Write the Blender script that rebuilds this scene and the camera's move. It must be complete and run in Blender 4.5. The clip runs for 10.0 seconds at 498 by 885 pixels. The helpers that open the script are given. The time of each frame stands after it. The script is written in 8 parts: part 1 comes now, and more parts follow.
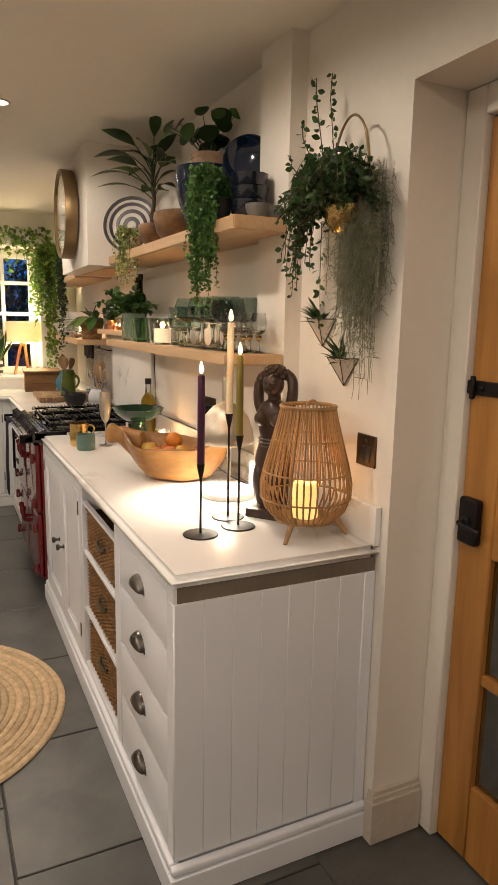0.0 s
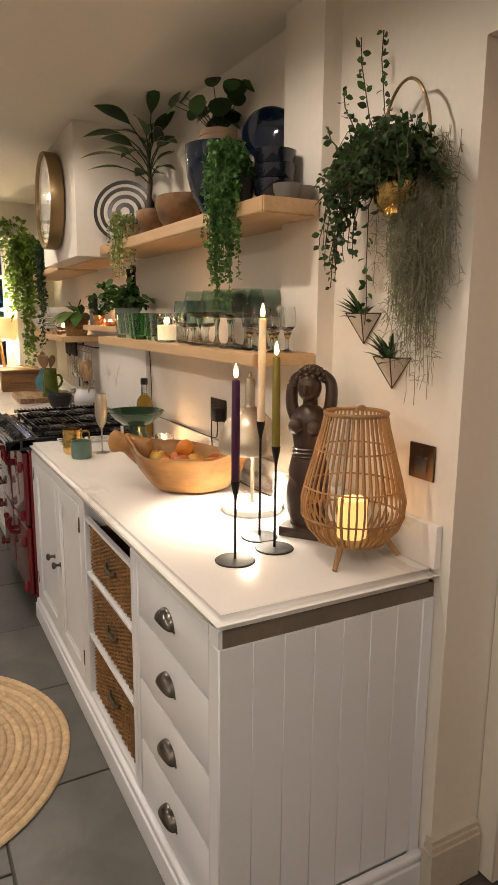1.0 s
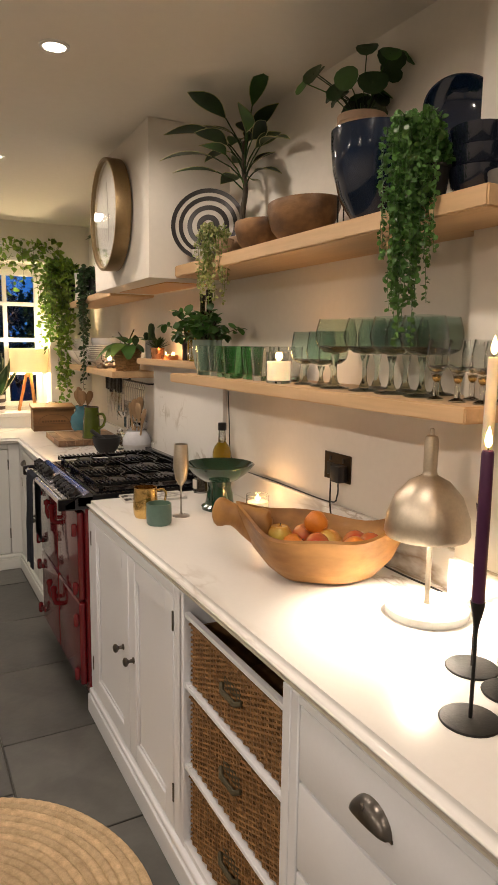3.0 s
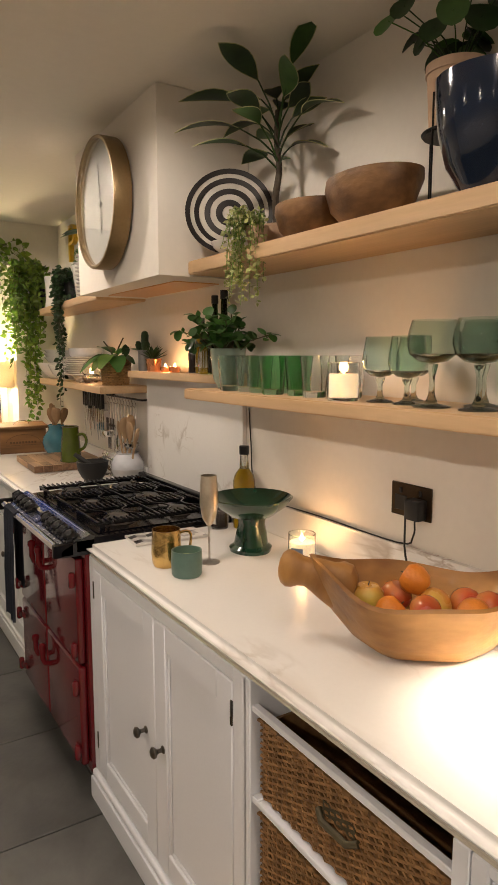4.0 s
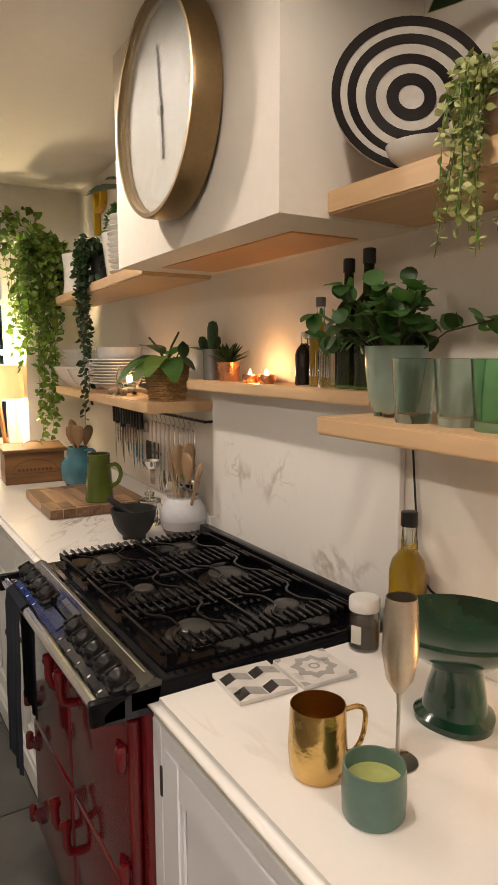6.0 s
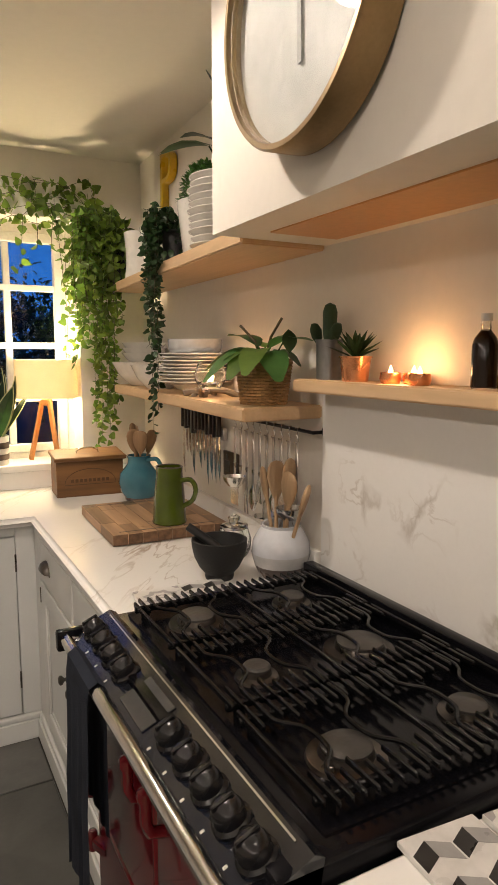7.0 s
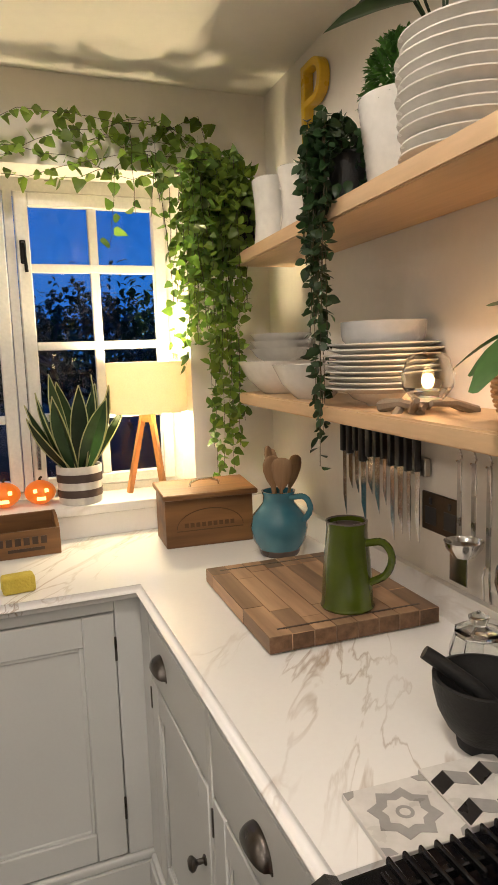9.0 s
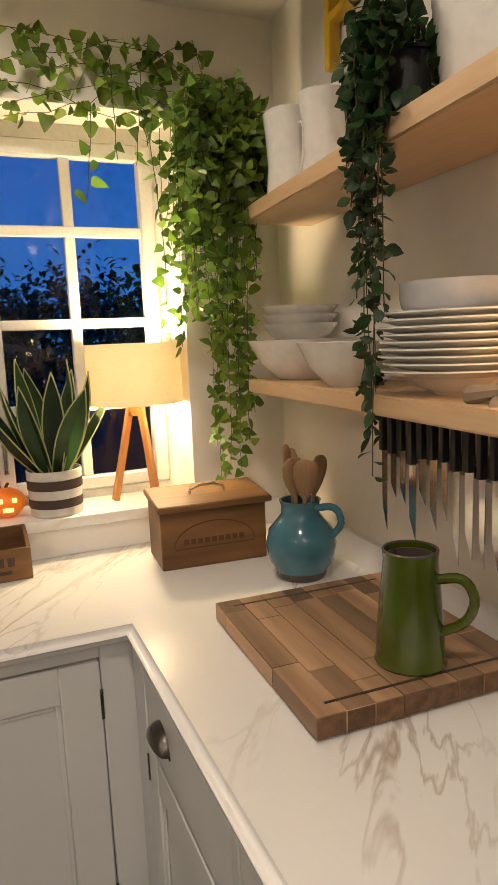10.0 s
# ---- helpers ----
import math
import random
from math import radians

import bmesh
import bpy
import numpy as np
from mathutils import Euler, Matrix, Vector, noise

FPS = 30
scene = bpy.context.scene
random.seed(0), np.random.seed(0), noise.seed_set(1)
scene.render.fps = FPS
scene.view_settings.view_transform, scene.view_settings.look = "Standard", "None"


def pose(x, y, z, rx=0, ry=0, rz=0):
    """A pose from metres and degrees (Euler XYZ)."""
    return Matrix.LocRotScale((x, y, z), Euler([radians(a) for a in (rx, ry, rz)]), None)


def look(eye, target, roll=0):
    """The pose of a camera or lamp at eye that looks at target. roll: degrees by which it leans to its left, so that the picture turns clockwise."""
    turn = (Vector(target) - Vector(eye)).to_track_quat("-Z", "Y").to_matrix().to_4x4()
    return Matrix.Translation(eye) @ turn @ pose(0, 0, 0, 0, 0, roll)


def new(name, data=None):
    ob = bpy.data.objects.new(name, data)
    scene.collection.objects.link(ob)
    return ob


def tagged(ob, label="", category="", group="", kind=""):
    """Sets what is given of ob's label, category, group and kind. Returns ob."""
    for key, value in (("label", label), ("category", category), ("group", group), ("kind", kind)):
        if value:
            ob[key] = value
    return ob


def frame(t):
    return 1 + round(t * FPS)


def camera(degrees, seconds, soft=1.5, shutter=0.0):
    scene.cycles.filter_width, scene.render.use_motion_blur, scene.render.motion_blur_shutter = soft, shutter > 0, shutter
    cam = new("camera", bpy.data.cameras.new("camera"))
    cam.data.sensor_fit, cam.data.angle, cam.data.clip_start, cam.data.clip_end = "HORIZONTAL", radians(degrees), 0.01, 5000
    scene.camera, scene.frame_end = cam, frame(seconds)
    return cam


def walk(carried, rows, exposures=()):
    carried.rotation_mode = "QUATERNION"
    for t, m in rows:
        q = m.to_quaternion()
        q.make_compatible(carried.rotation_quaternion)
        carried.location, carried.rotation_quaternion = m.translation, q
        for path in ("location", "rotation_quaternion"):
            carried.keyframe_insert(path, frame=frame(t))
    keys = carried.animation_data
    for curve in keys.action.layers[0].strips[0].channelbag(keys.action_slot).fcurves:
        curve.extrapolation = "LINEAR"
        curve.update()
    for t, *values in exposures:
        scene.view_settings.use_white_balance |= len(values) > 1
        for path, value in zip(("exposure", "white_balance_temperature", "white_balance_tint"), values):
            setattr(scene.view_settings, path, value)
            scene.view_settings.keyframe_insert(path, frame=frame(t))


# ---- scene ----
cam = camera(41.5, 10.0)
PATH = [
    (0, (0.985, 0.92, 1.54), (1.834, 2.695, 1.181), 1.1),
    (0.5, (0.952, 1.06, 1.55), (1.812, 2.828, 1.183), 0.6),
    (1, (0.928, 1.217, 1.547), (1.856, 2.947, 1.167), 0.5),
    (1.5, (0.921, 1.36, 1.545), (1.826, 3.103, 1.171), 0.1),
    (2, (0.906, 1.506, 1.556), (1.787, 3.274, 1.242), -0.2),
    (2.5, (0.867, 1.686, 1.554), (1.74, 3.46, 1.252), 0.6),
    (4, (0.79, 2.424, 1.553), (1.848, 4.1, 1.29), 0.0),
    (4.5, (0.844, 2.672, 1.555), (1.88, 4.365, 1.31), -0.2),
    (5, (0.906, 2.964, 1.559), (1.946, 4.649, 1.279), -0.1),
    (6.5, (1.074, 3.688, 1.559), (2.087, 5.394, 1.304), 0.0),
    (7, (1.089, 3.962, 1.545), (2.023, 5.71, 1.275), 0.1),
    (7.5, (1.117, 4.21, 1.535), (2.006, 5.982, 1.268), -1.0),
    (8, (1.15, 4.418, 1.532), (2.015, 6.196, 1.234), -1.3),
    (8.5, (1.171, 4.639, 1.532), (1.973, 6.455, 1.289), -2.2),
    (9, (1.191, 4.816, 1.532), (1.906, 6.664, 1.262), -1.9),
    (9.5, (1.224, 5.025, 1.537), (1.972, 6.856, 1.244), -1.9),
    (10, (1.258, 5.198, 1.512), (2.017, 7.022, 1.2), -2.4),
]
walk(cam, [(t, look(eye, target, roll)) for t, eye, target, roll in PATH], [(0.0, 0.08, 6550, 10), (1.0, 0.02, 6530, 10), (2.5, -0.02, 6560, 10), (5.0, -0.05, 6440, 10), (6.5, 0.1, 6400, 10), (7.0, 0.03, 6380, 10), (8.0, 0.24, 6200, 8), (9.0, 0.07, 6150, 8), (9.5, -0.12, 6350, 9), (10.0, -0.2, 6500, 10)])

# ---- dusk outside, warm lamps inside ----
world = bpy.data.worlds.new("dusk_sky")
scene.world = world
world.use_nodes = True
wn = world.node_tree.nodes
wbg = wn["Background"]
wgeo = wn.new("ShaderNodeTexCoord")
wsep = wn.new("ShaderNodeSeparateXYZ")
wramp = wn.new("ShaderNodeValToRGB")
wramp.color_ramp.elements[0].position, wramp.color_ramp.elements[0].color = 0.0, (0.035, 0.19, 0.62, 1)
wramp.color_ramp.elements[1].position, wramp.color_ramp.elements[1].color = 0.5, (0.004, 0.06, 0.44, 1)
world.node_tree.links.new(wgeo.outputs["Generated"], wsep.inputs[0])
world.node_tree.links.new(wsep.outputs["Z"], wramp.inputs[0])
world.node_tree.links.new(wramp.outputs[0], wbg.inputs["Color"])
wbg.inputs["Strength"].default_value = 1.0

CEIL = 2.434
WARM = (1.0, 0.845, 0.705)
CANDLE = (1.0, 0.52, 0.20)


def lamp(name, kind, at, watts, colour=WARM, radius=0.03, aim=None, cone=120, blend=0.6):
    d = bpy.data.lights.new(name, kind)
    d.energy, d.color = watts, colour
    if kind != "AREA":
        d.shadow_soft_size = radius
    if kind == "SPOT":
        d.spot_size, d.spot_blend = radians(cone), blend
    o = new(name, d)
    o.matrix_world = look(at, aim) if aim else Matrix.Translation(at)
    return o


# ceiling downlights, in two rows: three seen, one by spacing, seven added unseen
SEEN_AND_ADDED_DOWNLIGHTS = [(1.40, 6.54), (1.295, 4.06), (1.29, 5.39), (1.295, 2.73), (1.295, 1.40), (1.295, 0.07), (-0.5, 0.07), (-0.5, 1.40), (-0.5, 2.73), (-0.5, 4.06), (-0.5, 5.39)]
# the unseen ones only raise the brightness of the room
for dx, dy in SEEN_AND_ADDED_DOWNLIGHTS:
    lamp("downlight_beam", "SPOT", (dx, dy, CEIL - 0.012), (24 if dy < 2 else 29 if dy < 5 else 44 if dy < 6 else 18) if dx > 0 else (52 if dy < 3 else 52 if dy < 5 else 32), WARM, 0.04, (dx, dy, 0), 170, 0.42)
# ---- materials ----
def mat(name, col, col2=None, rough=0.5, metal=0.0, scale=6.0, mix=1.0, bump=0.12, bscale=70.0, detail=5.0, stretch=(1, 1, 1),
        trans=0.0, ior=1.45, coat=0.0, sss=0.0, rvar=0.12, islands=0.0, emit=0.0, thin=0.0, grain=0.35):
    """A surface of two tones broken up at two scales, with uneven gloss and fine relief."""
    m = bpy.data.materials.new(name)
    m.use_nodes = True
    nt = m.node_tree
    n, l = nt.nodes, nt.links
    b = n["Principled BSDF"]
    co = n.new("ShaderNodeTexCoord")
    mp = n.new("ShaderNodeMapping")
    mp.inputs["Scale"].default_value = stretch
    l.new(co.outputs["Object"], mp.inputs[0])
    big, fine = n.new("ShaderNodeTexNoise"), n.new("ShaderNodeTexNoise")
    big.inputs["Scale"].default_value, big.inputs["Detail"].default_value = scale, detail
    fine.inputs["Scale"].default_value, fine.inputs["Detail"].default_value = bscale, 4.0
    l.new(mp.outputs[0], big.inputs["Vector"])
    l.new(mp.outputs[0], fine.inputs["Vector"])
    c2 = col2 or tuple(c * 0.8 for c in col)
    ramp = n.new("ShaderNodeValToRGB")
    ramp.color_ramp.elements[0].position, ramp.color_ramp.elements[1].position = 0.5 - 0.22 * mix, 0.5 + 0.22 * mix
    ramp.color_ramp.elements[0].color, ramp.color_ramp.elements[1].color = (*c2, 1), (*col, 1)
    l.new(big.outputs["Fac"], ramp.inputs[0])
    out = ramp.outputs[0]
    mul = n.new("ShaderNodeMix")
    mul.data_type, mul.blend_type = "RGBA", "MULTIPLY"
    mul.inputs["Factor"].default_value = grain
    l.new(out, mul.inputs["A"])
    tone = n.new("ShaderNodeMapRange")
    tone.inputs["To Min"].default_value, tone.inputs["To Max"].default_value = 0.6, 1.3
    l.new(fine.outputs["Fac"], tone.inputs["Value"])
    l.new(tone.outputs[0], mul.inputs["B"])
    out = mul.outputs["Result"]
    if islands:
        g = n.new("ShaderNodeNewGeometry")
        oi = n.new("ShaderNodeObjectInfo")
        add = n.new("ShaderNodeMath")
        add.operation = "ADD"
        fr = n.new("ShaderNodeMath")
        fr.operation = "FRACT"
        l.new(g.outputs["Random Per Island"], add.inputs[0])
        l.new(oi.outputs["Random"], add.inputs[1])
        l.new(add.outputs[0], fr.inputs[0])
        r2 = n.new("ShaderNodeMapRange")
        r2.inputs["To Min"].default_value, r2.inputs["To Max"].default_value = 1 - islands, 1 + islands
        l.new(fr.outputs[0], r2.inputs["Value"])
        hs = n.new("ShaderNodeHueSaturation")
        l.new(out, hs.inputs["Color"])
        l.new(r2.outputs[0], hs.inputs["Value"])
        out = hs.outputs[0]
    l.new(out, b.inputs["Base Color"])
    rr = n.new("ShaderNodeMapRange")
    rr.inputs["To Min"].default_value, rr.inputs["To Max"].default_value = max(rough - rvar, 0.0), min(rough + rvar, 1.0)
    l.new(big.outputs["Fac"], rr.inputs["Value"])
    l.new(rr.outputs[0], b.inputs["Roughness"])
    b.inputs["Metallic"].default_value, b.inputs["IOR"].default_value = metal, ior
    b.inputs["Transmission Weight"].default_value, b.inputs["Coat Weight"].default_value = trans, coat
    if coat:
        b.inputs["Coat Roughness"].default_value = 0.08
    if sss:
        b.inputs["Subsurface Weight"].default_value = sss
        b.inputs["Subsurface Radius"].default_value = (0.02, 0.012, 0.006)
        b.inputs["Subsurface Scale"].default_value = 0.5
    if emit:
        l.new(out, b.inputs["Emission Color"])
        b.inputs["Emission Strength"].default_value = emit
    if thin:
        tr = n.new("ShaderNodeBsdfTranslucent")
        ms = n.new("ShaderNodeMixShader")
        ms.inputs[0].default_value = thin
        br = n.new("ShaderNodeHueSaturation")
        br.inputs["Value"].default_value, br.inputs["Saturation"].default_value = 1.8, 1.1
        l.new(out, br.inputs["Color"])
        l.new(br.outputs[0], tr.inputs["Color"])
        l.new(b.outputs[0], ms.inputs[1])
        l.new(tr.outputs[0], ms.inputs[2])
        l.new(ms.outputs[0], n["Material Output"].inputs["Surface"])
    if bump:
        bp = n.new("ShaderNodeBump")
        bp.inputs["Strength"].default_value, bp.inputs["Distance"].default_value = bump, 0.004
        l.new(fine.outputs["Fac"], bp.inputs["Height"])
        l.new(bp.outputs[0], b.inputs["Normal"])
    return m


def wood(name, light, dark, rough=0.5, axis=1, scale=9.0, islands=0.0, coat=0.0, bump=0.15):
    """Grain drawn out along one axis."""
    st = [1.0, 1.0, 1.0]
    for i in range(3):
        st[i] = 0.09 if i == axis else 1.0
    return mat(name, light, dark, rough, 0.0, scale * 2.2, 0.9, bump, scale * 14, 8.0, st, islands=islands, coat=coat)


def marble(name, bold=1.0, rarity=0.0, run=(1.0, 0.45, 1.0), tint=(0.36, 0.29, 0.22), lean=None):
    m = mat(name, (0.86, 0.845, 0.82), (0.80, 0.785, 0.76), 0.22, 0, 2.0, 1.6, 0.01, 90, grain=0.06)
    n, l = m.node_tree.nodes, m.node_tree.links
    b = n["Principled BSDF"]
    co = n.new("ShaderNodeTexCoord")
    mp = n.new("ShaderNodeMapping")
    if lean is None:
        mp.inputs["Rotation"].default_value, mp.inputs["Scale"].default_value = (0.4, 0.3, 0.5), run
    else:
        mp.vector_type = "TEXTURE"
        mp.inputs["Rotation"].default_value, mp.inputs["Scale"].default_value = (0.0, 0.0, lean), run
    l.new(co.outputs["Object"], mp.inputs[0])
    base = b.inputs["Base Color"].links[0].from_socket
    for sc, width, tint, seed in ((2.2, 0.030 * bold, (*tint, 1), 0.0), (4.6, 0.022 * bold, (0.50, 0.44, 0.38, 1), 5.3)):
        ns = n.new("ShaderNodeTexNoise")
        ns.noise_dimensions = "4D"
        ns.inputs["W"].default_value, ns.inputs["Scale"].default_value = seed, sc
        ns.inputs["Detail"].default_value, ns.inputs["Distortion"].default_value = 6.0, 0.7
        l.new(mp.outputs[0], ns.inputs["Vector"])
        sub = n.new("ShaderNodeMath")
        sub.operation, sub.inputs[1].default_value = "SUBTRACT", 0.5
        ab = n.new("ShaderNodeMath")
        ab.operation = "ABSOLUTE"
        l.new(ns.outputs["Fac"], sub.inputs[0])
        l.new(sub.outputs[0], ab.inputs[0])
        mr = n.new("ShaderNodeMapRange")
        mr.inputs["From Max"].default_value, mr.inputs["To Min"].default_value, mr.inputs["To Max"].default_value = width, 1.0, 0.0
        l.new(ab.outputs[0], mr.inputs["Value"])
        patch = n.new("ShaderNodeTexNoise")
        patch.inputs["Scale"].default_value = 1.9
        l.new(mp.outputs[0], patch.inputs["Vector"])
        pr = n.new("ShaderNodeMapRange")
        pr.inputs["From Min"].default_value, pr.inputs["From Max"].default_value = 0.50 + rarity, 0.66 + rarity
        l.new(patch.outputs["Fac"], pr.inputs["Value"])
        mm = n.new("ShaderNodeMath")
        mm.operation = "MULTIPLY"
        l.new(mr.outputs[0], mm.inputs[0])
        l.new(pr.outputs[0], mm.inputs[1])
        mx = n.new("ShaderNodeMix")
        mx.data_type = "RGBA"
        mx.inputs["B"].default_value = tint
        l.new(mm.outputs[0], mx.inputs["Factor"])
        l.new(base, mx.inputs["A"])
        base = mx.outputs["Result"]
    l.new(base, b.inputs["Base Color"])
    return m


def glow(name, col, strength):
    m = bpy.data.materials.new(name)
    m.use_nodes = True
    b = m.node_tree.nodes["Principled BSDF"]
    b.inputs["Base Color"].default_value = (*col, 1)
    b.inputs["Emission Color"].default_value = (*col, 1)
    b.inputs["Emission Strength"].default_value = strength
    return m


def glass(name, col, rough=0.03, ior=1.45):
    return mat(name, col, tuple(c * 0.93 for c in col), rough, 0, 5, 1, 0.03, 25, trans=1.0, ior=ior, rvar=0.02)


M = {}
M["plaster"] = mat("wall_plaster", (0.80, 0.76, 0.69), (0.76, 0.71, 0.64), 0.85, 0, 1.7, 1.5, 0.18, 38, grain=0.10)
M["ceiling"] = mat("ceiling_paint", (0.82, 0.78, 0.71), (0.79, 0.75, 0.67), 0.9, 0, 1.3, 1.5, 0.15, 30, grain=0.08)
# brown-grey of the shadow band below the worktop end
M["worktop_shadow_brown"] = mat("worktop_shadow_brown", (0.20, 0.165, 0.13), (0.14, 0.115, 0.09), 0.8, 0, 6, 1, 0.2, 60)
M["paint"] = mat("white_eggshell_paint", (0.79, 0.81, 0.86), (0.75, 0.77, 0.82), 0.42, 0, 3.0, 1.4, 0.06, 110, grain=0.06)
# the same white paint, greyed to imitate the dimmer far end
M["paint_shaded"] = mat("white_paint_shaded", (0.68, 0.69, 0.68), (0.63, 0.64, 0.63), 0.42, 0, 3.0, 1.4, 0.06, 110, grain=0.06)
M["skirting"] = mat("stone_paint", (0.62, 0.57, 0.48), (0.56, 0.51, 0.43), 0.5, 0, 4, 1, 0.15, 60)
M["marble"] = marble("white_marble", 0.9, 0.0)
M["marble_far"] = marble("warm_veined_marble", 0.6, -0.06, (0.5, 2.6, 0.8), (0.46, 0.38, 0.31), -0.62)
M["marble_bold"] = marble("boldly_veined_marble", 0.8, 0.05, (0.9, 1.3, 1.3), (0.26, 0.19, 0.12))
M["slate"] = mat("slate", (0.118, 0.117, 0.109), (0.064, 0.064, 0.060), 0.36, 0, 5, 1.0, 0.35, 24, islands=0.22)
M["grout"] = mat("grout", (0.11, 0.105, 0.095), None, 0.9, 0, 20)
M["oak"] = wood("pale_oak", (0.66, 0.46, 0.27), (0.55, 0.36, 0.19), 0.5, 1, 7)
M["lamp_wood"] = wood("honey_wood", (0.58, 0.27, 0.09), (0.44, 0.18, 0.05), 0.45, 2, 9)
M["pine"] = wood("old_pine", (0.50, 0.235, 0.055), (0.30, 0.125, 0.028), 0.38, 2, 7, coat=0.2)
M["walnut"] = wood("walnut", (0.40, 0.255, 0.150), (0.16, 0.090, 0.048), 0.5, 1, 8, islands=0.62)
M["crate_wood"] = wood("stained_crate_wood", (0.27, 0.132, 0.046), (0.085, 0.038, 0.013), 0.5, 0, 8)
M["bowl_wood"] = mat("olive_wood", (0.52, 0.265, 0.075), (0.20, 0.088, 0.026), 0.48, 0, 7, 0.75, 0.35, 55, 8.0, (0.4, 1, 1), coat=0.08)
M["dark_bowl_wood"] = mat("dark_bowl_wood", (0.31, 0.160, 0.062), (0.085, 0.040, 0.016), 0.5, 0, 14, 0.8, 0.5, 70, 7.0, (1, 0.4, 1), coat=0.1)
M["faded_print"] = mat("faded_print", (0.115, 0.056, 0.022), None, 0.7, 0, 20)
M["celadon"] = mat("celadon_glass", (0.40, 0.52, 0.44), (0.33, 0.44, 0.37), 0.14, 0, 8, 1, 0.05, 40, trans=0.35, coat=0.4)
M["spoon_wood"] = wood("spoon_wood", (0.36, 0.225, 0.12), (0.20, 0.115, 0.055), 0.6, 2, 12)
M["ebony"] = wood("carved_dark_wood", (0.060, 0.030, 0.018), (0.026, 0.013, 0.008), 0.33, 2, 9, coat=0.25)
M["rattan"] = mat("rattan", (0.44, 0.26, 0.11), (0.28, 0.15, 0.06), 0.55, 0, 22, 1, 0.2, 140, islands=0.25)
M["wicker"] = mat("wicker", (0.30, 0.165, 0.065), (0.17, 0.085, 0.030), 0.6, 0, 30, 1, 0.3, 160, islands=0.35)
M["jute"] = mat("jute", (0.70, 0.53, 0.33), (0.50, 0.36, 0.21), 0.9, 0, 40, 0.9, 1.0, 240, islands=0.22, grain=0.7)
M["burgundy"] = mat("burgundy_enamel", (0.145, 0.007, 0.012), (0.115, 0.005, 0.009), 0.20, 0, 3, 1, 0.01, 40, coat=0.7)
M["black_enamel"] = mat("black_enamel", (0.006, 0.006, 0.008), (0.003, 0.003, 0.004), 0.16, 0, 5, 1, 0.02, 50, ior=1.27)
M["panel_enamel"] = mat("glossy_panel_enamel", (0.010, 0.011, 0.015), (0.007, 0.008, 0.011), 0.14, 0, 5, 1, 0.02, 50, coat=0.6)
M["cast_iron"] = mat("glossy_cast_iron", (0.007, 0.007, 0.008), (0.004, 0.004, 0.004), 0.22, 0.0, 14, 1, 0.12, 160, ior=1.34)
M["iron"] = mat("black_iron", (0.018, 0.017, 0.016), (0.010, 0.009, 0.009), 0.45, 0.6, 14, 1, 0.15, 150)
M["bronze"] = mat("dark_bronze", (0.085, 0.058, 0.036), (0.05, 0.034, 0.02), 0.4, 0.9, 14, 1, 0.08, 120)
M["pewter"] = mat("pewter", (0.17, 0.155, 0.14), (0.10, 0.09, 0.08), 0.3, 1.0, 16, 1, 0.08, 120)
M["chrome"] = mat("chrome", (0.70, 0.69, 0.67), None, 0.16, 1.0, 8, 1, 0.0, 50, rvar=0.06)
M["steel"] = mat("brushed_steel", (0.50, 0.48, 0.45), (0.42, 0.40, 0.37), 0.3, 1.0, 20, 1, 0.06, 140)
M["nickel"] = mat("brushed_nickel", (0.62, 0.55, 0.44), (0.55, 0.48, 0.38), 0.40, 1.0, 20, 1, 0.03, 140)
M["brass"] = mat("hammered_brass", (0.72, 0.50, 0.20), (0.60, 0.40, 0.14), 0.24, 1.0, 20, 1, 0.5, 55)
M["copper"] = mat("copper", (0.80, 0.38, 0.20), (0.65, 0.28, 0.13), 0.28, 1.0, 16, 1, 0.1, 90)
M["clock_case"] = mat("brushed_brass_case", (0.30, 0.21, 0.105), (0.25, 0.17, 0.08), 0.4, 0.75, 9, 1, 0.06, 130)
M["clock_face"] = mat("pale_clock_face", (0.47, 0.47, 0.46), (0.43, 0.43, 0.42), 0.4, 0, 3, 1, 0, 50)
M["cream_wax"] = mat("cream_wax", (0.84, 0.74, 0.56), None, 0.5, 0, 10, 1, 0.04, 80, sss=0.8)
M["purple_wax"] = mat("purple_wax", (0.060, 0.012, 0.050), None, 0.42, 0, 10, 1, 0.04, 80)
M["olive_wax"] = mat("olive_wax", (0.20, 0.16, 0.025), None, 0.42, 0, 10, 1, 0.04, 80)
# emission stands in for the flame's light spreading through the wax
M["lit_wax"] = mat("lit_wax", (0.86, 0.70, 0.46), (0.84, 0.66, 0.42), 0.5, 0, 8, 1, 0.04, 80, sss=0.6, emit=0.5)
M["sea_glass"] = glass("sea_green_glass", (0.78, 0.90, 0.85), 0.0, 1.36)
M["wick"] = mat("wick", (0.02, 0.015, 0.01), None, 0.9)
M["flame"] = glow("flame", (1.0, 0.66, 0.26), 14.0)
M["led_wax"] = mat("glowing_wax", (0.95, 0.62, 0.22), (0.88, 0.52, 0.15), 0.5, 0, 8, 1, 0.04, 80, emit=1.1)
M["white_glaze"] = mat("white_glaze", (0.76, 0.74, 0.70), (0.70, 0.68, 0.63), 0.24, 0, 7, 1, 0.1, 45, coat=0.2)
M["grey_glaze"] = mat("pale_grey_glaze", (0.56, 0.56, 0.56), (0.44, 0.44, 0.44), 0.24, 0, 8, 1, 0.05, 45, coat=0.3)
M["matt_black"] = mat("matt_black_stone", (0.016, 0.016, 0.016), (0.010, 0.010, 0.010), 0.62, 0, 20, 1, 0.3, 180)
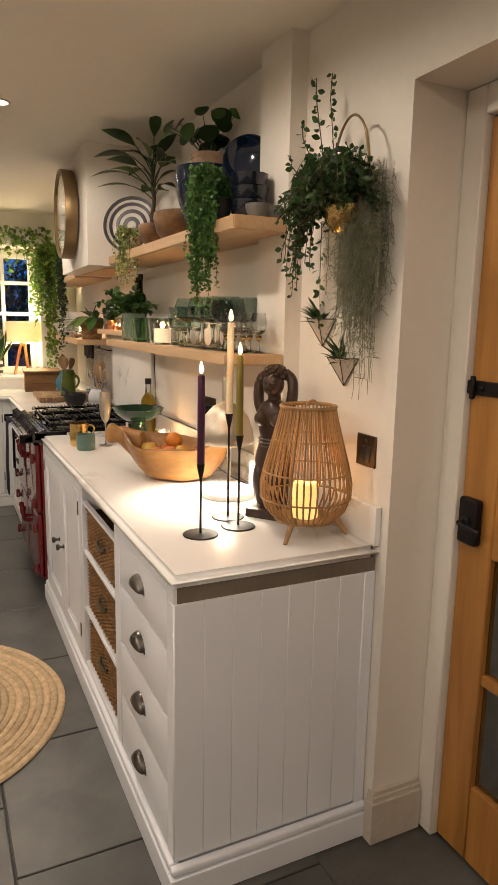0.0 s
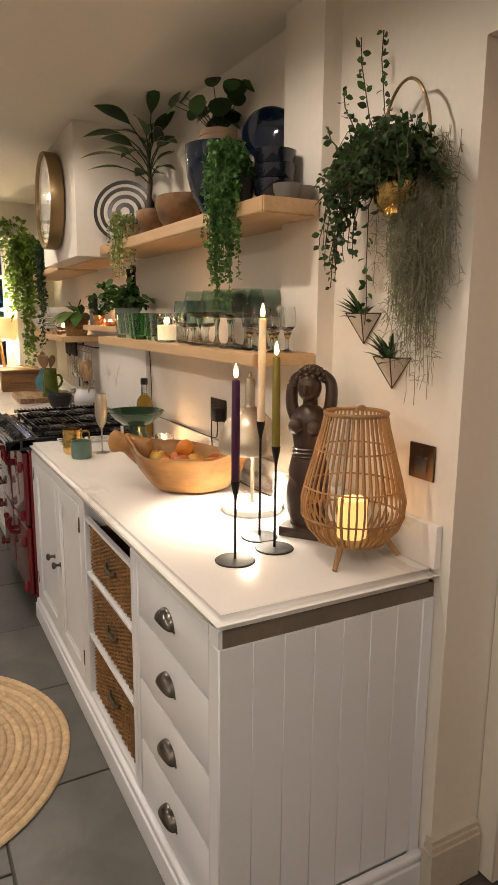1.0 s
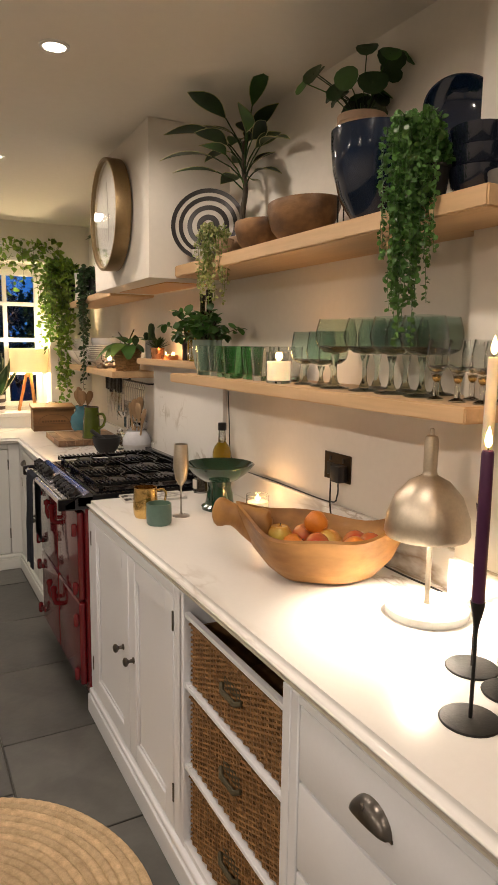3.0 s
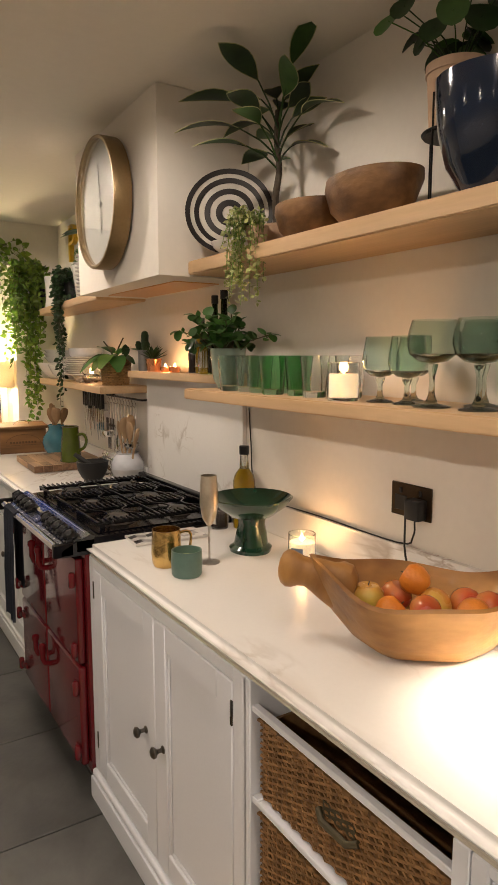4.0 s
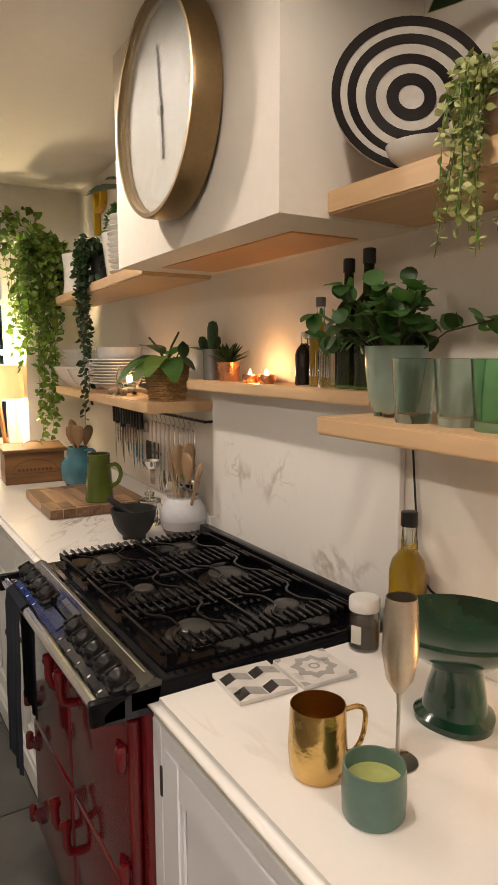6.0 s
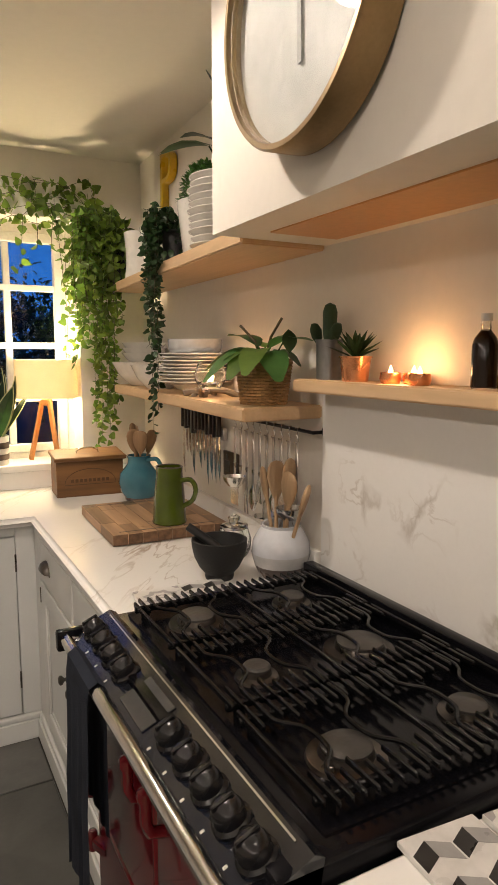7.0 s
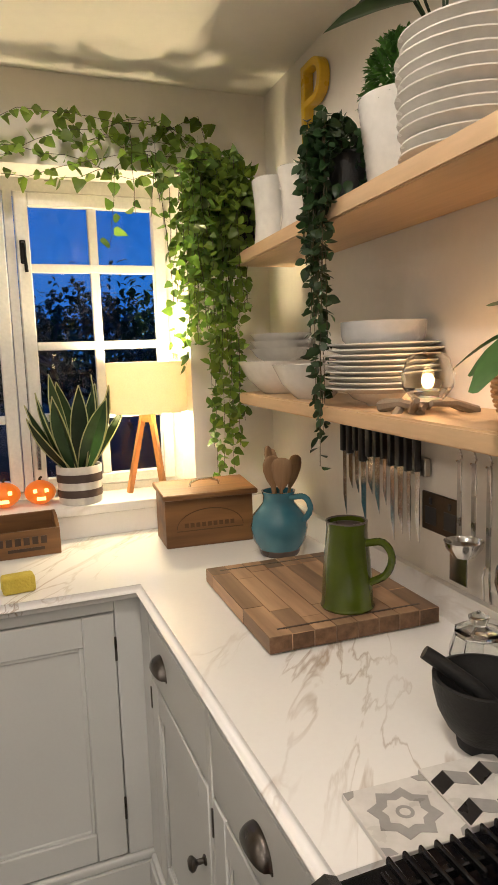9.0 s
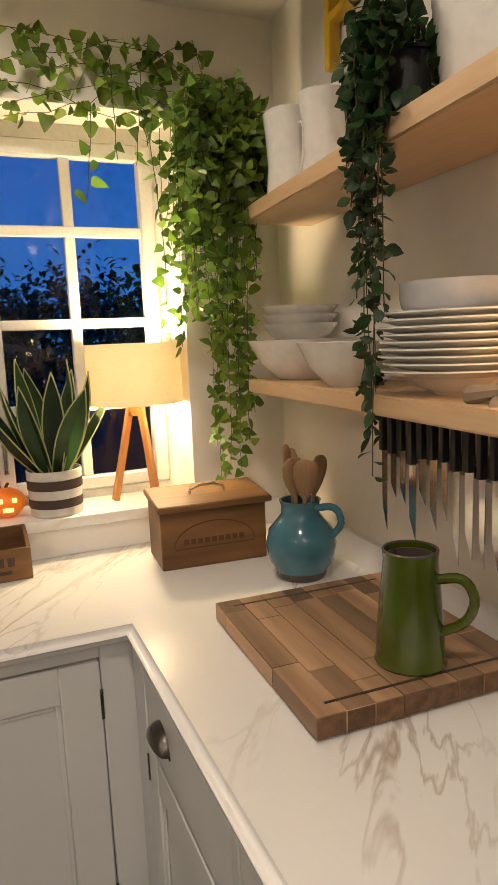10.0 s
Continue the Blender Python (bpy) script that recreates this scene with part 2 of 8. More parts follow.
M["dark_glaze"] = mat("inky_glaze", (0.012, 0.016, 0.030), (0.006, 0.008, 0.014), 0.12, 0, 8, 1, 0.03, 30, coat=0.6)
M["blue_glaze"] = mat("deep_blue_glaze", (0.006, 0.016, 0.042), (0.003, 0.008, 0.020), 0.12, 0, 9, 1, 0.05, 30, coat=0.6)
M["teal_glaze"] = mat("teal_glaze", (0.060, 0.190, 0.245), (0.036, 0.130, 0.175), 0.14, 0, 9, 1, 0.05, 30, coat=0.5)
M["green_glaze"] = mat("olive_green_glaze", (0.074, 0.102, 0.006), (0.042, 0.062, 0.004), 0.14, 0, 9, 1, 0.12, 30, coat=0.5)
M["sage_glaze"] = mat("sage_green_glaze", (0.12, 0.20, 0.165), (0.09, 0.155, 0.128), 0.35, 0, 9, 1, 0.08, 60)
M["bottle_green"] = mat("bottle_green_glaze", (0.012, 0.052, 0.030), (0.006, 0.028, 0.016), 0.10, 0, 7, 1, 0.08, 25, coat=0.6)
M["terracotta"] = mat("terracotta", (0.54, 0.38, 0.26), (0.44, 0.30, 0.20), 0.8, 0, 9, 1, 0.15, 90)
M["concrete"] = mat("pale_concrete", (0.62, 0.57, 0.50), (0.52, 0.47, 0.41), 0.8, 0, 12, 1, 0.3, 90)
M["soil"] = mat("soil", (0.035, 0.022, 0.014), None, 0.95, 0, 40, 1, 1.0, 120)
M["brown_glaze"] = mat("brown_glaze", (0.11, 0.085, 0.075), (0.07, 0.052, 0.045), 0.3, 0, 12, 1, 0.05, 60)
M["grey_stone"] = mat("grey_stoneware", (0.20, 0.19, 0.175), (0.14, 0.13, 0.12), 0.55, 0, 12, 1, 0.2, 90)
M["zinc"] = mat("zinc", (0.32, 0.32, 0.32), (0.24, 0.24, 0.24), 0.4, 0.9, 14, 1, 0.15, 60)
M["green_glass"] = glass("green_glass", (0.52, 0.84, 0.56), 0.0, 1.42)
M["aqua_glass"] = glass("aqua_glass", (0.82, 0.93, 0.88), 0.0, 1.42)
M["clear_glass"] = glass("clear_glass", (0.96, 0.98, 0.97), 0.0)
M["dark_glass"] = glass("dark_bottle_glass", (0.10, 0.16, 0.06))
M["oil"] = mat("olive_oil", (0.46, 0.30, 0.012), (0.40, 0.25, 0.010), 0.08, 0, 6, 1, 0.0, 40, trans=0.45, coat=0.6, rvar=0.03)
M["ink_liquid"] = mat("dark_liquid", (0.02, 0.01, 0.006), None, 0.2)
M["black_plastic"] = mat("black_plastic", (0.014, 0.014, 0.015), None, 0.38, 0, 12)
M["white_plastic"] = mat("white_plastic", (0.74, 0.73, 0.71), None, 0.4, 0, 12)
M["label"] = mat("paper_label", (0.66, 0.64, 0.58), None, 0.8, 0, 20)
M["label_ink"] = mat("label_ink", (0.16, 0.18, 0.24), None, 0.7, 0, 20)
M["towel"] = mat("dark_navy_towel", (0.042, 0.052, 0.078), (0.024, 0.031, 0.048), 0.95, 0, 12, 1, 0.8, 260)
M["leaf_dark"] = mat("dark_leaf", (0.030, 0.066, 0.022), (0.012, 0.030, 0.010), 0.38, 0, 14, 1, 0.1, 60, islands=0.45, thin=0.2)
M["leaf_mid"] = mat("green_leaf", (0.060, 0.140, 0.035), (0.030, 0.080, 0.020), 0.40, 0, 14, 1, 0.1, 60, islands=0.45, thin=0.3)
M["leaf_pearl"] = mat("pearl_leaf", (0.085, 0.190, 0.045), (0.045, 0.115, 0.026), 0.36, 0, 14, 1, 0.1, 60, islands=0.45, thin=0.25)
M["leaf_fern"] = mat("dark_fern_leaf", (0.040, 0.088, 0.026), (0.018, 0.046, 0.014), 0.36, 0, 14, 1, 0.1, 60, islands=0.5, thin=0.22)
M["leaf_fresh"] = mat("fresh_leaf", (0.150, 0.250, 0.045), (0.080, 0.160, 0.028), 0.42, 0, 14, 1, 0.1, 60, islands=0.40, thin=0.35)
M["leaf_ivy"] = mat("ivy_leaf", (0.180, 0.250, 0.045), (0.100, 0.165, 0.030), 0.42, 0, 14, 1, 0.1, 60, islands=0.45, thin=0.42)
M["leaf_yellow"] = mat("lime_leaf", (0.420, 0.440, 0.170), (0.260, 0.300, 0.095), 0.45, 0, 14, 1, 0.1, 60, islands=0.35)
M["leaf_edge"] = mat("cream_leaf_edge", (0.46, 0.46, 0.22), None, 0.45, 0, 14, 1, 0.1, 60)
M["moss_grey"] = mat("grey_air_moss", (0.27, 0.27, 0.18), (0.18, 0.18, 0.115), 0.9, 0, 20, 1, 0.2, 60, islands=0.3)
M["stem"] = mat("brown_stem", (0.085, 0.070, 0.035), (0.045, 0.035, 0.018), 0.7, 0, 20)
M["cactus"] = mat("cactus_skin", (0.040, 0.085, 0.035), (0.022, 0.050, 0.020), 0.6, 0, 20, 1, 0.6, 120)
M["bark"] = mat("bark", (0.085, 0.065, 0.045), (0.045, 0.034, 0.024), 0.85, 0, 30, 1, 0.8, 90)
M["shade"] = mat("cream_lampshade", (0.84, 0.77, 0.62), (0.80, 0.73, 0.58), 0.9, 0, 12, 1, 0.3, 240, thin=0.17)
M["white_paint_stripe"] = mat("white_pot_paint", (0.68, 0.66, 0.62), None, 0.6, 0, 12)
M["brown_stripe"] = mat("brown_pot_stripe", (0.065, 0.042, 0.036), None, 0.6, 0, 12)
M["black_stripe"] = mat("black_stripe", (0.020, 0.016, 0.016), None, 0.4, 0, 12)
M["cream_stripe"] = mat("cream_stripe", (0.60, 0.56, 0.50), None, 0.4, 0, 12)
M["yellow"] = mat("mustard_paint", (0.74, 0.47, 0.02), (0.66, 0.40, 0.015), 0.3, 0, 12, 1, 0.03, 60, coat=0.3)
M["apple"] = mat("apple_skin", (0.58, 0.48, 0.09), (0.55, 0.16, 0.04), 0.28, 0, 9, 0.9, 0.02, 90, coat=0.2)
M["orange"] = mat("orange_peel", (0.68, 0.24, 0.025), (0.58, 0.17, 0.02), 0.42, 0, 9, 1, 0.3, 220)
M["red_apple"] = mat("red_apple_skin", (0.46, 0.035, 0.022), (0.55, 0.22, 0.05), 0.25, 0, 7, 0.8, 0.02, 90, coat=0.3)
M["pumpkin"] = mat("lit_pumpkin", (0.85, 0.22, 0.02), (0.75, 0.15, 0.012), 0.4, 0, 9, 1, 0.1, 60, emit=0.35)
M["pumpkin_glow"] = glow("pumpkin_light", (1.0, 0.62, 0.20), 2.2)
M["sponge"] = mat("yellow_sponge", (0.62, 0.50, 0.09), (0.54, 0.42, 0.06), 0.95, 0, 30, 1, 1.0, 150)
M["filter"] = mat("bronze_filter_panel", (0.66, 0.36, 0.14), (0.58, 0.30, 0.11), 0.35, 0.25, 6, 1, 0.05, 60)
M["tile_white"] = mat("glazed_tile_white", (0.70, 0.68, 0.65), None, 0.3, 0, 14)
M["tile_grey"] = mat("glazed_tile_grey", (0.36, 0.35, 0.34), None, 0.3, 0, 14)
M["tile_black"] = mat("glazed_tile_black", (0.030, 0.028, 0.027), None, 0.3, 0, 14)
M["display"] = mat("blue_display_glass", (0.012, 0.016, 0.030), None, 0.12, 0, 12, coat=0.5)
M["grey_display"] = mat("smoked_display_glass", (0.050, 0.052, 0.056), None, 0.12, 0, 12, coat=0.5)
M["burner_grey"] = mat("grey_burner_enamel", (0.075, 0.070, 0.064), (0.050, 0.046, 0.042), 0.42, 0.3, 16, 1, 0.15, 120)
M["knob_black"] = mat("satin_black_knob", (0.010, 0.010, 0.012), (0.007, 0.007, 0.008), 0.27, 0, 9, 1, 0.02, 60)
# darker for the end grain and for the shade on the board's front edge
M["end_grain"] = mat("walnut_end_grain", (0.19, 0.105, 0.055), (0.085, 0.045, 0.022), 0.6, 0, 60, 1, 0.3, 160, islands=0.4)
M["blue_white_glaze"] = mat("cool_white_glaze", (0.62, 0.635, 0.67), (0.52, 0.54, 0.58), 0.2, 0, 7, 1, 0.05, 45, coat=0.3)
M["pale_spoon"] = wood("pale_spoon_wood", (0.50, 0.345, 0.20), (0.34, 0.215, 0.115), 0.6, 2, 12)
M["driftwood"] = mat("driftwood", (0.32, 0.25, 0.18), (0.18, 0.13, 0.09), 0.8, 0, 16, 1, 0.6, 80)
M["night_foliage"] = mat("night_foliage", (0.030, 0.050, 0.026), (0.014, 0.024, 0.014), 0.8, 0, 6, 1, 0.2, 40, islands=0.5)
M["lawn"] = mat("lawn", (0.035, 0.055, 0.020), (0.020, 0.034, 0.013), 0.9, 0, 6, 1, 0.6, 60)
M["window_paint"] = mat("window_gloss_paint", (0.80, 0.78, 0.72), (0.75, 0.73, 0.67), 0.35, 0, 4, 1, 0.06, 90)
M["lamp_disc"] = glow("downlight_lens", (1.0, 0.90, 0.74), 12.0)
M["bulb"] = glow("bulb_glass", (1.0, 0.78, 0.48), 20.0)


# ---- mesh helpers ----
def box(bm, x0, x1, y0, y1, z0, z1, bev=0.0, seg=1):
    r = bmesh.ops.create_cube(bm, size=1.0, matrix=Matrix.Translation(((x0 + x1) / 2, (y0 + y1) / 2, (z0 + z1) / 2))
                              @ Matrix.Diagonal((abs(x1 - x0), abs(y1 - y0), abs(z1 - z0), 1)))
    if bev:
        es = {e for v in r["verts"] for e in v.link_edges}
        bmesh.ops.bevel(bm, geom=list(es), offset=bev, segments=seg, affect="EDGES", profile=0.5)
    return bm


def boxed(*a, **k):
    return box(bmesh.new(), *a, **k)


def lathe(bm, prof, n=28, at=(0, 0, 0), m=None, squash=1.0, wob=0.0):
    """Turn a profile of (radius, height) about z."""
    ph = random.random() * 6
    rings = []
    for r, z in prof:
        ring = []
        for i in range(n):
            a = 2 * math.pi * i / n
            rr = max(r, 0.0004) * (1 + wob * math.sin(3 * a + ph + z * 20))
            p = Vector((rr * math.cos(a), rr * math.sin(a) * squash, z)) + Vector(at)
            ring.append(bm.verts.new(m @ p if m else p))
        rings.append(ring)
    loop = len(prof) > 3 and prof[0][0] > 0.0005 and abs(prof[0][0] - prof[-1][0]) < 0.004 and abs(prof[0][1] - prof[-1][1]) < 0.004
    for a, b in zip(rings, rings[1:] + ([rings[0]] if loop else [])):
        for i in range(n):
            bm.faces.new((a[i], a[(i + 1) % n], b[(i + 1) % n], b[i]))
    if loop:
        bmesh.ops.remove_doubles(bm, verts=rings[0] + rings[-1], dist=0.00002)
        return bm
    if prof[0][0] > 0.0005:
        bm.faces.new(list(reversed(rings[0])))
    if prof[-1][0] > 0.0005:
        bm.faces.new(rings[-1])
    return bm


def lathed(prof, **k):
    return lathe(bmesh.new(), prof, **k)


def tube(bm, pts, r, n=8, taper=None, caps=True):
    """Sweep a round section along points."""
    pts = [Vector(p) for p in pts]
    rings, up = [], Vector((0.31, 0.17, 0.93))
    for i, p in enumerate(pts):
        d = (pts[min(i + 1, len(pts) - 1)] - pts[max(i - 1, 0)]).normalized()
        s = d.cross(up)
        if s.length < 1e-3:
            s = d.cross(Vector((1, 0, 0)))
        s.normalize()
        u = s.cross(d)
        rr = r if taper is None else r + (taper - r) * i / (len(pts) - 1)
        rings.append([bm.verts.new(p + (s * math.cos(2 * math.pi * k / n) + u * math.sin(2 * math.pi * k / n)) * rr) for k in range(n)])
    for a, b in zip(rings, rings[1:]):
        for k in range(n):
            bm.faces.new((a[k], a[(k + 1) % n], b[(k + 1) % n], b[k]))
    if caps:
        bm.faces.new(list(reversed(rings[0])))
        bm.faces.new(rings[-1])
    return bm


def tubed(pts, r, **k):
    return tube(bmesh.new(), pts, r, **k)


def arc(c, r, a0, a1, n, plane="xz"):
    out = []
    for i in range(n + 1):
        a = radians(a0 + (a1 - a0) * i / n)
        u, v = r * math.cos(a), r * math.sin(a)
        out.append({"xz": (c[0] + u, c[1], c[2] + v), "yz": (c[0], c[1] + u, c[2] + v), "xy": (c[0] + u, c[1] + v, c[2])}[plane])
    return out


def prism(bm, poly, z0, z1):
    """A polygon in plan, drawn up from z0 to z1."""
    lo = [bm.verts.new((x, y, z0)) for x, y in poly]
    hi = [bm.verts.new((x, y, z1)) for x, y in poly]
    bm.faces.new(list(reversed(lo)))
    bm.faces.new(hi)
    for i in range(len(poly)):
        j = (i + 1) % len(poly)
        bm.faces.new((lo[i], lo[j], hi[j], hi[i]))
    bmesh.ops.recalc_face_normals(bm, faces=bm.faces)
    return bm


def eased(pts, k=4):
    """Points of a smooth curve through pts."""
    p = [Vector(q) for q in pts]
    p = [2 * p[0] - p[1]] + p + [2 * p[-1] - p[-2]]
    out = []
    for i in range(1, len(p) - 2):
        for j in range(k):
            t = j / k
            a, b, c, d = p[i - 1:i + 3]
            out.append(0.5 * (2 * b + (c - a) * t + (2 * a - 5 * b + 4 * c - d) * t * t + (3 * b - a - 3 * c + d) * t ** 3))
    return out + [p[-2]]


def turned(bm, m):
    bmesh.ops.transform(bm, matrix=m, verts=bm.verts)
    return bm


def mesh_of(name, bm, material, smooth=True):
    bmesh.ops.recalc_face_normals(bm, faces=bm.faces)
    me = bpy.data.meshes.new(name)
    bm.to_mesh(me)
    bm.free()
    me.materials.append(M[material])
    if smooth:
        me.polygons.foreach_set("use_smooth", [True] * len(me.polygons))
        me.set_sharp_from_angle(angle=radians(38))
    return me


def part(name, bm, material, parent, label="", smooth=True, at=None):
    o = new(name, mesh_of(name, bm, material, smooth))
    o.parent = parent
    if at is not None:
        o.matrix_basis = at if isinstance(at, Matrix) else Matrix.Translation(at)
    if label:
        o["label"] = label
    return o


def again(o, at, parent=None):
    """One more part on the same mesh."""
    c = new(o.name.split(".")[0], o.data)
    c.parent = parent or o.parent
    c.matrix_basis = at if isinstance(at, Matrix) else Matrix.Translation(at)
    for k in o.keys():
        c[k] = o[k]
    return c


def thing(name, at, label, category, group="", rz=0.0, kind=""):
    o = new(name)
    o.empty_display_size = 0.05
    o.matrix_basis = at if isinstance(at, Matrix) else pose(*at, 0, 0, rz)
    return tagged(o, label, category, group, kind)


def solo(name, bm, material, at, label, category, group="", rz=0.0, kind="", smooth=True):
    o = new(name, mesh_of(name, bm, material, smooth))
    o.matrix_basis = at if isinstance(at, Matrix) else pose(*at, 0, 0, rz)
    return tagged(o, label, category, group, kind)
# ---- structure ----
ORIGIN = (0, 0, 0)
WX, WFAR, WN = 2.10, 2.175, 7.10
bm = bmesh.new()
prism(bm, [(WX, 2.34), (2.45, 2.34), (2.45, WN + 0.32), (WFAR + 0.012, WN + 0.32), (WFAR, WN), (WX, 5.42), (WX, 3.08), (2.04, 3.08), (2.04, 2.87), (WX, 2.87)], 0, CEIL)
prism(bm, [(WX, -1.5), (2.45, -1.5), (2.45, 1.43), (WX, 1.43)], 0, CEIL)
prism(bm, [(WX, 1.43), (2.45, 1.43), (2.45, 2.34), (WX, 2.34)], 2.14, CEIL)
solo("wall_east", bm, "plaster", ORIGIN, "cream plastered cottage wall with a shelf recess", "wall", kind="structure", smooth=False)
WIN = (0.72, 1.862, 1.035, 2.15)
bm = bmesh.new()
box(bm, -2.2, WIN[0], WN, WN + 0.32, 0, CEIL)
box(bm, WIN[1], WFAR, WN, WN + 0.32, 0, CEIL)
box(bm, WIN[0], WIN[1], WN, WN + 0.32, 0, WIN[2] - 0.035)
box(bm, WIN[0], WIN[1], WN, WN + 0.32, WIN[3], CEIL)
solo("wall_north", bm, "plaster", ORIGIN, "cream plastered wall with a deep window opening", "wall", kind="structure", smooth=False)
solo("wall_west", boxed(-2.45, -2.2, -1.5, WN + 0.32, 0, CEIL), "plaster", ORIGIN, "plain cream plastered wall", "wall", kind="structure", smooth=False)
solo("wall_south", boxed(-2.45, 2.45, -1.75, -1.5, 0, CEIL), "plaster", ORIGIN, "plain cream plastered wall", "wall", kind="structure", smooth=False)
solo("ceiling", boxed(-2.45, 2.45, -1.75, WN + 0.32, CEIL, CEIL + 0.15), "ceiling", ORIGIN, "off-white plastered ceiling", "ceiling", kind="structure", smooth=False)
floor = solo("floor", boxed(-2.45, 2.45, -1.75, WN + 0.32, -0.15, -0.008), "grout", ORIGIN, "dark slate tiled kitchen floor", "floor", kind="structure", smooth=False)

# skirting on the door wall
bm = bmesh.new()
prism(bm, [(2.080, 2.312), (2.262, 2.312), (2.262, 2.339), (2.0995, 2.339), (2.0995, 2.3515), (2.080, 2.3515)], 0, 0.132)
prism(bm, [(2.086, 2.318), (2.262, 2.318), (2.262, 2.339), (2.0995, 2.339), (2.0995, 2.3515), (2.086, 2.3515)], 0.132, 0.148)
prism(bm, [(2.091, 2.325), (2.262, 2.325), (2.262, 2.339), (2.0995, 2.339), (2.0995, 2.3515), (2.091, 2.3515)], 0.148, 0.162)
solo("baseboard", bm, "skirting", ORIGIN, "stone-coloured moulded skirting board", "baseboard", kind="structure")

# window
win = thing("window_1", ORIGIN, "white-painted cottage casement window at dusk", "window", kind="structure")
FY = 7.29
part("window_sill", boxed(WIN[0] + 0.002, WIN[1] - 0.002, 7.06, FY + 0.03, 1.001, 1.035, 0.006, 2), "marble", win, "white marble window sill")
bm = bmesh.new()
box(bm, WIN[0], WIN[1], FY - 0.02, FY + 0.06, 2.105, WIN[3])
box(bm, WIN[0], WIN[1], FY - 0.02, FY + 0.06, 1.036, 1.062)
box(bm, WIN[0], WIN[0] + 0.03, FY - 0.02, FY + 0.06, 1.062, 2.105)
box(bm, WIN[1] - 0.03, WIN[1], FY - 0.02, FY + 0.06, 1.062, 2.105)
box(bm, 1.275, 1.305, FY - 0.02, FY + 0.06, 1.062, 2.105)
part("window_frame", bm, "window_paint", win)
for x0, x1 in ((1.308, 1.830), (0.752, 1.272)):
    bm = bmesh.new()
    z0, z1, s = 1.065, 2.102, 0.045
    box(bm, x0, x0 + s, FY - 0.032, FY + 0.012, z0, z1, 0.004)
    box(bm, x1 - s, x1, FY - 0.032, FY + 0.012, z0, z1, 0.004)
    box(bm, x0 + s, x1 - s, FY - 0.030, FY + 0.010, z0, z0 + 0.04, 0.004)
    box(bm, x0 + s, x1 - s, FY - 0.030, FY + 0.010, z1 - s, z1, 0.004)
    sash = part("sash", bm, "window_paint", win)
    xm = (x0 + x1) / 2
    bm = boxed(xm - 0.016, xm + 0.016, FY - 0.022, FY + 0.004, z0 + 0.04, z1 - s, 0.003)
    for zb in (1.848, 1.578, 1.325):
        box(bm, x0 + s, x1 - s, FY - 0.024, FY + 0.002, zb - 0.015, zb + 0.015, 0.003)
    part("glazing_bar", bm, "window_paint", sash)
    zs = (z0 + 0.04, 1.325, 1.578, 1.848, z1 - s)
    for za, zb in zip(zs, zs[1:]):
        for xa, xb in ((x0 + s, xm), (xm, x1 - s)):
            p = part("pane", boxed(xa, xb, FY - 0.011, FY - 0.007, za, zb), "clear_glass", sash)
            p.visible_shadow = False
    hx = x0 + 0.02
    bm = boxed(hx - 0.010, hx + 0.010, FY - 0.040, FY - 0.032, 1.86, 1.94, 0.003)
    tube(bm, [(hx, FY - 0.042, 1.93), (hx, FY - 0.058, 1.925), (hx + 0.004, FY - 0.062, 1.87), (hx + 0.006, FY - 0.060, 1.83)], 0.006, 8)
    part("casement_fastener", bm, "iron", win)
    bm = boxed(hx - 0.008, hx + 0.008, FY - 0.040, FY - 0.032, 1.14, 1.30, 0.003)
    part("window_stay", bm, "chrome", win)

# garden at dusk
solo("ground", boxed(-60, 60, 7.6, 120, -0.4, -0.3), "lawn", ORIGIN, "dark lawn at dusk", "ground", kind="structure", smooth=False)

# pine door in its reveal
door = thing("door_1", ORIGIN, "closed pine cottage door with glazed panes and iron latch", "door", kind="structure")
bm = bmesh.new()
DX = 2.29
box(bm, DX, DX + 0.04, 2.145, 2.265, 0.012, 2.06, 0.004)
box(bm, DX, DX + 0.04, 1.49, 1.60, 0.012, 2.06, 0.004)
box(bm, DX + 0.001, DX + 0.039, 1.60, 2.145, 0.012, 0.25, 0.003)
box(bm, DX + 0.001, DX + 0.039, 1.60, 2.145, 0.93, 2.06, 0.003)
part("door_leaf", bm, "pine", door)
bm = bmesh.new()
for z in (0.58, ):
    box(bm, DX + 0.004, DX + 0.036, 1.60, 2.145, z - 0.016, z + 0.016, 0.003)
box(bm, DX + 0.004, DX + 0.036, 1.865, 1.895, 0.25, 0.93, 0.003)
part("glazing_bar", bm, "pine", door)
for ya, yb in ((1.60, 1.88), (1.88, 2.145)):
    for za, zb in ((0.25, 0.58), (0.58, 0.93)):
        part("pane", boxed(DX + 0.018, DX + 0.022, ya, yb, za, zb), "clear_glass", door)
bm = bmesh.new()
box(bm, DX - 0.02, DX + 0.06, 2.268, 2.339, 0, 2.138, 0.004)
box(bm, DX - 0.02, DX + 0.06, 1.432, 1.485, 0, 2.138, 0.004)
box(bm, DX - 0.02, DX + 0.06, 1.485, 2.268, 2.066, 2.138, 0.004)
part("door_frame", bm, "plaster", door)
bm = boxed(DX - 0.010, DX - 0.001, 2.03, 2.305, 1.362, 1.400, 0.003)
box(bm, DX - 0.022, DX - 0.010, 2.235, 2.250, 1.350, 1.412, 0.003)
for y in (2.06, 2.14, 2.215):
    lathe(bm, [(0.008, 0), (0.008, 0.004), (0.003, 0.008)], 10, m=Matrix.Translation((DX - 0.010, y, 1.381)) @ Euler((0, radians(-90), 0)).to_matrix().to_4x4())
part("strap_bolt", bm, "iron", door)
